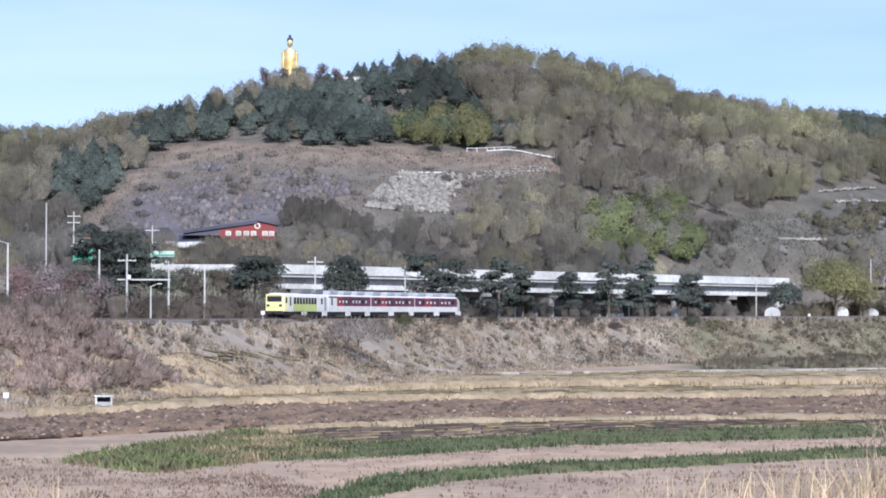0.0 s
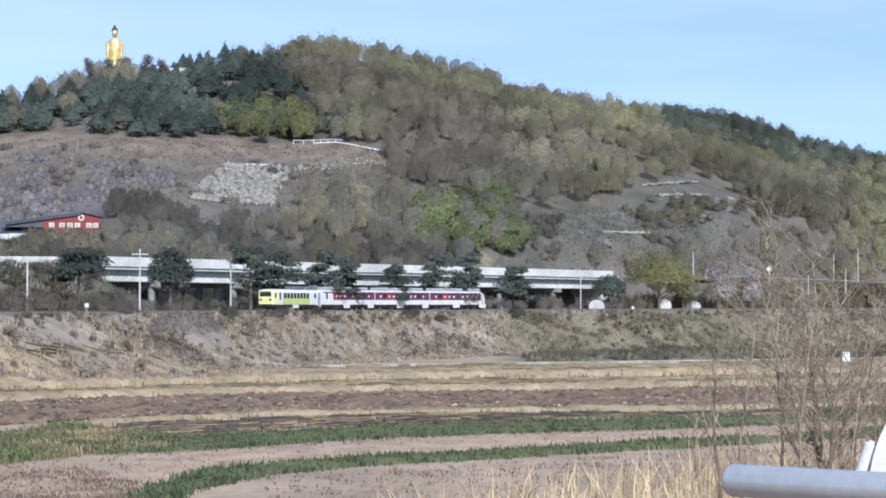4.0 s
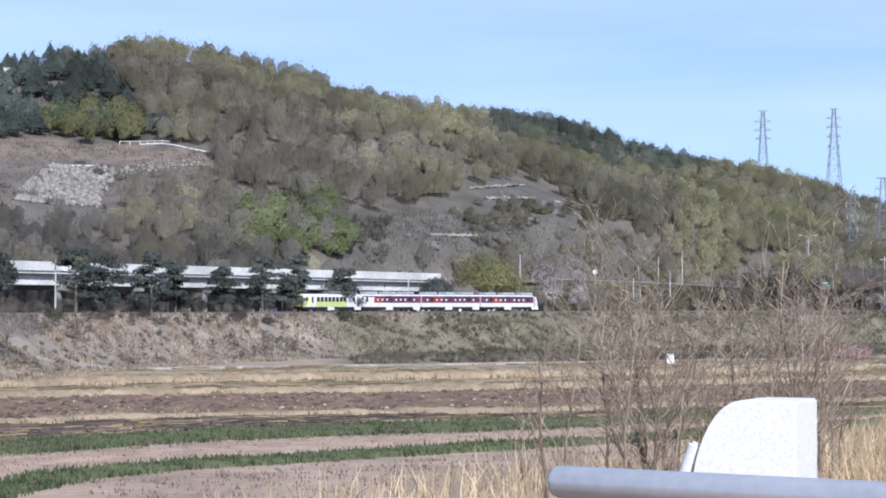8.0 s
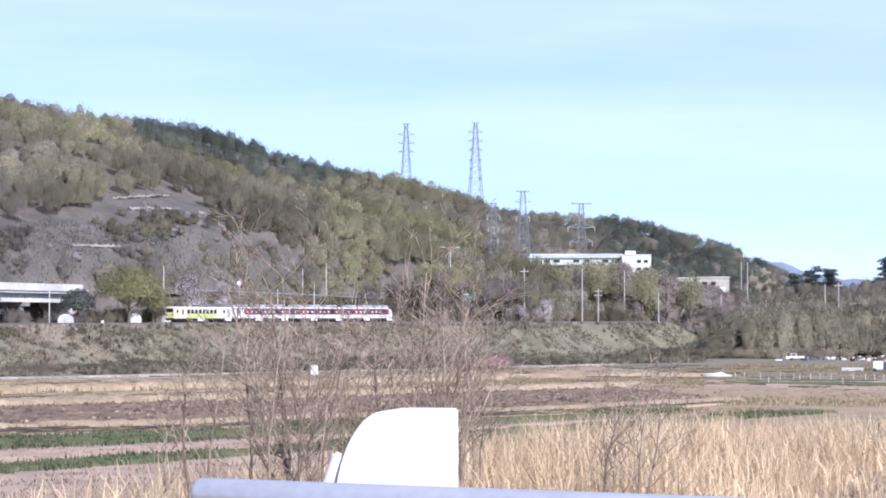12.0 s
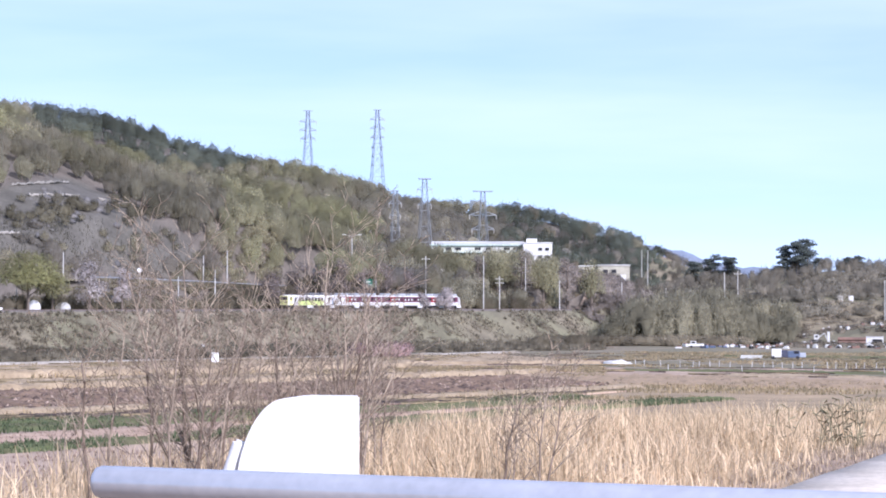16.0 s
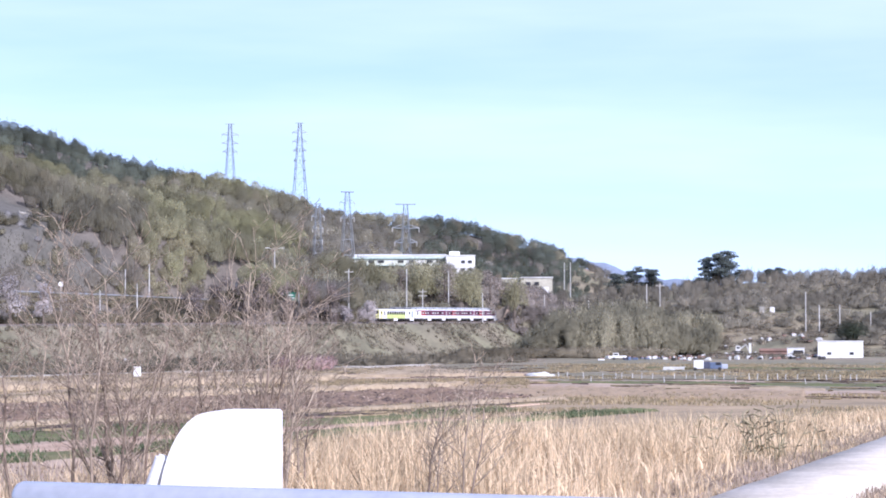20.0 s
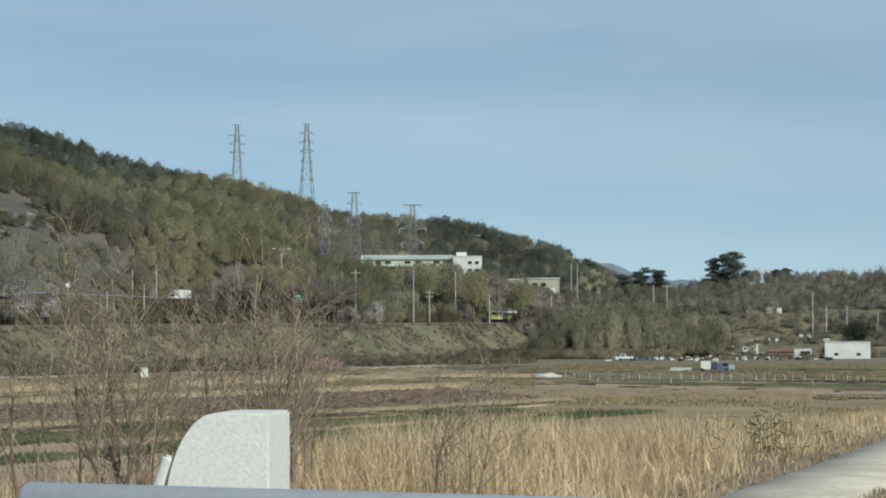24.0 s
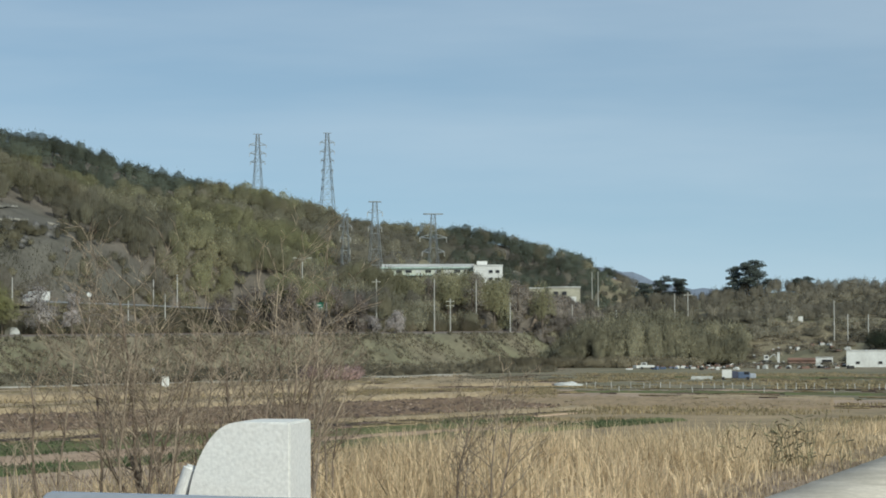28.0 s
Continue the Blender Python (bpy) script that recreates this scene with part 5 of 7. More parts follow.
def build_hill_fence():
    fence = empty("hill_fence", Matrix(), "white post-and-rail fence along the hillside path", "fence")
    pts = []
    for b, e in ((0.6, 4.08), (1.1, 4.1), (1.65, 4.12), (2.0, 4.07), (2.4, 4.0), (2.85, 3.9)):
        d = np.arange(560, 780, 1.0)
        x, y = spot(b, 1)[0] * d, spot(b, 1)[1] * d
        k = int(np.argmin(abs(np.degrees(np.arctan2(ground_z(x, y) - EYE, d)) - e)))
        pts.append(Vector((x[k], y[k], float(ground_z(x[k], y[k])))))
    for a, b in zip(pts[:-1], pts[1:]):
        n = max(2, int((b - a).length / 2.2))
        for i in range(n):
            p, q = a.lerp(b, i / n), a.lerp(b, (i + 1) / n)
            if p.x > 20:
                break
            part("fence_post", one_box(p.x, p.y, p.z + 0.5, 0.16, 0.16, 1.4), M_WHITEW, fence)
            part("fence_rail", one_rod(p + Vector((0, 0, 1.05)), q + Vector((0, 0, 1.05)), 0.11, sides=4), M_WHITEW, fence)
    wall = empty("hillside_kerb", Matrix(), "pale concrete edge of the hillside path", "kerb", kind="structure")
    for a, b in zip(pts[1:-1], pts[2:]):
        part("kerb_stone", one_rod(a + Vector((0, 0, 0.1)), b + Vector((0, 0, 0.1)), 0.3, sides=4), M_WHITECON, wall)


build_hill_fence()


# ---- stone patch and rock faces ----
def hill_points(b0, b1, lows, highs, n, seed):
    """Places on the slopes between two bearings and two lines of elevation, given at both ends."""
    g = np.random.default_rng(seed)
    b = g.uniform(b0, b1, n)
    t = (b - b0) / (b1 - b0)
    e = lows[0] + (lows[1] - lows[0]) * t + g.random(n) * ((highs[0] - lows[0]) + ((highs[1] - lows[1]) - (highs[0] - lows[0])) * t)
    d = np.arange(540, 800, 2.0)
    sx, sy = np.sin(np.radians(b)), np.cos(np.radians(b))
    x, y = sx[:, None] * d, sy[:, None] * d
    z = hill_height(x, y) + (wave(x, y, 35) - 0.5) * 5 + (wave(x, y, 11) - 0.5) * 1.5
    k = np.argmax(np.degrees(np.arctan2(z - EYE, d)) > e[:, None], axis=1)
    return sx * d[k], sy * d[k]


def build_rocks():
    g = np.random.default_rng(91)
    for k, (b0, b1, lo, hi, n) in enumerate(((-1.9, -1.1, (2.68, 2.55), (2.85, 3.5), 620), (-1.1, 0.12, (2.55, 2.5), (3.52, 3.5), 1400), (0.12, 0.46, (2.6, 3.2), (3.5, 3.5), 130))):
        x, y = hill_points(b0, b1, lo, hi, n, 92 + k)
        x, y = x[:n // 2], y[:n // 2]
        pebbles("riprap", x, y, 0.55 + 0.85 * g.random(len(x)), M_STONE, "heap of pale grey riprap stones on the slope", "stones", 95 + k, 0.25, 0.8)
    x, y = hill_points(-1.15, 0.3, (3.5, 3.5), (3.52, 3.52), 30, 98)
    o = np.argsort(np.arctan2(x, y))
    bm = chain([(px, py, float(ground_z(px, py)) + 0.45) for px, py in zip(x[o], y[o])], [0.3] * 30, 5)
    tagged(part("riprap_coping", bm, M_WHITECON), "pale concrete edge along the top of the riprap", "coping", kind="structure")
    x, y = hill_points(0.6, 2.6, (3.3, 3.55), (3.5, 3.75), 150, 101)
    pebbles("riprap", x, y, 0.35 + 0.5 * g.random(150), M_STONE, "broken line of pale stones below the path", "stones", 102, 0.2, 0.8)
    x, y = hill_points(-8.3, -5.4, (2.1, 2.1), (2.6, 3.9), 1500, 103)
    keep = wave(x, y, 9) > 0.4
    x, y = x[keep], y[keep]
    pebbles("rock_outcrop", x, y, 0.6 + 1.5 * g.random(len(x)) ** 3, M_ROCK, "purple-grey cut rock face with rough ledges", "rock", 104, -0.1, 1.1)
    x, y = hill_points(-5.4, -2.4, (2.2, 3.0), (3.6, 3.4), 500, 105)
    keep = wave(x, y, 9) > 0.5
    x, y = x[keep], y[keep]
    pebbles("rock_outcrop", x, y, 0.5 + 1.3 * g.random(len(x)) ** 3, M_ROCK, "purple-grey cut rock face with rough ledges", "rock", 106, -0.1, 1.1)
    for k, (b0, b1, lo, hi, n) in enumerate(((6.8, 10.6, (1.3, 1.4), (2.1, 3.1), 260), (10.6, 13.6, (1.4, 1.3), (3.1, 1.75), 160))):
        x, y = hill_points(b0, b1, lo, hi, n, 107 + k)
        keep = wave(x, y, 8) + 0.3 * g.random(len(x)) > 0.55
        x, y = x[keep], y[keep]
        pebbles("rock_outcrop", x, y, 0.5 + 1.5 * g.random(len(x)) ** 3, M_GREYROCK, "grey weathered rock cutting beside the expressway", "rock", 110 + k, -0.2, 0.9)
    # dead grass and low brush on the bare slopes
    x, y = hill_points(-8.9, 2.8, (2.0, 3.0), (4.3, 4.0), 1300, 115)
    keep = bare_left(x, y)
    x, y = x[keep], y[keep]
    tufts("slope_grass", x, y, 9, 0.9, 0.6, 0.34, 0.9, M_SLOPE, "matted brown grass on the bare hillside", 116)
    x, y = hill_points(6.6, 13.6, (1.2, 1.2), (2.6, 2.0), 1400, 117)
    keep = bare_right(x, y)
    x, y = x[keep], y[keep]
    tufts("slope_grass", x, y, 7, 0.9, 0.8, 0.2, 0.7, M_SLOPE2, "matted brown grass on the rock cutting", 118)


M_SLOPE = material("slope_grass", (0.28, 0.23, 0.185), 0.9, scale=0.05, fine=6, second=(0.23, 0.195, 0.16), island=0.12, leaf=True, bump=0)
M_SLOPE2 = material("cutting_grass", (0.175, 0.166, 0.128), 0.9, scale=0.1, fine=6, second=(0.138, 0.134, 0.104), island=0.2, leaf=True, bump=0)
M_GREYROCK = material("grey_rock", (0.14, 0.132, 0.12), 0.9, scale=0.15, fine=8, second=(0.115, 0.112, 0.108), island=0.25, bump=0.5)
build_rocks()


def build_ledges():
    for k, (b0, b1, e0, e1) in enumerate(((8.2, 9.7, 1.85, 1.8), (10.7, 13.6, 1.56, 1.5), (9.5, 11.1, 2.74, 2.76), (11.3, 12.3, 2.72, 2.5), (9.2, 10.8, 3.0, 3.1))):
        x, y = hill_points(b0, b1, (e0, e1), (e0 + 0.012, e1 + 0.012), 64, 600 + k)
        o = np.argsort(np.arctan2(x, y))
        x, y = x[o], y[o]
        x, y = np.convolve(x, np.ones(13) / 13, "valid"), np.convolve(y, np.ones(13) / 13, "valid")
        g = random.Random(k)
        bm = chain([(px, py, float(ground_z(px, py)) + g.uniform(0.15, 0.6)) for px, py in zip(x, y)], [g.uniform(0.2, 0.6) for _ in x], 5)
        tagged(part("rock_ledge", bm, M_LEDGE), "pale weathered ledge across the rock cutting", "rock", "rock ledges", kind="structure")
    b = np.linspace(-5.35, -4.7, 24)
    e = np.linspace(2.3, 4.1, 24)
    d = np.arange(560, 760, 1.0)
    pts = []
    for bb, ee in zip(b, e):
        x, y = math.sin(radians(bb)) * d, math.cos(radians(bb)) * d
        k = int(np.argmax(np.degrees(np.arctan2(ground_z(x, y) - EYE, d)) > ee))
        pts.append((x[k], y[k], float(ground_z(x[k], y[k])) + 0.05))
    tagged(part("gully_path", chain([(px + 0.5 * math.sin(i * 1.7), py, pz - 0.15) for i, (px, py, pz) in enumerate(pts)], [0.65 + 0.25 * math.sin(i * 2.3) for i in range(len(pts))], 6), M_PATHEARTH), "pale earthen gully running up the bare slope", "path", kind="structure")


M_LEDGE = material("pale_ledge", (0.27, 0.252, 0.215), 0.9, scale=0.12, second=(0.14, 0.134, 0.115), bump=0.5)
M_PATHEARTH = material("gully_earth", (0.21, 0.155, 0.125), 0.95, scale=0.12, second=(0.15, 0.118, 0.1), bump=0.5)
build_ledges()


# ---- houses ----
def build_red_hall():
    hall = put("red_hall", -4.82, 566, "red gabled hall with white windows and a dark wing", "hall", z=rise(566, 2.0))
    front = [(-7.5, -4), (6.2, -4), (6.2, 2.4), (1.7, 3.2), (-7.5, 1.3)]
    part("front_wall", extrude(bmesh.new(), front, 0, 9), M_REDW, hall, "red front wall with a low gable")
    for sx, a, b in ((1, (1.7, 3.5), (6.9, 2.4)), (-1, (1.7, 3.5), (-16.5, 0.9))):
        part("roof_slope", extrude(bmesh.new(), [a, b, (b[0], b[1] - (0.2 if sx > 0 else 0.75)), (a[0], a[1] - (0.2 if sx > 0 else 0.75))], -0.5, 9.4), M_SLATE, hall, "dark roof slope")
    for x in (-5.4, -2.9, -1.0, 0.8, 3.6, 5.2):
        w = part("window", one_box(x, -0.06, 0.2, 1.3, 0.16, 1.2), M_WHITEW, hall, "white window frame")
        # cream colour on the pane stands in for the window's glow
        part("pane", one_box(x, -0.16, 0.15, 1.0, 0.06, 1.0), M_CREAM, w)
    part("emblem", one_rod((1.7, -0.18, 2.1), (1.7, 0, 2.1), 0.75, sides=20), M_WHITEW, hall, "round white emblem in the gable")
    part("emblem_centre", one_rod((1.7, -0.24, 2.1), (1.7, -0.12, 2.1), 0.45, sides=14), M_REDW, hall)
    part("door", one_box(1.3, -0.08, -1.4, 1.4, 0.14, 2.2), M_DARK, hall)
    wing = put("hall_wing", -5.95, 568, "long dark-roofed wing beside the red hall", "building", z=rise(568, 1.76))
    part("wall", one_box(0, 3, -1.0, 11, 7, 3.0), M_SLATE, wing)
    part("roof", extrude(bmesh.new(), [(-1, 0.4), (8, 0.4), (8, 0.7), (3.5, 2.2), (-1, 0.7)], -6.4, 6, lambda u, v, w: (w, u, v)), M_SLATE, wing, "dark blue sheet roof")
    for x in (-4, -1.4, 1.2, 3.8):
        part("window", one_box(x, -0.55, -0.6, 1.3, 0.12, 1.1), M_GLASS, wing)


build_red_hall()


def build_roadside_walls():
    wall = empty("hillside_wall", Matrix(), "weathered white parapet of the road to the hall", "wall", kind="structure")
    for i in range(9):
        b0, b1 = -8.3 + i * 0.27, -8.3 + i * 0.27 + 0.262
        (ax, ay), (bx, by) = spot(b0, 566), spot(b1, 566)
        low = min(float(ground_z(ax, ay)), float(ground_z(bx, by))) - 1
        top = rise(566, 1.8 + 0.01 * (i % 3))
        m = one_box((ax + bx) / 2, (ay + by) / 2, (top + low) / 2, math.hypot(bx - ax, by - ay), 0.35, top - low, rz=-(b0 + b1) / 2, bevel=0.03)
        part("panel", m, M_CONCRETE, wall)
    par = empty("approach_parapet", Matrix(), "pale concrete parapet on the viaduct's approach", "parapet", kind="structure")
    (ax, ay), (cx, cy) = VIA_A, spot(-9, 425)
    for i in range(5):
        p, q = (i * 3.1 + 2.6) / 31.0, (i * 3.1 + 5.6) / 31.0
        x, y = ax + (cx - ax) * (p + q) / 2, ay + (cy - ay) * (p + q) / 2
        part("panel", one_box(x, y, ROAD_Z + 0.3, 3.0, 0.3, 2.5, rz=-math.degrees(math.atan2(cy - ay, ax - cx)), bevel=0.03), M_CONCRETE, par)


build_roadside_walls()


def build_hut(bearing, distance, el, width, wall, roof, label):
    hut = put("hut", bearing, distance, label, "hut", z=rise(distance, el))
    part("walls", one_box(0, 1.5, 0.4, width, 3, 3.2), wall, hut)
    part("roof", extrude(bmesh.new(), [(-width / 2 - 0.4, 1.9), (0, 3.1), (width / 2 + 0.4, 1.9), (width / 2 + 0.4, 1.65), (0, 2.85), (-width / 2 - 0.4, 1.65)], -0.4, 3.6), roof, hut)
    part("door", one_box(width * 0.2, -0.03, 0.6, 0.9, 0.08, 1.9), M_DARK, hut)
    part("window", one_box(-width * 0.2, -0.03, 1.0, 0.8, 0.08, 0.8), M_GLASS, hut)


build_hut(-8.75, 480, 1.9, 3.6, M_RUST, M_SLATE, "small brown hut with a dark roof on the slope")
build_hut(-8.95, 462, 1.45, 4.0, M_GREENP, M_CONCRETE, "green shed beside the hillside hut")


def build_booth():
    booth = put("sign_booth", -7.0, 425, "white booth with a green roof board beside the expressway", "booth", z=rise(425, 1.1))
    part("body", one_box(-0.4, 0.9, 0.9, 3.2, 1.8, 2.2), M_WHITEW, booth)
    part("roof_board", one_box(0, 0.6, 2.95, 4.4, 2.6, 1.1, bevel=0.08), M_PALEGREEN, booth, "pale green roof board")
    part("stripe", one_box(0, -0.72, 2.75, 4.3, 0.06, 0.3), M_GREENP, booth)
    for x in (-1.9, 1.9):
        part("leg", one_box(x, 0.6, -0.6, 0.2, 0.2, 5.2), M_WHITEW, booth)


M_PALEGREEN = material("pale_green_paint", (0.42, 0.52, 0.46), 0.6, scale=0.6)
build_booth()


M_FACTORY = material("faded_factory_wall", (0.52, 0.53, 0.46), 0.75, scale=0.15, second=(0.4, 0.41, 0.33), vary=0.2)


def build_factory():
    hall = put("factory", 20.9, 775, "long white factory hall with a green roof edge", "factory", z=rise(775, 1.2))
    size = 31.5
    part("wall", one_box(0, 7, -1.2, size, 14, 13.6), M_FACTORY, hall)
    part("roof_edge", one_box(0, 6.8, 5.75, size + 0.8, 14.8, 0.5), M_PALEGREEN, hall, "pale green roof edge")
    part("roof_ridge", extrude(bmesh.new(), [(-0.6, 6.0), (14.4, 6.0), (7, 7.2)], -size / 2, size / 2, lambda u, v, w: (w, u, v)), M_CONCRETE, hall)
    part("awning", one_box(-6, -1.3, 3.2, 15, 2.6, 0.3), M_PALEGREEN, hall, "green lean-to roof")
    for i in range(9):
        part("window", one_box(-13.2 + i * 3.3, -0.04, 4.5, 2.0, 0.1, 0.9), M_GLASS if i % 3 else M_CONCRETE, hall)
    for i in range(6):
        part("panel", one_box(-13 + i * 5.2, -0.05, 2.2, 0.25, 0.16, 6.0), M_CONCRETE, hall)
    block = put("office_block", 22.4, 770, "white three-storey office block with dark windows", "building", z=rise(770, 0.87))
    part("wall", one_box(0, 5, 0.9, 9.8, 10, 19.8), M_WHITEW, block)
    part("parapet", one_box(0, 5, 10.9, 10.1, 10.3, 0.4), M_CONCRETE, block)
    part("roof_hut", one_box(-2, 5, 11.7, 3.5, 4, 1.4), M_WHITEW, block)
    part("side_bay", one_box(-3.9, -0.2, 3.5, 1.6, 0.5, 10), M_CONCRETE, block, "grey stair bay")
    for row in range(3):
        for x in (0.9, 3.2):
            w = part("window", one_box(x, -0.03, 3.6 + row * 2.6, 1.6, 0.1, 1.2), M_CONCRETE, block)
            part("pane", one_box(x, -0.1, 3.6 + row * 2.6, 1.3, 0.06, 0.95), M_GLASS, w)
    barn = put("cream_barn", 24.2, 800, "cream storehouse with a flat roof in the trees", "building", z=rise(800, 0.6))
    part("wall", one_box(1.5, 5, 1.1, 11, 10, 12.2), M_CREAM, barn)
    part("roof", one_box(1.5, 5, 7.35, 11.6, 10.6, 0.4), M_CONCRETE, barn)
    part("annex", one_box(-9, 6, 1.0, 10, 8, 12.0), M_CREAM, barn)
    part("annex_roof", one_box(-9, 6, 7.1, 10.4, 8.4, 0.3), M_WHITEW, barn, "white sheet roof")
    part("door", one_box(4.5, -0.05, 2.0, 2.4, 0.12, 4.0), M_WHITEW, barn)
    for x in (-1.5, 1.5):
        part("window", one_box(x, -0.05, 5.2, 1.6, 0.12, 1.2), M_GLASS, barn)


build_factory()


# ---- poles, lamps and pylons ----
def utility_pole(bearing, distance, low, high, arms=1, label="grey concrete utility pole with a crossarm", lamp=0):
    z0, z1 = rise(distance, low), rise(distance, high)
    x, y = spot(bearing, distance)
    z0 = min(z0, float(ground_z(x, y)) - 0.1)
    pole = empty("utility_pole", pose(x, y, z0, 0, 0, -bearing), label, "utility pole", "utility poles")
    tall = z1 - z0
    part("shaft", one_rod((0, 0, 0), (0, 0, tall), 0.17, 0.12, 10), M_POLE, pole)
    for k in range(arms):
        h = tall - 0.9 - k * 1.3
        arm = part("crossarm", one_box(0, -0.18, h, 2.6, 0.12, 0.14), M_POLE, pole)
        for i in (-1.1, -0.5, 0.5, 1.1):
            part("insulator", one_rod((i, -0.18, h + 0.07), (i, -0.18, h + 0.22), 0.05, 0.035, 6), M_WHITECON, arm)
    if lamp:
        part("lamp_arm", one_rod((0, 0, tall - 0.1), (lamp * 1.5, 0, tall + 0.4), 0.06, sides=6), M_STEEL, pole)
        part("lamp_head", one_box(lamp * 1.8, 0, tall + 0.42, 0.8, 0.3, 0.18, bevel=0.05), M_WHITECON, pole)
    return pole


for row in ((-9.18, 470, 1.35, 2.53, 2, 0), (-7.87, 322, -0.1, 1.49, 1, 0), (-6.84, 326, -0.1, 1.25, 0, 0), (-5.95, 345, -0.1, 1.22, 0, 0),
            (-7.25, 440, 1.2, 2.2, 1, 0), (-10.78, 300, 0.2, 1.75, 0, -1), (-8.55, 350, 0.3, 1.6, 0, 0), (-3.2, 372, -0.1, 1.45, 1, 0),
            (1.81, 452, -0.1, 1.0, 1, 0), (-0.95, 425, 0.2, 1.25, 1, 0), (4.65, 494, -0.1, 0.85, 1, 0), (7.8, 536, -0.1, 0.95, 1, 0), (9.47, 556, -0.1, 0.75, 0, 0),
            (-9.85, 520, 2.2, 2.75, 0, 0), (10.6, 600, 0.9, 1.4, 0, 0), (21.05, 690, 0.7, 1.35, 0, 0), (19.6, 680, 0.75, 1.35, 1, 0), (21.45, 712, 0.1, 0.85, 2, 0),
            (22.95, 730, 0.05, 0.75, 0, 0), (23.75, 745, 0.2, 0.85, 0, 0), (24.5, 760, 0.1, 0.7, 0, 0), (25.0, 900, 0.9, 1.5, 0, 0), (25.15, 905, 0.9, 1.5, 0, 0),
            (27.05, 725, -0.1, 0.95, 0, 0), (27.38, 722, -0.35, 0.98, 1, 0), (30.97, 690, -0.3, 0.75, 0, 0), (31.3, 694, -0.1, 0.42, 0, 0), (31.8, 690, -0.4, 0.42, 0, 0), (32.55, 688, -0.4, 0.25, 0, 0),
            (25.6, 780, 0.2, 0.55, 0, 0), (13.43, 600, 0.0, 0.82, 0, 0), (14.05, 655, 1.0, 1.35, 0, 0), (14.34, 610, 0.3, 0.99, 0, 0), (14.64, 660, 0.9, 1.47, 0, 0), (17.12, 650, 0.2, 0.83, 1, 0), (26.2, 800, 0.2, 0.5, 0, 0), (22.1, 740, 0.85, 1.3, 0, 0)):
    b, d, lo, hi, arms, lamp = row
    utility_pole(b, d, lo, hi, arms, "grey concrete utility pole with a crossarm" if arms else "plain grey concrete pole", lamp)

beam = empty("gantry_beam", pose(*spot(-7.36, 324), rise(324, 0.86), 0, 0, 7.36), "pale steel beam joining two trackside poles", "beam")
part("bar", one_box(-0.5, 0, 0, 7.4, 0.16, 0.2), M_POLE, beam)
part("signal_box", one_box(-2.6, -0.1, 0.35, 0.5, 0.4, 0.6), M_WHITECON, beam, "white signal box")
street = empty("street_lamp", pose(*spot(-7.28, 318), EYE - 1, 0, 0, 7.3), "grey street lamp with a short curved arm", "street lamp", "street lamps")
part("shaft", one_rod((0, 0, 0), (0, 0, 4.9), 0.12, 0.09, 8), M_POLE, street)
part("arm", one_rod((0, 0, 4.8), (0.9, 0, 5.2), 0.06, sides=6), M_POLE, street)
part("lamp_head", one_box(1.2, 0, 5.2, 0.7, 0.25, 0.15, bevel=0.04), M_WHITECON, street)


def lamp_post():
    x, y = spot(17.75, 670)
    low = float(ground_z(x, y)) - 0.2
    tall = rise(670, 1.85) - low
    post = empty("street_lamp", pose(x, y, low, 0, 0, -17.75), "tall grey expressway lamp with two arms", "street lamp", "street lamps")
    part("shaft", one_rod((0, 0, 0), (0, 0, tall), 0.2, 0.12, 8), M_POLE, post)
    for sx in (-1, 1):
        part("arm", one_rod((0, 0, tall - 0.2), (sx * 1.9, 0, tall + 0.35), 0.07, sides=6), M_POLE, post)
        part("lamp_head", one_box(sx * 2.3, 0, tall + 0.35, 1.0, 0.35, 0.2, bevel=0.05), M_WHITECON, post)
    x, y = spot(18.2, 655)
    low = float(ground_z(x, y)) - 0.2
    top = rise(655, 0.78) - low
    sign = empty("road_sign", pose(x, y, low, 0, 0, -18.2), "green expressway sign board on a pale post", "road sign")
    part("post", one_rod((1.7, 0.1, 0), (1.7, 0.1, top), 0.2, sides=8), M_POLE, sign)
    board = part("board", one_box(-0.7, 0, top - 1.4, 3.9, 0.15, 2.6, bevel=0.05), M_SIGN, sign, "green sign board")
    for k, w in ((0.45, 1.8), (-0.35, 2.4)):
        part("lettering_bar", one_box(-0.7, -0.09, top - 1.4 + k, w, 0.03, 0.3), M_WHITEW, board)
    part("brace", one_box(0.9, 0.1, top - 1.4, 2.6, 0.1, 0.15), M_POLE, sign)
    sp = empty("speed_sign", pose(*spot(12.48, 578), rise(578, 0.15), 0, 0, -12.5), "small round white road sign on a post", "road sign")
    part("post", one_rod((0, 0, -1.5), (0, 0, 8.2), 0.09, sides=6), M_POLE, sp)
    part("disc", one_rod((0, -0.1, 8.3), (0, -0.04, 8.3), 0.65, sides=16), M_WHITEW, sp)


lamp_post()


M_PYLON = material("aged_lattice_steel", (0.22, 0.24, 0.25), 0.6, metal=0.3, scale=0.5)


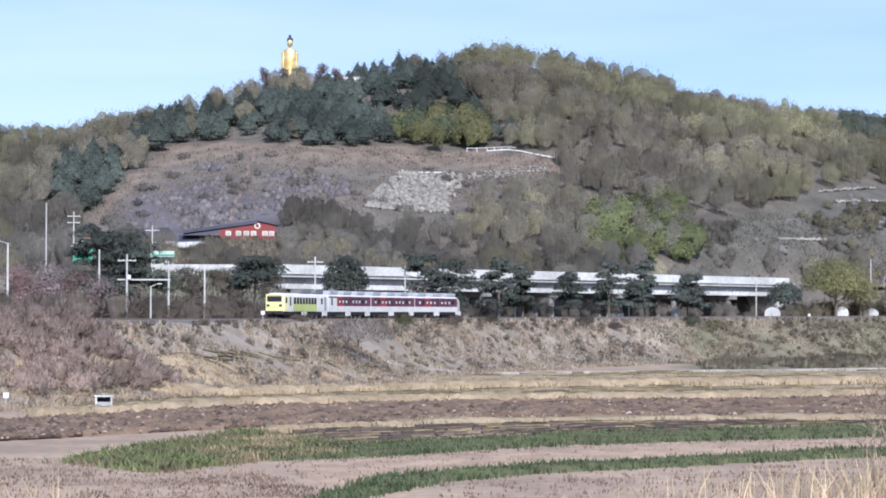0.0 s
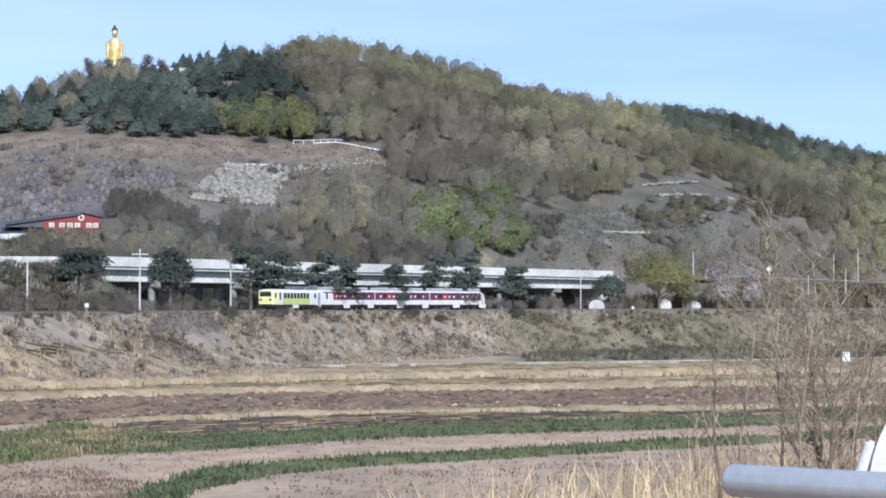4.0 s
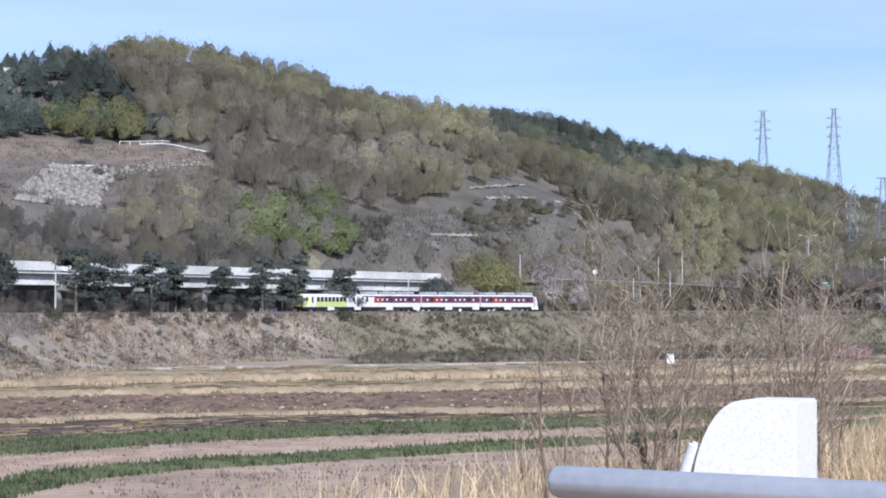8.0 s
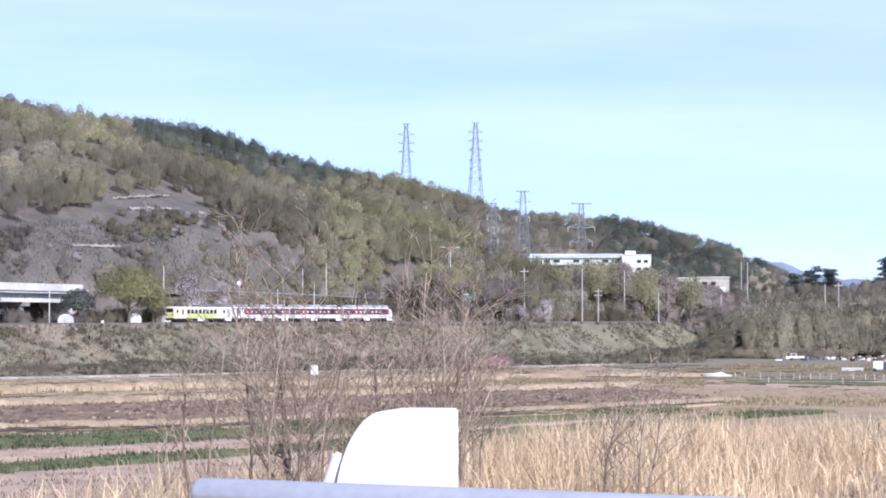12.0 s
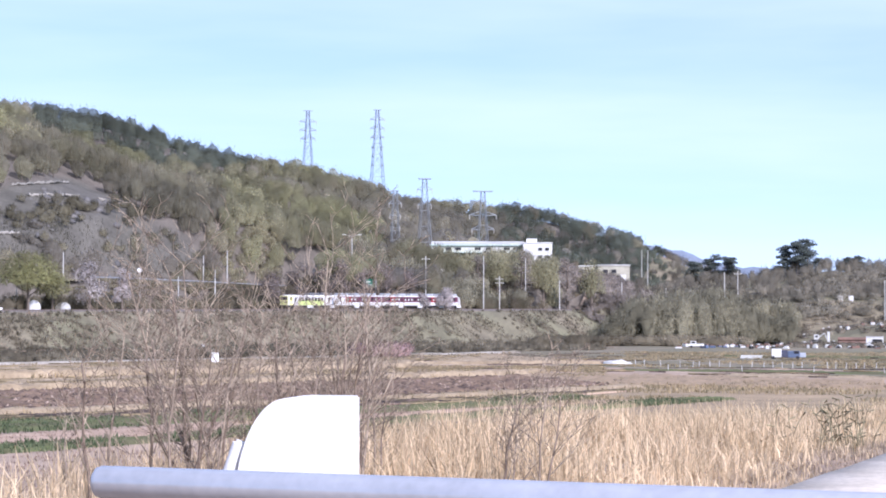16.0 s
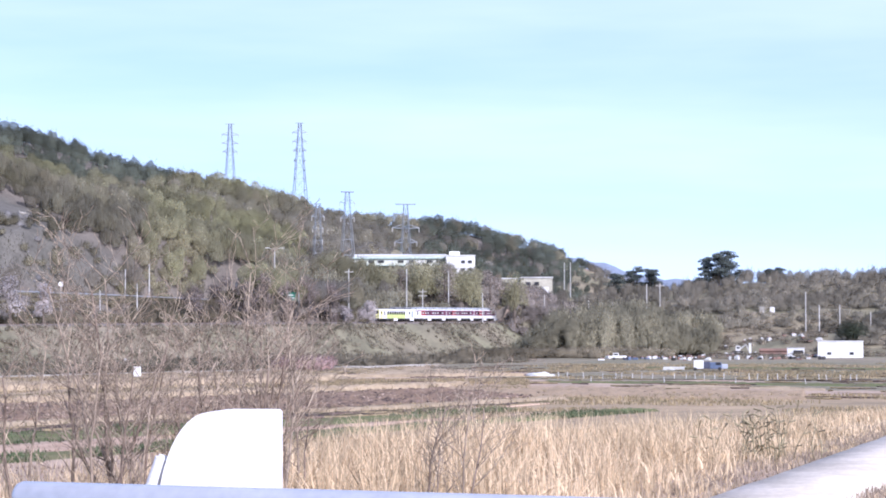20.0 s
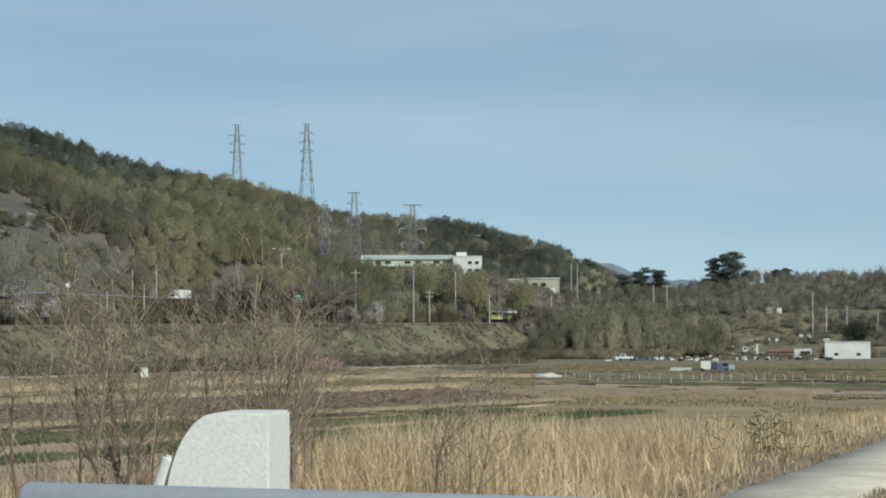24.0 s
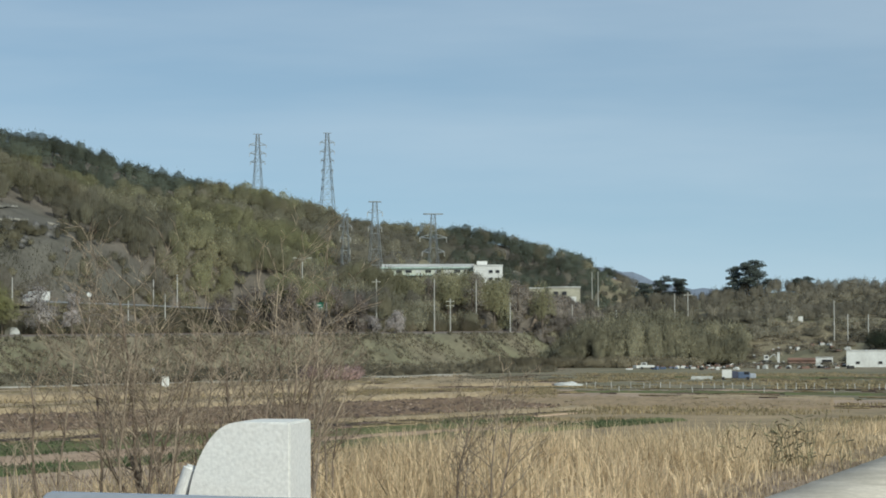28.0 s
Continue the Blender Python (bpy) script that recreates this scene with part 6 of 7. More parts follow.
def pylon(bearing, distance, low, high, wide, arms, arm_len, flat_top=False, label="steel lattice power pylon on the ridge"):
    x, y = spot(bearing, distance)
    z0 = rise(distance, low)
    z0 = min(z0, float(ground_z(x, y)))
    tall = rise(distance, high) - z0
    tower = empty("power_pylon", pose(x, y, z0, 0, 0, -bearing + 12), label, "pylon", "power pylons")
    thick = 0.1 if distance < 950 else 0.16

    def half(t):
        return 0.65 + (wide * 0.5 - 0.65) * (1 - t) ** 1.15
    steps = 9 if distance > 950 else 6
    levels = [i / steps for i in range(steps + 1)]
    for sx, sy in ((-1, -1), (1, -1), (1, 1), (-1, 1)):
        part("leg", chain([(sx * half(a), sy * half(a), a * tall) for a in levels], [thick] * (steps + 1), 4), M_PYLON, tower)
    bm = bmesh.new()
    for a, b in zip(levels[:-1], levels[1:]):
        for k in range(4):
            c = [(-1, -1), (1, -1), (1, 1), (-1, 1)]
            (ax, ay), (bx, by) = c[k], c[(k + 1) % 4]
            rod(bm, (ax * half(a), ay * half(a), a * tall), (bx * half(b), by * half(b), b * tall), thick * 0.45, sides=3)
            rod(bm, (bx * half(a), by * half(a), a * tall), (ax * half(b), ay * half(b), b * tall), thick * 0.45, sides=3)
            rod(bm, (ax * half(b), ay * half(b), b * tall), (bx * half(b), by * half(b), b * tall), thick * 0.5, sides=3)
    tagged(part("bracing", bm, M_PYLON, tower), kind="stuff")
    for t in arms:
        n = arm_len * (0.88 + 0.14 * math.sin(t * 9))
        for sx in (-1, 1):
            arm = bmesh.new()
            for sy in (-1, 1):
                rod(arm, (sx * half(t), sy * half(t), t * tall), (sx * n, 0, t * tall + 0.3), thick * 1.3, sides=3)
            rod(arm, (sx * half(t), 0, t * tall + 1.4), (sx * n, 0, t * tall + 0.3), thick * 1.2, sides=3)
            ob = part("crossarm", arm, M_PYLON, tower)
            part("insulator", one_rod((sx * n, 0, t * tall + 0.3), (sx * n, 0, t * tall - 1.3), 0.14, 0.1, 5), M_POLE, ob)
    if flat_top:
        part("top_beam", one_box(0, 0, tall, 7.0 if arm_len > 4 else 4.4, 0.9, 0.4), M_PYLON, tower)
    else:
        part("peak", one_box(0, 0, tall, arm_len * 1.1, 0.5, 0.3), M_PYLON, tower)
    return tower


pylon(16.64, 1110, 2.6, 4.97, 7.0, (0.7, 0.79, 0.88), 4.1)
pylon(18.38, 1120, 2.5, 5.0, 8.4, (0.44, 0.53, 0.62, 0.72, 0.81, 0.9), 3.6)
pylon(18.83, 800, 1.6, 2.98, 3.6, (0.5, 0.66, 0.82), 2.2, label="slender pale power pylon on the slope")
pylon(19.57, 795, 1.2, 3.28, 6.0, (0.72, 0.88), 2.6, True, "green-grey power pylon behind the factory")
pylon(21.03, 800, 1.2, 2.97, 6.0, (0.62, 0.76), 5.0, True, "wide-armed power pylon behind the factory")


# ---- single trees ----
def crown_tree(name, bearing, distance, base_el, tall, wide, tint, label, count=520, leaf=0.3, low=0.3, bark=None, mat=None, seed=1, flat=False, lean=0.0, core=None):
    """A tree of its own: tapered trunk with limbs, and a crown of small clumps."""
    g = random.Random(seed)
    x, y = spot(bearing, distance)
    z = float(ground_z(x, y)) - 0.1
    if base_el is not None:
        z = max(z, rise(distance, base_el))
    tree = empty(name, pose(x, y, z), label, "tree")
    bm = bmesh.new()
    top = Vector((lean * tall, 0, tall * 0.86))
    mid = Vector((lean * tall * 0.3, 0.1, tall * 0.45))
    rod(bm, (0, 0, -0.6), mid, tall * 0.028, tall * 0.02, 7)
    rod(bm, mid, top, tall * 0.02, tall * 0.006, 6)
    for k in range(9):
        t = low + (0.9 - low) * k / 9
        a = g.random() * 6.283
        p = mid.lerp(top, max(0, (t - 0.45) / 0.45)) if t > 0.45 else Vector((0, 0, 0)).lerp(mid, t / 0.45)
        n = wide * g.uniform(0.45, 0.85)
        rod(bm, p, p + Vector((math.cos(a) * n, math.sin(a) * n, tall * g.uniform(0.04, 0.14))), tall * 0.009, tall * 0.003, 5)
    part("trunk", bm, bark or M_BARK, tree)
    one = lambda v: np.array([v])
    if flat:
        # layered pads of needles, as on old pines
        vs, fs, cs, ns, o = [], [], [], [], 0
        for k in range(20):
            t = low + (1.0 - low) * k / 19
            a = g.random() * 6.283
            n = wide * (1.05 - 0.75 * max(0, t - 0.35)) * g.uniform(0.25, 0.75)
            c = np.array([[math.cos(a) * n + lean * tall * t, math.sin(a) * n, tall * t - wide * 0.1]])
            v, f, col, nor = leaves_of(c, one(wide * g.uniform(0.28, 0.5)), one(wide * g.uniform(0.3, 0.52)), count // 20, leaf, "round", one(tint), 0.15, seed * 31 + k, 0, 0.5)
            vs.append(v), fs.append(f + o), cs.append(col), ns.append(nor)
            o += len(v)
        v, f, col, nor = np.concatenate(vs), np.concatenate(fs), np.concatenate(cs), np.concatenate(ns)
    else:
        v, f, col, nor = leaves_of(np.array([[lean * tall * 0.5, 0, 0]]), one(tall), one(wide), count, leaf, "round", one(tint), low, seed * 31, 8, core if core is not None else 0.6 if name in ("budding_tree", "pine_tree", "round_pine") else 0, 0.8 if core else 0.0)
    ob = mesh_object("crown", v, f, mat or (M_NEEDLE if "pine" in name else M_WOOD), col, True, nor)
    ob.parent = tree
    return tree


PINE = (0.125, 0.142, 0.12)
for k, (b, d, el, tall, wide, flat) in enumerate((
        (-4.7, 352, -0.05, 7.4, 3.0, 1), (-2.45, 398, 0.0, 9.0, 2.0, 0), (-0.45, 425, 0.0, 9.3, 3.1, 1), (0.25, 430, -0.05, 8.4, 2.4, 1), (1.4, 440, 0.0, 8.6, 2.2, 1), (2.0, 446, 0.0, 7.6, 2.0, 1),
        (3.15, 462, 0.0, 6.8, 2.1, 1), (4.15, 476, 0.0, 9.2, 2.2, 1), (4.75, 484, 0.0, 6.2, 2.2, 1), (5.05, 488, 0.0, 9.8, 1.9, 1), (6.1, 500, 0.0, 7.0, 2.8, 1), (8.5, 540, 0.0, 6.8, 2.0, 0),
        (-8.15, 400, 0.5, 8.5, 3.6, 1), (-7.5, 395, 0.3, 8.0, 3.4, 1), (-8.6, 420, 1.0, 6.5, 3.2, 1))):
    crown_tree("pine_tree", b, d, el, tall * 1.1, wide * 1.85, PINE, "dark green pine beside the railway and viaduct", 2200, 0.34, 0.5 if b == -4.7 else 0.14, seed=200 + k, flat=bool(flat))
crown_tree("budding_tree", 9.75, 548, None, 14.2, 7.6, (0.31, 0.305, 0.14), "round yellow-green budding tree by the viaduct's end", 3600, 0.36, 0.2, seed=221)
crown_tree("budding_tree", 10.35, 553, None, 9.2, 4.0, (0.28, 0.27, 0.14), "round yellow-green budding tree by the viaduct's end", 1500, 0.34, 0.2, seed=222)
for k, (b, d, tall, wide) in enumerate(((11.25, 558, 13.6, 5.4), (12.05, 566, 11.0, 3.2), (20.1, 664, 6.5, 4.2), (19.5, 658, 5.5, 3.0))):
    crown_tree("blossom_tree", b, d, None, tall, wide, (0.56, 0.51, 0.48), "pale grey-pink tree in fading blossom", 2200, 0.28, 0.25, seed=230 + k)
# trees in front of the office block, and bare trees between the railway and the slope
for k, (b, d, el, wide, tint) in enumerate((
        (20.35, 742, 1.15, 4.4, 0), (20.9, 745, 1.3, 4.0, 1), (21.4, 746, 1.22, 4.6, 0), (22.0, 744, 1.42, 5.6, 1), (22.55, 742, 1.2, 4.4, 0), (23.15, 745, 1.3, 4.0, 1), (23.75, 742, 1.12, 4.4, 0),
        (17.0, 634, 1.15, 4.8, 2), (17.5, 640, 1.35, 5.0, 2), (18.05, 646, 1.1, 4.6, 2), (18.6, 652, 1.2, 4.8, 2), (19.15, 658, 1.0, 4.4, 2), (16.4, 628, 1.2, 5.0, 2), (15.7, 620, 1.05, 4.6, 2))):
    x, y = spot(b, d)
    crown_tree(("budding_tree", "bare_tree", "bare_tree")[tint], b, d, None, max(5.0, rise(d, el + (0.12 if d > 700 else 0.0)) - float(ground_z(x, y))), wide, ((0.36, 0.34, 0.2), (0.38, 0.335, 0.285), (0.36, 0.3, 0.265))[tint],
               ("olive-green budding tree below the office block", "grey-brown leafless tree below the office block", "pinkish-brown leafless tree beside the railway")[tint], 1700, 0.34, 0.12, seed=300 + k)
for k, (b, d, tall, wide) in enumerate(((-10.6, 318, 7.5, 4.6), (-9.9, 322, 8.0, 4.6), (-9.2, 326, 7.6, 4.2), (-8.5, 330, 6.4, 3.6), (-11.3, 316, 7.5, 4.4), (-9.6, 345, 8.6, 4.4), (-10.4, 350, 8.8, 4.4))):
    crown_tree("plum_tree", b, d, None, tall, wide, ((0.46, 0.325, 0.3), (0.52, 0.425, 0.41))[k % 2], "bushy tree with dull pink plum blossom", 2600, 0.24, 0.15, seed=240 + k)
crown_tree("bare_tree", -2.15, 331, None, 6.6, 4.9, (0.42, 0.37, 0.33), "leafless grey tree with a dark forked trunk on the bank", 2400, 0.24, 0.36, seed=251, lean=0.08, core=0.35)
for k, (b, d, tall, wide) in enumerate(((-4.45, 736, 10, 3.6), (-4.0, 732, 9, 3.2), (-3.55, 734, 9.5, 3.4), (-3.05, 738, 11.5, 3.8), (-2.7, 742, 10, 3.4))):
    crown_tree("hilltop_tree", b, d, None, tall, wide, (0.2, 0.155, 0.145), "bare purple-brown tree below the hilltop statue", 1500, 0.34, 0.25, seed=280 + k)
# far ridge pines: needle colour paled to imitate haze
for k, (b, d, tall, wide) in enumerate(((28.6, 850, 10.5, 5.0), (29.1, 852, 11.5, 5.4), (28.85, 845, 11.0, 5.2), (26.35, 880, 10.5, 5.4), (26.75, 885, 11.5, 5.6), (27.15, 880, 10.0, 5.0), (30.3, 850, 6.5, 4.0), (30.05, 848, 5.5, 3.0))):
    crown_tree("old_pine", b, d, None, tall, wide, (0.11, 0.13, 0.115), "tall dark spreading pine on the low ridge", 1700, 0.42, 0.22, seed=260 + k, flat=True)
for k, (b, off, tall, wide, tint) in enumerate(((-0.97, 7.0, 2.3, 1.5, (0.16, 0.17, 0.1)), (6.2, 9, 2.6, 1.8, (0.1, 0.11, 0.08)), (6.75, 10, 2.0, 2.6, (0.2, 0.2, 0.11)), (1.2, 7.5, 2.0, 1.3, (0.13, 0.13, 0.1)),
                                             (3.6, 7.5, 2.0, 1.6, (0.17, 0.15, 0.12)), (0.3, 7.5, 1.8, 1.4, (0.2, 0.17, 0.14)), (4.3, 9, 1.6, 1.4, (0.15, 0.13, 0.11)))):
    ss = np.arange(-100, 300, 1.0)
    rx, ry, rz, rh = rail_at(ss)
    rx, ry = rx + off * np.cos(rh), ry - off * np.sin(rh)
    i = int(np.argmin(abs(np.degrees(np.arctan2(rx, ry)) - b)))
    crown_tree("bank_bush", b, math.hypot(rx[i], ry[i]), None, tall, wide, tint, "dark evergreen bush on the railway bank" if k < 2 else "low olive-brown bush on the railway bank", 380, 0.22, 0.05, seed=290 + k, core=0.7)
crown_tree("round_pine", 32.1, 640, None, 8.0, 4.2, (0.05, 0.06, 0.04), "dark rounded tree by the storage yard", 700, 0.36, 0.2, seed=270)


# ---- brush between the railway and the expressway, grove by the yard, low ridge ----
def brush(name, x, y, tall, wide, tint, count, leaf, label, seed, low=0.1):
    g = np.random.default_rng(seed)
    n = len(x)
    h = tall * (0.55 + 0.8 * g.random(n))
    t = np.array(tint) * (0.8 + 0.4 * g.random((n, 1)))
    v, f, c, w = leaves_of(np.c_[x, y, ground_z(x, y) - 0.2], h, np.maximum(wide * (0.6 + 0.8 * g.random(n)), h * 0.3), count, leaf, "round", t, min(low, 0.04), seed + 1, 0, 0.75, 0.7)
    return tagged(mesh_object(name, v, f, M_WOOD, c, True, w), label, "brush", kind="stuff")


def cut_back(x, y, tall):
    """Heights of the brush below the expressway, kept low where the carriageway stands clear of it."""
    b, d = bearing_of(x, y)
    clear = (EYE + d * math.tan(radians(0.6)) - ground_z(x, y)) / 1.3
    return np.where((b > 10.5) & (b < 16.2), np.clip(clear, 0.4, tall), tall)


def build_brush():
    g = np.random.default_rng(301)
    s, r = g.uniform(-150, 560, 2600), g.uniform(5, 95, 2600)
    x, y, z, h = rail_at(s)
    x, y = x - r * np.cos(h), y + r * np.sin(h)
    hw, side, along = to_line(x, y, HIGHWAY)
    b, d = bearing_of(x, y)
    under = (b > -4.9) & (b < 8.8)
    keep = (side < 0) & np.where(under, (hw > 4) & (g.random(2600) < 0.8), hw > 11.5) & (b > -13) & (b < 24)
    x, y, b, under = x[keep], y[keep], b[keep], under[keep]
    tint = np.array((0.17, 0.135, 0.105)) * (1 - g.random((len(x), 1)) * 0.2)
    for k, (pick, tall, col, label) in enumerate(((under, 3.3, (0.264, 0.235, 0.195), "low brown brush beneath the viaduct"),
                                                  (~under & (b > 8), 4.0, (0.3, 0.258, 0.18), "brown and olive brush on the expressway bank"),
                                                  (~under & (b < 0), 3.6, (0.3, 0.252, 0.204), "brown brush behind the railway"))):
        brush("trackside_brush", x[pick], y[pick], cut_back(x[pick], y[pick], tall), 1.7, col, 95, 0.26, label, 303 + k)
    n = 1300
    s, r = g.uniform(150, 470, n), g.uniform(6, 80, n)
    x, y, z, h = rail_at(s)
    x, y = x - r * np.cos(h), y + r * np.sin(h)
    hw, side, along = to_line(x, y, HIGHWAY)
    b, d = bearing_of(x, y)
    keep = (side < 0) & (hw > 9.5) & (b > 8.7) & (b < 24)
    mix = (0.265, 0.235, 0.155)
    brush("expressway_brush", x[keep], y[keep], cut_back(x[keep], y[keep], 3.6), 2.0, mix, 90, 0.3, "dense brown and olive brush below the expressway", 331, 0.05)
    k = np.nonzero((HB > 8.8) & (HB < 24))[0]
    k = np.repeat(k, 6)
    ang = np.arctan2(np.gradient(HX), np.gradient(HY))[k]
    o = g.uniform(9, 14, len(k))
    x, y = HX[k] + o * np.cos(ang) + g.normal(0, 1.5, len(k)), HY[k] - o * np.sin(ang) + g.normal(0, 1.5, len(k))
    low = HB[k] < 17.2
    brush("verge_bushes", x[low], y[low], cut_back(x[low], y[low], 1.5), 1.5, (0.3, 0.264, 0.18), 70, 0.28, "low brown bushes along the expressway verge", 335, 0.03)
    o = g.uniform(12, 42, len(k))
    cx, cy = HX[k] - o * np.cos(ang) + g.normal(0, 2, len(k)), HY[k] + o * np.sin(ang) + g.normal(0, 2, len(k))
    keep = (HB[k] > 11.5) & (wave(cx, cy, 14) > 0.25)
    brush("cutting_brush", cx[keep], cy[keep], 3.2, 2.0, (0.29, 0.265, 0.18), 80, 0.36, "olive-brown brush on the cut above the expressway", 339, 0.03)
    deep = HB[k] > 17.2
    brush("verge_trees", x[deep], y[deep], 5.0, 2.2, (0.31, 0.285, 0.2), 90, 0.34, "brown trees along the expressway verge", 337, 0.03)
    n = 2600
    b, d = g.uniform(6.5, 24, n), g.uniform(400, 640, n)
    x, y = d * np.sin(np.radians(b)), d * np.cos(np.radians(b))
    dist, side, along = to_line(x, y, TRACK)
    r = dist * side
    keep = (d > np.interp(b, [6, 10.9, 16.7, 21.7, 24], [394, 414, 457, 516, 542])) & (r < -8) & (wave(x, y, 15) + 0.5 * g.random(n) > 0.5)
    brush("bank_foot_scrub", x[keep], y[keep], 1.1, 1.5, (0.312, 0.276, 0.198), 46, 0.34, "low grey-olive scrub below the railway bank", 351, 0.02)
    n = 150
    t, o = g.uniform(-2, 60, n), g.uniform(7.5, 20, n)
    a = math.atan2(VIA_B[0] - VIA_A[0], VIA_B[1] - VIA_A[1])
    x, y = VIA_B[0] + t * math.sin(a) + o * math.cos(a), VIA_B[1] + t * math.cos(a) - o * math.sin(a)
    brush("abutment_brush", x, y, cut_back(x, y, 3.0), 1.8, (0.3, 0.27, 0.186), 80, 0.3, "brown brush on the slope at the viaduct's end", 353, 0.02)
    n = 1500
    b, d = g.uniform(-9.5, -3.1, n), g.uniform(385, 428, n)
    tufts("approach_grass", d * np.sin(np.radians(b)), d * np.cos(np.radians(b)), 7, 0.7, 0.8, 0.2, 0.7, M_SLOPE2, "grey-green matted grass on the approach bank", 359)
    n = 190
    b, d = g.uniform(-8.6, -3.4, n), g.uniform(345, 418, n)
    brush("approach_scrub", d * 1.04 * np.sin(np.radians(b)), d * 1.04 * np.cos(np.radians(b)), 1.2, 2.2, (0.27, 0.26, 0.2), 60, 0.3, "low grey-green scrub on the approach bank", 357, 0.02)
    brush("approach_brush", d * np.sin(np.radians(b)), d * np.cos(np.radians(b)), 2.2, 1.8, (0.24, 0.2, 0.165), 80, 0.28, "grey-brown brush below the viaduct's approach", 355, 0.02)
    n = 70
    b, d = g.uniform(-6.0, -4.0, n), g.uniform(556, 563, n)
    brush("hall_trees", d * np.sin(np.radians(b)), d * np.cos(np.radians(b)), 3.4, 1.7, (0.28, 0.25, 0.19), 120, 0.32, "bare trees screening the red hall", 345, 0.03)
    n = 130
    b, d = g.uniform(-7.0, -3.8, n), g.uniform(545, 562, n)
    brush("hall_hedge", d * np.sin(np.radians(b)), d * np.cos(np.radians(b)), 2.0, 1.6, (0.29, 0.25, 0.2), 120, 0.3, "brown hedge in front of the red hall", 341, 0.03)
    n = 520
    b, d = g.uniform(24.2, 28.7, n), g.uniform(630, 700, n)
    x, y = spot(0, 1)[0] + d * np.sin(np.radians(b)), d * np.cos(np.radians(b))
    brush("grove", x, y, 11.4 * np.clip((29.2 - b) * 0.5, 0.55, 1) * np.clip((b - 23.6) * 0.8, 0.5, 1), 3.3, (0.345, 0.322, 0.222), 110, 0.42, "leafless olive-brown grove at the edge of the fields", 311, 0.12)
    n = 420
    b, d = g.uniform(22.4, 27.6, n), g.uniform(600, 632, n)
    brush("mound_scrub", d * np.sin(np.radians(b)), d * np.cos(np.radians(b)), 2.4, 2.3, (0.36, 0.315, 0.22), 60, 0.3, "dry brown scrub in front of the grove", 313, 0.02)
    n = 900
    b, d = g.uniform(28.4, 34.5, n), g.uniform(590, 720, n)
    x, y = d * np.sin(np.radians(b)), d * np.cos(np.radians(b))
    keep = (wave(x, y, 9) > 0.35) & ((b < 31.0) | (d > 625))
    brush("yard_scrub", x[keep], y[keep], 0.8, 1.5, (0.33, 0.29, 0.22), 34, 0.36, "low grey-brown scrub round the storage yard", 319, 0.02)
    n = 420
    b, d = g.uniform(19.5, 25.5, n), g.uniform(600, 720, n)
    x, y = d * np.sin(np.radians(b)), d * np.cos(np.radians(b))
    dist, side, along = to_line(x, y, TRACK)
    keep = (dist * side < -9) & (dist * side > -40) & (b > 23.7) | (dist * side > 8)
    brush("bank_bushes", x[keep], y[keep], 3.0, 1.8, (0.33, 0.315, 0.22), 90, 0.3, "olive bushes round the railway's far bend", 315)
    n = 45
    b, d = g.uniform(17.8, 19.2, n), g.uniform(452, 466, n)
    brush("pink_bush", d * np.sin(np.radians(b)), d * np.cos(np.radians(b)), 2.6, 1.8, (0.46, 0.33, 0.3), 110, 0.26, "dull pink flowering bushes below the railway bank", 367, 0.02)
    n = 420
    s, r = g.uniform(-170, -78, n), g.uniform(1, 16, n)
    x, y, z, h = rail_at(s)
    x, y = x + (r + 2.5) * np.cos(h), y - (r + 2.5) * np.sin(h)
    brush("bank_thicket", x, y, 2.4, 1.9, (0.46, 0.355, 0.305), 110, 0.24, "leafless pinkish-brown thicket on the railway bank", 321, 0.05)
    n = 230
    b, d = g.uniform(22.9, 25.4, n), g.uniform(735, 795, n)
    x, y = d * np.sin(np.radians(b)), d * np.cos(np.radians(b))
    dist, side, along = to_line(x, y, TRACK)
    keep = (b > 23.6) | (dist * side > 6)
    brush("barn_hedge", x[keep], y[keep], 3.6, 2.0, (0.33, 0.29, 0.25), 110, 0.36, "bare trees in front of the storehouse", 363, 0.05)
    n = 170
    b, d = g.uniform(19.0, 22.9, n), g.uniform(752, 765, n)
    brush("factory_hedge", d * np.sin(np.radians(b)), d * np.cos(np.radians(b)), 8.0, 2.0, (0.38, 0.36, 0.23), 90, 0.36, "olive trees in front of the factory wall", 361, 0.05)
    n = 420
    b, d = g.uniform(17.5, 25.5, n), g.uniform(690, 768, n)
    x, y = d * np.sin(np.radians(b)), d * np.cos(np.radians(b))
    dist, side, along = to_line(x, y, TRACK)
    keep = (dist * side > 9) & ((b < 21.2) | (b > 22.6) | (d > 735))
    x, y = x[keep], y[keep]
    brush("factory_copse", x, y, 6.5, 2.8, (0.42, 0.395, 0.28), 110, 0.42, "olive-brown copse below the factory", 323)
    n = 1000
    b, d = g.uniform(26, 37, n), g.uniform(640, 800, n)
    x, y = d * np.sin(np.radians(b)), d * np.cos(np.radians(b))
    keep = (wave(x, y, 26) > 0.3) & ((d > 695) | (b < 28.2) | (b > 31.6))
    brush("scrub_slope", x[keep], y[keep], 2.5, 2.4, (0.295, 0.272, 0.21), 90, 0.36, "brown scrub on the low slope behind the yard", 317)


build_brush()


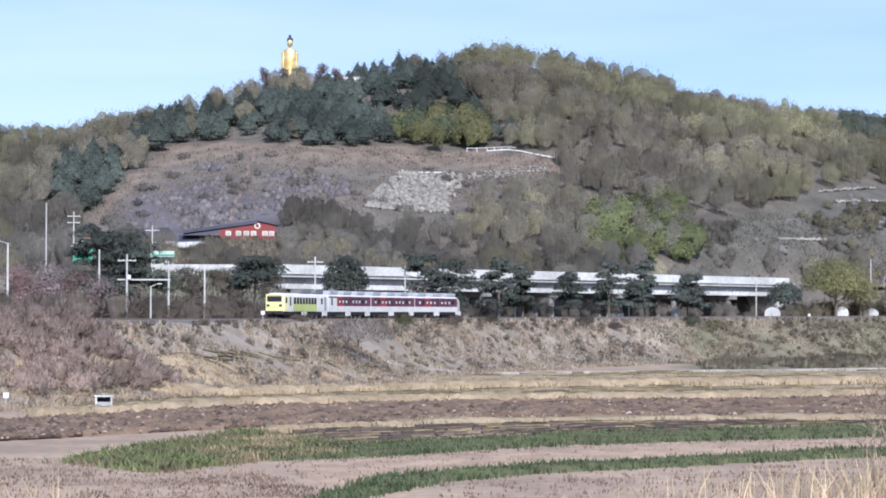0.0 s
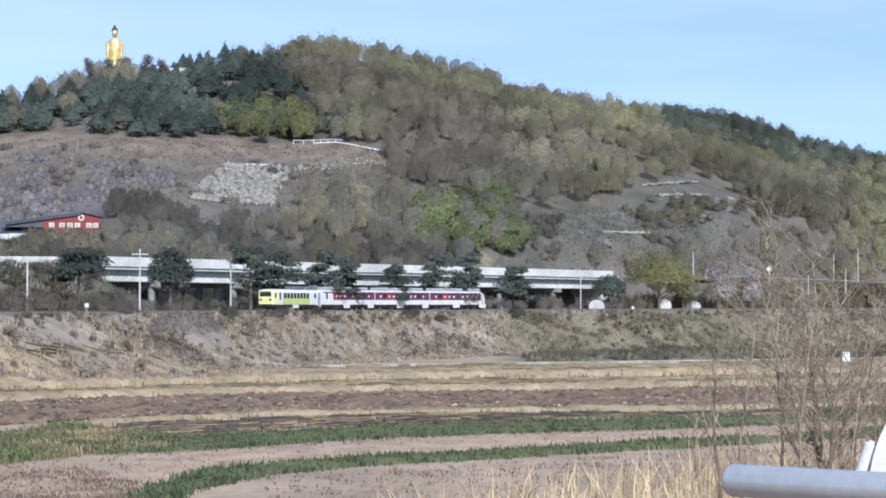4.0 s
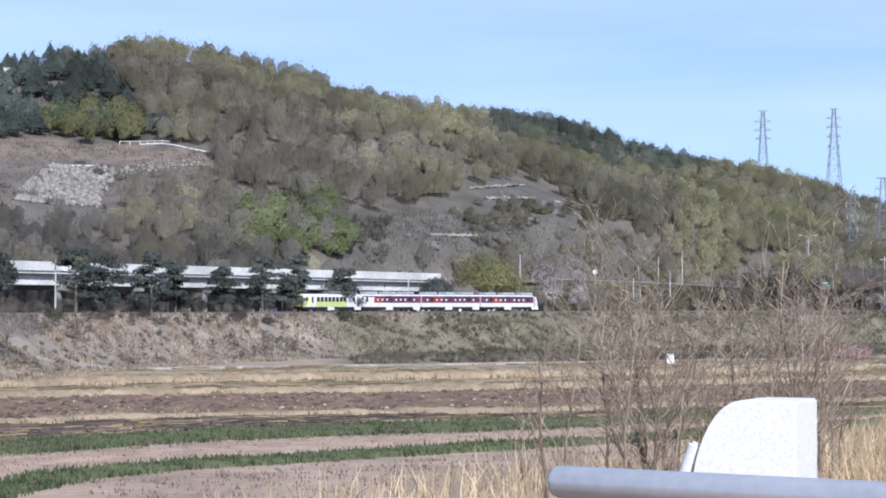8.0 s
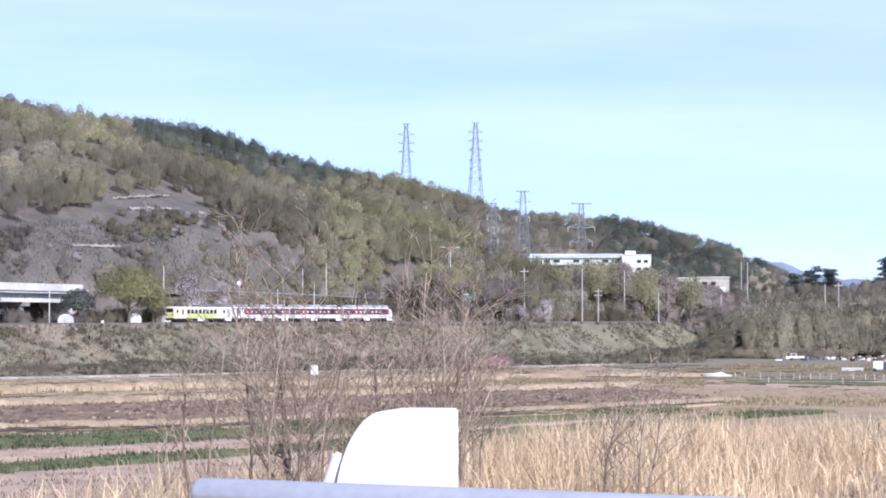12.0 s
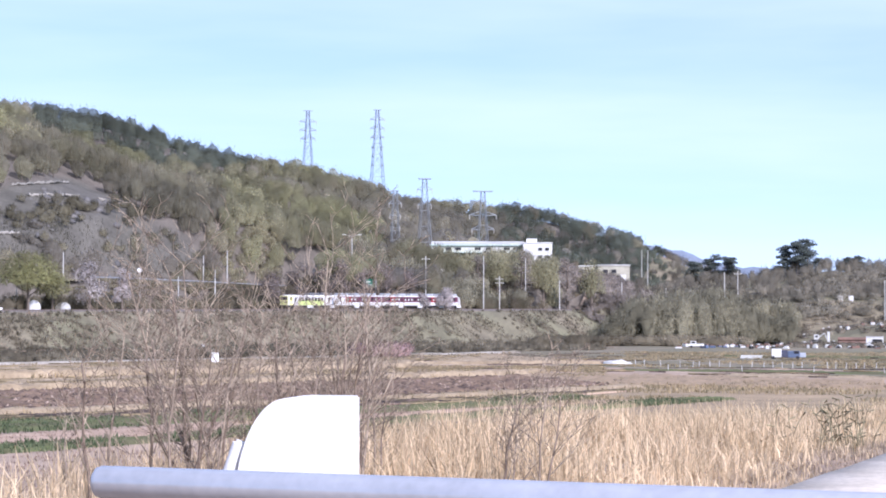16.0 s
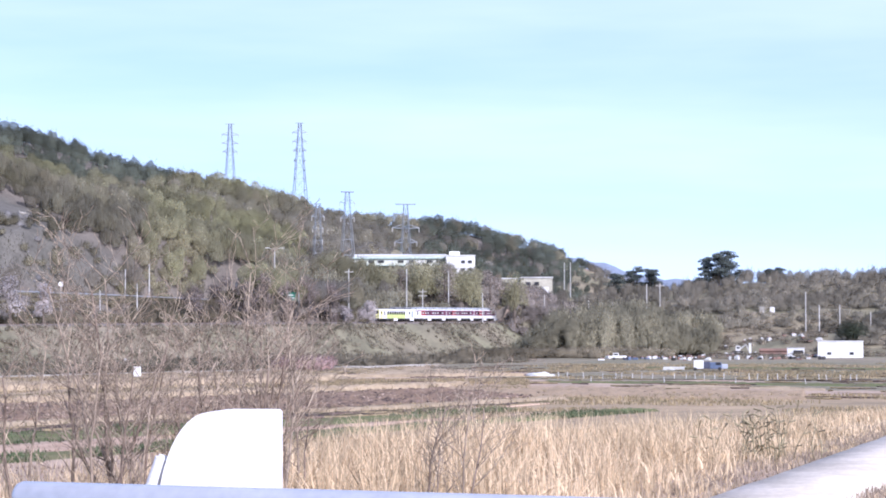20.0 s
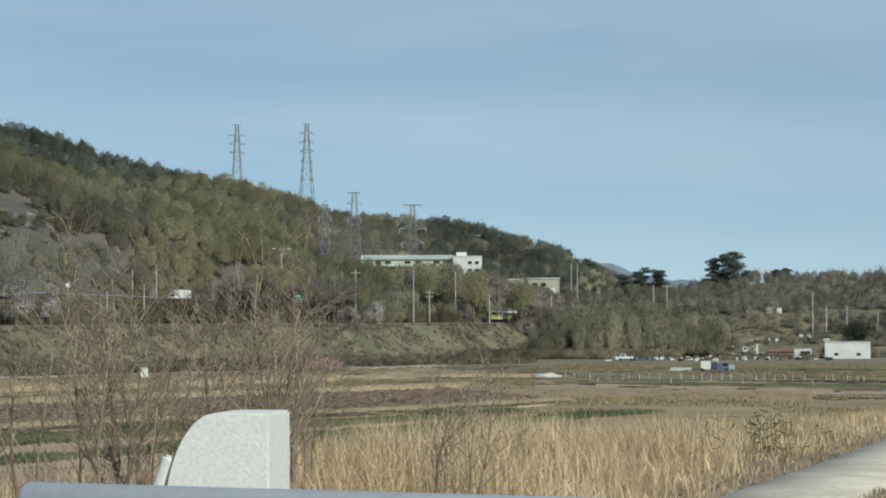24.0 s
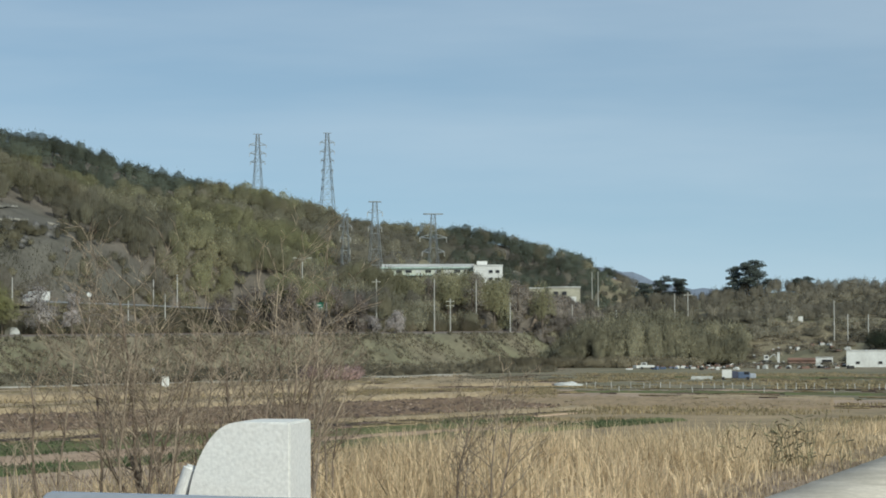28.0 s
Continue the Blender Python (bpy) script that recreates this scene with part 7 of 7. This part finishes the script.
def slope_bushes():
    for k, (b0, b1, lo, hi, n, zone) in enumerate(((-8.8, 2.6, (2.0, 2.2), (4.2, 3.9), 70, bare_left), (6.4, 13.6, (1.0, 1.0), (2.2, 1.8), 800, bare_right))):
        x, y = hill_points(b0, b1, lo, hi, n, 370 + k)
        keep = zone(x, y) & (wave(x, y, 22) > (0.42, 0.3)[k])
        brush("slope_bushes", x[keep], y[keep], 1.9, 1.7, ((0.25, 0.225, 0.2), (0.23, 0.212, 0.175))[k], 70, 0.36, "scattered leafless bushes on the bare slope", 373 + k, 0.02)


slope_bushes()
x, y = hill_points(13.7, 18.6, (0.9, 0.9), (1.9, 2.5), 620, 377)
off, beyond, along = to_line(x, y, HIGHWAY)
x, y = x[(beyond > 0) & (off > 12)], y[(beyond > 0) & (off > 12)]
brush("hillfoot_brush", x, y, 4.4, 2.5, (0.31, 0.285, 0.18), 80, 0.36, "olive and brown brush along the foot of the hill", 378, 0.02)


# ---- bare saplings on the levee ----
def sapling(bearing, distance, tall, seed, stems, label):
    g = random.Random(seed)
    x, y = spot(bearing, distance)
    thing = empty("bare_sapling", pose(x, y, float(ground_z(x, y)) - 0.05), label, "sapling", "saplings on the levee")
    twigs = []

    def grow(p, way, size, r, depth):
        steps = (7, 5, 4, 3)[depth]
        pts, rad = [p], [r]
        for k in range(steps):
            q = p + way * (size / steps)
            r2 = max(r * (0.86, 0.82, 0.8, 0.75)[depth], 0.005)
            if depth:
                twigs.append((p, q, r, r2))
            pts.append(q), rad.append(r2)
            shoots = 0 if depth == 3 or (depth == 0 and k < 1) else (2 if depth == 0 and k > 2 else 1)
            if depth == 2 and g.random() < 0.35:
                shoots = 0
            for _ in range(shoots):
                side = Vector((g.gauss(0, 1), g.gauss(0, 1), g.gauss(0.15, 0.3))).normalized()
                turn = (way * 0.75 + side * 0.75).normalized()
                grow(q, turn, size * g.uniform(0.3, 0.55) * (1 - 0.35 * k / steps), max(r2 * 0.55, 0.0065), depth + 1)
            p, r = q, r2
            way = (way + Vector((g.gauss(0, 0.11), g.gauss(0, 0.11), 0.06 + g.gauss(0, 0.06)))).normalized()
        return pts, rad
    for k in range(stems):
        a = g.random() * 6.283
        lean = g.uniform(0.1, 0.55) if stems > 2 else g.uniform(0.0, 0.2)
        pts, rad = grow(Vector((g.gauss(0, 0.12), g.gauss(0, 0.12), 0)), Vector((math.cos(a) * lean, math.sin(a) * lean, 1)).normalized(),
                        tall * g.uniform(0.6, 0.95), 0.03 + 0.03 * g.random() * tall / 5, 0)
        part("stem", chain(pts, rad), M_DARKTWIG if k % 3 else M_TWIG, thing)
    tagged(tubes("branchwork", twigs, M_TWIG, thing), kind="stuff")
    return thing


def tubes(name, segs, mat, parent):
    """Three-sided tapered tubes, all segments at once."""
    a = np.array([s[0][:] for s in segs])
    b = np.array([s[1][:] for s in segs])
    ra, rb = np.array([s[2] for s in segs]), np.array([s[3] for s in segs])
    w = b - a
    w /= np.linalg.norm(w, axis=1, keepdims=True)
    u = np.cross(w, np.where(abs(w[:, 2:3]) < 0.9, (0, 0, 1), (1, 0, 0)))
    u /= np.linalg.norm(u, axis=1, keepdims=True)
    t = np.cross(w, u)
    rings = []
    for c, r in ((a, ra), (b, rb)):
        for k in range(3):
            rings.append(c + (u * math.cos(k * 2.0944) + t * math.sin(k * 2.0944)) * r[:, None])
    v = np.stack(rings, 1).reshape(-1, 3)
    o = np.arange(len(segs)) * 6
    f = np.concatenate([np.stack([o + k, o + (k + 1) % 3, o + 3 + (k + 1) % 3, o + 3 + k], -1) for k in range(3)])
    ob = mesh_object(name, v, f, mat)
    ob.parent = parent
    return ob


M_DARKTWIG = material("sapling_stem", (0.135, 0.1, 0.074), 0.9, scale=3, second=(0.21, 0.162, 0.12), island=0.3)
for k, (b, d, tall, stems) in enumerate(((11.5, 50, 4.6, 2), (12.7, 53, 4.2, 2), (13.3, 47, 4.6, 3), (13.9, 50, 6.0, 6), (14.1, 47, 4.4, 3), (14.5, 49, 4.8, 3), (15.3, 55, 4.2, 2), (16.2, 50, 4.8, 3),
                                         (17.2, 52, 6.4, 6), (16.9, 48, 4.6, 3), (17.75, 49, 5.0, 3), (18.4, 54, 4.4, 2), (21.5, 47, 3.0, 2), (22.4, 46, 3.9, 2), (10.5, 56, 3.2, 1))):
    sapling(b, d, tall, 400 + k, stems, "bare grey-brown sapling thicket on the levee" if stems > 2 else "thin bare sapling among the reeds")


def build_weeds():
    # dark thistle-like weeds in the reeds and beside the road
    for b, d, tall, n, label in ((29.9, 74, 1.7, 26, "dark dried weed stalks among the reeds"), (32.0, 41, 0.9, 14, "dry weed stalks beside the levee road")):
        g = random.Random(int(b * 10))
        x, y = spot(b, d)
        weed = empty("dry_weed", pose(x, y, float(ground_z(x, y))), label, "weed")
        leafy = []
        for k in range(n):
            a, o = g.random() * 6.283, g.gauss(0, 0.55 * tall)
            p, way = Vector((o, g.gauss(0, 0.3), 0)), Vector((math.cos(a) * 0.25, math.sin(a) * 0.25, 1)).normalized()
            pts = [p]
            for i in range(4):
                q = p + way * tall * g.uniform(0.16, 0.3)
                side = Vector((g.gauss(0, 1), g.gauss(0, 1), 0.4)).normalized()
                leafy.append((q, q + side * tall * 0.16, 0.016, 0.03))
                pts.append(q)
                p, way = q, (way + Vector((g.gauss(0, 0.2), g.gauss(0, 0.2), 0))).normalized()
            part("stalk", chain(pts, [0.02, 0.017, 0.014, 0.011, 0.008], 4), M_DARKWEED, weed)
        tagged(tubes("leafage", leafy, M_DARKWEED, weed), kind="stuff")


M_DARKWEED = material("dried_weed", (0.2, 0.17, 0.1), 0.9, scale=3, second=(0.28, 0.25, 0.15), island=0.3)
build_weeds()


# ---- field details ----
def build_sluice():
    box_ = put("sluice", -8.42, 229, "white concrete sluice box with a dark opening", "sluice")
    for x in (-0.75, 0.75):
        part("side", one_box(x, 0.4, 0.55, 0.18, 1.2, 1.5, bevel=0.03), M_CONCRETE, box_)
    part("top", one_box(0, 0.4, 1.32, 1.9, 1.3, 0.16, bevel=0.03), M_CONCRETE, box_)
    part("back", one_box(0, 0.95, 0.5, 1.4, 0.1, 1.4), M_DARK, box_)
    part("gate", one_box(0, 0.2, 0.35, 1.3, 0.08, 0.8), M_STEEL, box_)
    part("wheel", one_rod((0.0, 0.4, 1.42), (0.0, 0.4, 1.55), 0.3, sides=12), M_STEEL, box_)
    bag = put("white_board", 14.35, 398, "white notice board standing in the field", "board")
    part("panel", one_box(0, 0, 1.25, 1.25, 0.08, 1.7, bevel=0.02), M_WHITEW, bag)
    part("pole", one_rod((0, 0.1, -0.2), (0, 0.1, 1.6), 0.06, sides=6), M_POLE, bag)
    for b, d in ((-9.4, 262), (-10.8, 232), (-4.5, 330), (14.05, 520), (9.1, 520)):
        post = put("marker_post", b, d, "small white marker plate on a post", "marker", "marker posts")
        part("plate", one_box(0, -0.05, 1.3, 0.55, 0.05, 0.55), M_WHITEW, post)
        part("stake", one_rod((0, 0, -0.3), (0, 0, 1.4), 0.05, sides=6), M_POLE, post)
    tun = put("covered_heap", 24.4, 396, "long heap under a white plastic sheet", "heap")
    bm = bmesh.new()
    bmesh.ops.create_icosphere(bm, subdivisions=3, radius=1.0)
    for v in bm.verts:
        bump = 1 + 0.13 * math.sin(v.co.x * 7 + v.co.y * 4) + 0.08 * math.sin(v.co.y * 11 + v.co.z * 9)
        v.co = Vector((v.co.x * 2.5, v.co.y * 1.4 + 1.1, max(v.co.z, -0.2) * 0.85)) * bump
    part("sheet", bm, M_CONCRETE, tun)
    part("weight", one_box(0.6, -0.3, 0.1, 0.5, 0.4, 0.3, bevel=0.05), M_CONCRETE, tun)


build_sluice()


def build_field_posts():
    proto = empty("field_post", Matrix(), "short pale stake in a row across the fields", "stake", "field stakes")
    part("stake", one_rod((0, 0, -0.3), (0, 0, 0.95), 0.07, 0.06, 6), M_POLE, proto)
    part("cap", one_rod((0, 0, 0.95), (0, 0, 1.02), 0.11, 0.06, 6), M_CONCRETE, proto)
    g = random.Random(5)
    first = True
    for i in range(30):
        b = 24.9 + i * 0.255 + g.gauss(0, 0.04)
        d = 388 - i * 0.6 + (26 if i % 7 == 3 else 0) * -1
        x, y = spot(b, d)
        m = pose(x, y, float(ground_z(x, y)), g.gauss(0, 4), g.gauss(0, 4), g.random() * 90)
        if first:
            proto.matrix_basis, first = m, False
        else:
            copy_thing(proto, m)


build_field_posts()


def far_plots():
    strip("green_plot", [spot(24.6, 372), spot(28, 366), spot(33, 352), spot(36, 344)], [spot(24.2, 356), spot(28, 350), spot(33, 338), spot(36, 330)], M_WEED, "thin green strip of far field", 0.15, 0.15, 5, seed=21)
    strip("pale_plot", [spot(26.6, 346), spot(29, 343), spot(31.5, 330)], [spot(27.2, 326), spot(29, 325), spot(31.4, 318)], M_STRAW, "pale straw plot in the far fields", 0.15, 0.1, 4, seed=22)
    strip("brown_plot", [spot(18, 350), spot(22, 345), spot(26.5, 330), spot(31, 312)], [spot(18.4, 300), spot(22, 292), spot(26.5, 285), spot(31, 280)], M_PLOUGH2, "dull brown plot beyond the reeds", 0.1, 0.3, 16, seed=23, ridges=0.12)
    strip("green_plot", [spot(27, 480), spot(30, 476), spot(34, 470)], [spot(27, 462), spot(30, 458), spot(34, 455)], M_WEED, "thin green strip of far field", 0.2, 0.15, 4, seed=24)
    strip("grass_bank", [spot(16, 392), spot(20, 402), spot(24, 408)], [spot(16, 387), spot(20, 397), spot(24, 403)], M_STRAW, "pale grassy bank between the plots", 0.5, 0.2, 4, seed=25)
    for k, (b0, b1, d0, d1) in enumerate(((16, 24, 300, 380), (24, 36, 380, 520), (9, 24.5, 400, 570), (15, 36, 120, 300))):
        g = np.random.default_rng(500 + k)
        num = (6500, 5000, 3500, 9000)[k]
        b, d = g.uniform(b0, b1, num), g.uniform(d0, d1, num)
        x, y = d * np.sin(np.radians(b)), d * np.cos(np.radians(b))
        keep = wave(x, y, 13) > 0.38
        tufts("field_straw", x[keep], y[keep], 6, 0.6, 0.4, 0.12, 0.7, (M_STRAWB, M_STRAWB, M_OLIVE, M_STRAWB)[k], "dead grass over the far fallow fields", 505 + k)




def build_furrows():
    """Broken furrow crests and wheel ruts along the plots, in short bent lengths."""
    def lay(name, plots, mat, label, seed, size, num):
        g = np.random.default_rng(seed)
        segs = []
        for up, low in plots:
            a, b = resample(up, 120), resample(low, 120)
            for _ in range(num):
                t, i, n = g.random(), int(g.integers(0, 112)), int(g.integers(1, 7))
                q = a[i:i + n + 1] * (1 - t) + b[i:i + n + 1] * t + g.normal(0, 0.12, (min(n + 1, 120 - i), 2))
                z = ground_z(q[:, 0], q[:, 1]) + 0.14
                r = size * g.uniform(0.5, 1.2)
                for k in range(len(q) - 1):
                    segs.append((Vector((*q[k], z[k])), Vector((*q[k + 1], z[k + 1])), r, r * g.uniform(0.6, 1.2)))
        tagged(tubes(name, segs, mat, None), label, "furrows", kind="stuff")
    lay("furrow_crests", ((DARK_U, DARK_L), (DARK_U, DARK_L), (BANK_L, GREEN1_U)), M_CLOD, "broken dark furrow crests in the ploughed plots", 701, 0.2, 260)
    lay("straw_rows", ((PATH_L, CREST_U), (CREST_L, MID_U), (BANK_L, GREEN1_U), (DARK_U, DARK_L)), M_STRAWB, "pale broken rows of cut straw along the plots", 702, 0.2, 240)
    far = (([spot(17, 430), spot(20, 470), spot(24, 500), spot(30, 470), spot(35, 450)], [spot(18, 300), spot(22, 292), spot(26.5, 285), spot(31, 280), spot(35, 275)]),)
    lay("furrow_crests", far, M_CLOD, "broken dark furrow crests in the far plots", 703, 0.11, 150)
    lay("straw_rows", far, M_STRAWB, "pale broken rows of cut straw along the far plots", 704, 0.12, 200)


build_furrows()
M_PLOUGH2 = material("fallow_soil", (0.31, 0.228, 0.14), 0.95, scale=0.3, fine=9, second=(0.24, 0.176, 0.104), bump=0.6)
far_plots()


# ---- storage yard ----
def build_yard():
    pre = put("prefab_store", 31.81, 611, "long white prefab store with two small windows", "prefab", up=0.0)
    part("body", one_box(0, 1.6, 2.1, 11.8, 3.2, 4.4, bevel=0.06), M_WHITEW, pre)
    part("roof", one_box(0, 1.6, 4.4, 12.0, 3.5, 0.2), M_WHITEW, pre)
    for x in (-2.9, 2.9):
        w = part("window", one_box(x, -0.03, 1.2, 1.2, 0.1, 0.8), M_CONCRETE, pre)
        part("pane", one_box(x, -0.1, 1.2, 0.95, 0.06, 0.6), M_GLASS, w)
    part("plinth", one_box(0, 1.6, -0.15, 11.6, 3.0, 0.4), M_CONCRETE, pre)
    tr = put("cargo_truck", 28.42, 449, "blue cargo truck with a white van body", "truck", turn=-28)
    part("load_box", one_box(-0.7, 0.8, 1.25, 1.9, 2.0, 1.6, bevel=0.05), M_WHITEW, tr, "white load box")
    part("cab", one_box(2.6, 0.8, 1.0, 2.3, 2.0, 1.3, bevel=0.15), M_BLUE, tr, "blue cab")
    part("windscreen", one_box(3.1, -0.22, 1.4, 1.0, 0.06, 0.5), M_GLASS, tr)
    part("tarp", one_box(0.85, 0.8, 1.1, 1.2, 1.9, 1.4, bevel=0.1), M_SLATE, tr, "dark tarpaulin")
    part("bonnet", one_box(4.3, 0.8, 0.85, 1.2, 1.9, 0.9, bevel=0.15), M_PALEBLUE, tr)
    for x in (-1.4, 3.3):
        part("wheel", one_rod((x, -0.3, 0.35), (x, 0.0, 0.35), 0.36, sides=12), M_DARK, tr)
    boards = put("board_stack", 27.7, 452, "low stack of pale boards", "boards")
    for k in range(3):
        part("board", one_box(0.1 * k, 0.5, 0.15 + 0.22 * k, 4.2, 1.2, 0.18), M_WHITECON, boards)
    g = random.Random(77)
    kinds = ((M_WHITEW, "white scrap tank in the storage yard"), (M_RUST, "rusty scrap container in the storage yard"), (M_CONCRETE, "grey concrete block in the storage yard"), (M_BLUE, "blue steel drum stack in the storage yard"), (M_DARK, "dark machinery heap in the storage yard"))
    for k in range(92):
        b = g.uniform(27.4, 31.4) if k % 6 else g.uniform(25.9, 27.4)
        d = 572 + g.uniform(0, 112) if b > 28.7 else 566 + g.uniform(0, 58)
        mat, label = kinds[(0, 2, 1, 4, 2, 1, 3, 2, 1, 4, 1, 2)[k % 12]]
        w, h = g.uniform(0.6, 1.8), g.uniform(0.3, 0.85)
        it = put("scrap_item", b, d, label, "scrap", "scrap in the yard", turn=g.uniform(-60, 20))
        part("body", one_box(0, 0, h / 2, w, g.uniform(0.8, 1.6), h, bevel=0.12), mat, it)
        part("lid", one_box(g.uniform(-0.2, 0.2), 0, h + 0.12, w * 0.6, 0.7, 0.3, bevel=0.06), kinds[(1, 2, 4, 2, 1, 0)[k % 6]][0], it)
    ex = put("excavator", 29.3, 660, "white and grey excavator in the yard", "excavator")
    part("track", one_box(0, 0, 0.4, 3.2, 2.2, 0.8, bevel=0.2), M_DARK, ex)
    part("cab", one_box(0, 0, 1.5, 1.3, 1.5, 1.4, bevel=0.12), M_WHITEW, ex)
    part("window", one_box(0.1, -0.77, 1.7, 0.8, 0.06, 0.6), M_GLASS, ex)
    part("boom", one_rod((0.6, 0, 1.3), (2.3, 0, 2.6), 0.18, 0.14, 6), M_CONCRETE, ex)
    part("arm", one_rod((2.3, 0, 2.6), (3.0, 0, 0.9), 0.14, 0.1, 6), M_CONCRETE, ex)
    pil = put("pillar", 29.6, 650, "white pillar standing in the yard", "pillar")
    part("shaft", one_box(0, 0, 1.7, 0.7, 0.7, 3.4, bevel=0.05), M_WHITEW, pil)
    part("cap", one_box(0, 0, 3.45, 0.9, 0.9, 0.15), M_CONCRETE, pil)
    pipe = put("pipe_stack", 30.2, 632, "stack of rusty red pipes", "pipes")
    for k, (o, h) in enumerate(((0, 0.6), (1.2, 0.6), (0.6, 1.65))):
        part("pipe", one_rod((-4.2, o, h), (4.2, o, h), 0.55, sides=12), M_RUST, pipe)
    con = put("site_container", 30.72, 625, "small white site container with an open dark front", "container")
    part("body", one_box(0, 1.3, 1.25, 4.6, 2.4, 2.3, bevel=0.05), M_WHITEW, con)
    part("opening", one_box(0.7, 0.08, 1.0, 2.6, 0.1, 1.6), M_DARK, con, "dark open front")
    part("roof", one_box(0, 1.3, 2.45, 4.8, 2.6, 0.14), M_CONCRETE, con)
    car = put("parked_pickup", 26.35, 580, "small white pickup parked beside the field track", "pickup", turn=-26)
    part("body", one_box(0, 0.8, 0.75, 3.9, 1.6, 0.6, bevel=0.12), M_WHITEW, car)
    part("cab", one_box(-0.7, 0.8, 1.35, 1.5, 1.5, 0.75, bevel=0.18), M_WHITEW, car)
    part("side_window", one_box(-0.7, 0.03, 1.4, 1.0, 0.05, 0.42), M_GLASS, car)
    for x in (-1.25, 1.25):
        part("wheel", one_rod((x, -0.02, 0.33), (x, 0.2, 0.33), 0.33, sides=12), M_DARK, car)
    for b in (29.9, 30.15):
        panel = put("notice_board", b, 720, "white square board on the scrub slope", "board", "slope boards")
        part("face", one_box(0, 0, 1.1, 1.5, 0.2, 1.7), M_WHITEW, panel)
        part("foot", one_box(0, 0.2, 0.1, 1.2, 0.6, 0.3), M_CONCRETE, panel)


M_PALEBLUE = material("pale_blue_paint", (0.42, 0.45, 0.5), 0.5, scale=0.8)
build_yard()


# ---- behind the track, under the viaduct ----
def under_viaduct():
    blue = put("tarp_stack", 1.25, 452, "stack of crates under a blue tarpaulin", "stack")
    part("tarp", one_box(0, 1, 0.9, 3.2, 2, 1.5, bevel=0.15), M_BLUE, blue)
    part("skid", one_box(0, 1, 0.1, 3.4, 2.2, 0.25), M_DARK, blue)
    van = put("white_minivan", 4.3, 500, "white minivan parked behind the railway", "van")
    part("body", one_box(0, 1, 0.85, 3.8, 1.7, 1.0, bevel=0.15), M_WHITEW, van)
    part("cabin", one_box(-0.2, 1, 1.55, 2.6, 1.5, 0.6, bevel=0.15), M_GLASS, van)
    for x in (-1.2, 1.2):
        part("wheel", one_rod((x, 0.05, 0.3), (x, 0.3, 0.3), 0.32, sides=10), M_DARK, van)
    for b, w, h in ((5.8, 1.7, 2.2), (8.2, 3.6, 2.7), (9.9, 3.0, 3.0), (10.6, 3.6, 2.4)):
        ss = np.arange(0, 400, 1.0)
        rx, ry, rz, rh = rail_at(ss)
        rx, ry = rx - 6.8 * np.cos(rh), ry + 6.8 * np.sin(rh)
        i = int(np.argmin(abs(np.degrees(np.arctan2(rx, ry)) - b)))
        d = math.hypot(rx[i], ry[i])
        hoop = put("hoop_shed", b, d, "small white plastic hoop shed behind the railway", "shed", "hoop sheds")
        out = [(-w / 2, 0)] + [(-w / 2 * math.cos(k * math.pi / 10), h * 0.45 + h * 0.55 * math.sin(k * math.pi / 10)) for k in range(11)] + [(w / 2, 0)]
        part("cover", extrude(bmesh.new(), out, 0, 5), M_CONCRETE, hoop)
        part("door", one_box(w * 0.1, -0.03, 0.8, min(0.9, w * 0.4), 0.08, 1.6), M_CONCRETE, hoop)


under_viaduct()


# ---- distance ----
def build_mountain():
    b = np.linspace(14, 42, 113)
    e = np.interp(b, [14, 22, 24.8, 25.5, 26.3, 27.2, 28.2, 30, 34, 42], [0.6, 1.3, 1.62, 1.6, 1.36, 1.15, 0.98, 0.8, 0.7, 0.4])
    e = e + 0.05 * (wave(b * 10, b * 0, 4) - 0.5)
    v = []
    for d, k in ((3000, 0.0), (3250, 0.55), (3500, 1.0), (3900, 0.2)):
        r = np.radians(b)
        v.append(np.c_[d * np.sin(r), d * np.cos(r), -20 + (EYE + 20 + 3500 * np.tan(np.radians(e))) * k + 8 * (wave(b * 40, b * 0 + d, 9) - 0.5)])
    v = np.concatenate(v)
    n = len(b)
    i = (np.arange(3)[:, None] * n + np.arange(n - 1)).ravel()
    tagged(mesh_object("distant_mountain", v, np.c_[i, i + 1, i + n + 1, i + n], M_MOUNT, smooth=True), "distant mountain ridge coloured blue for haze", "mountain", kind="structure")


# the blue of the air's haze is mixed into this forest colour
M_MOUNT = material("haze_blue_forest", (0.2, 0.235, 0.29), 0.95, scale=0.01, fine=8, second=(0.17, 0.205, 0.26))
build_mountain()


def motions():
    for k, car in enumerate(CARS):
        walk(car, train_rows(k))
    walk(TRUCK, truck_rows())


motions()
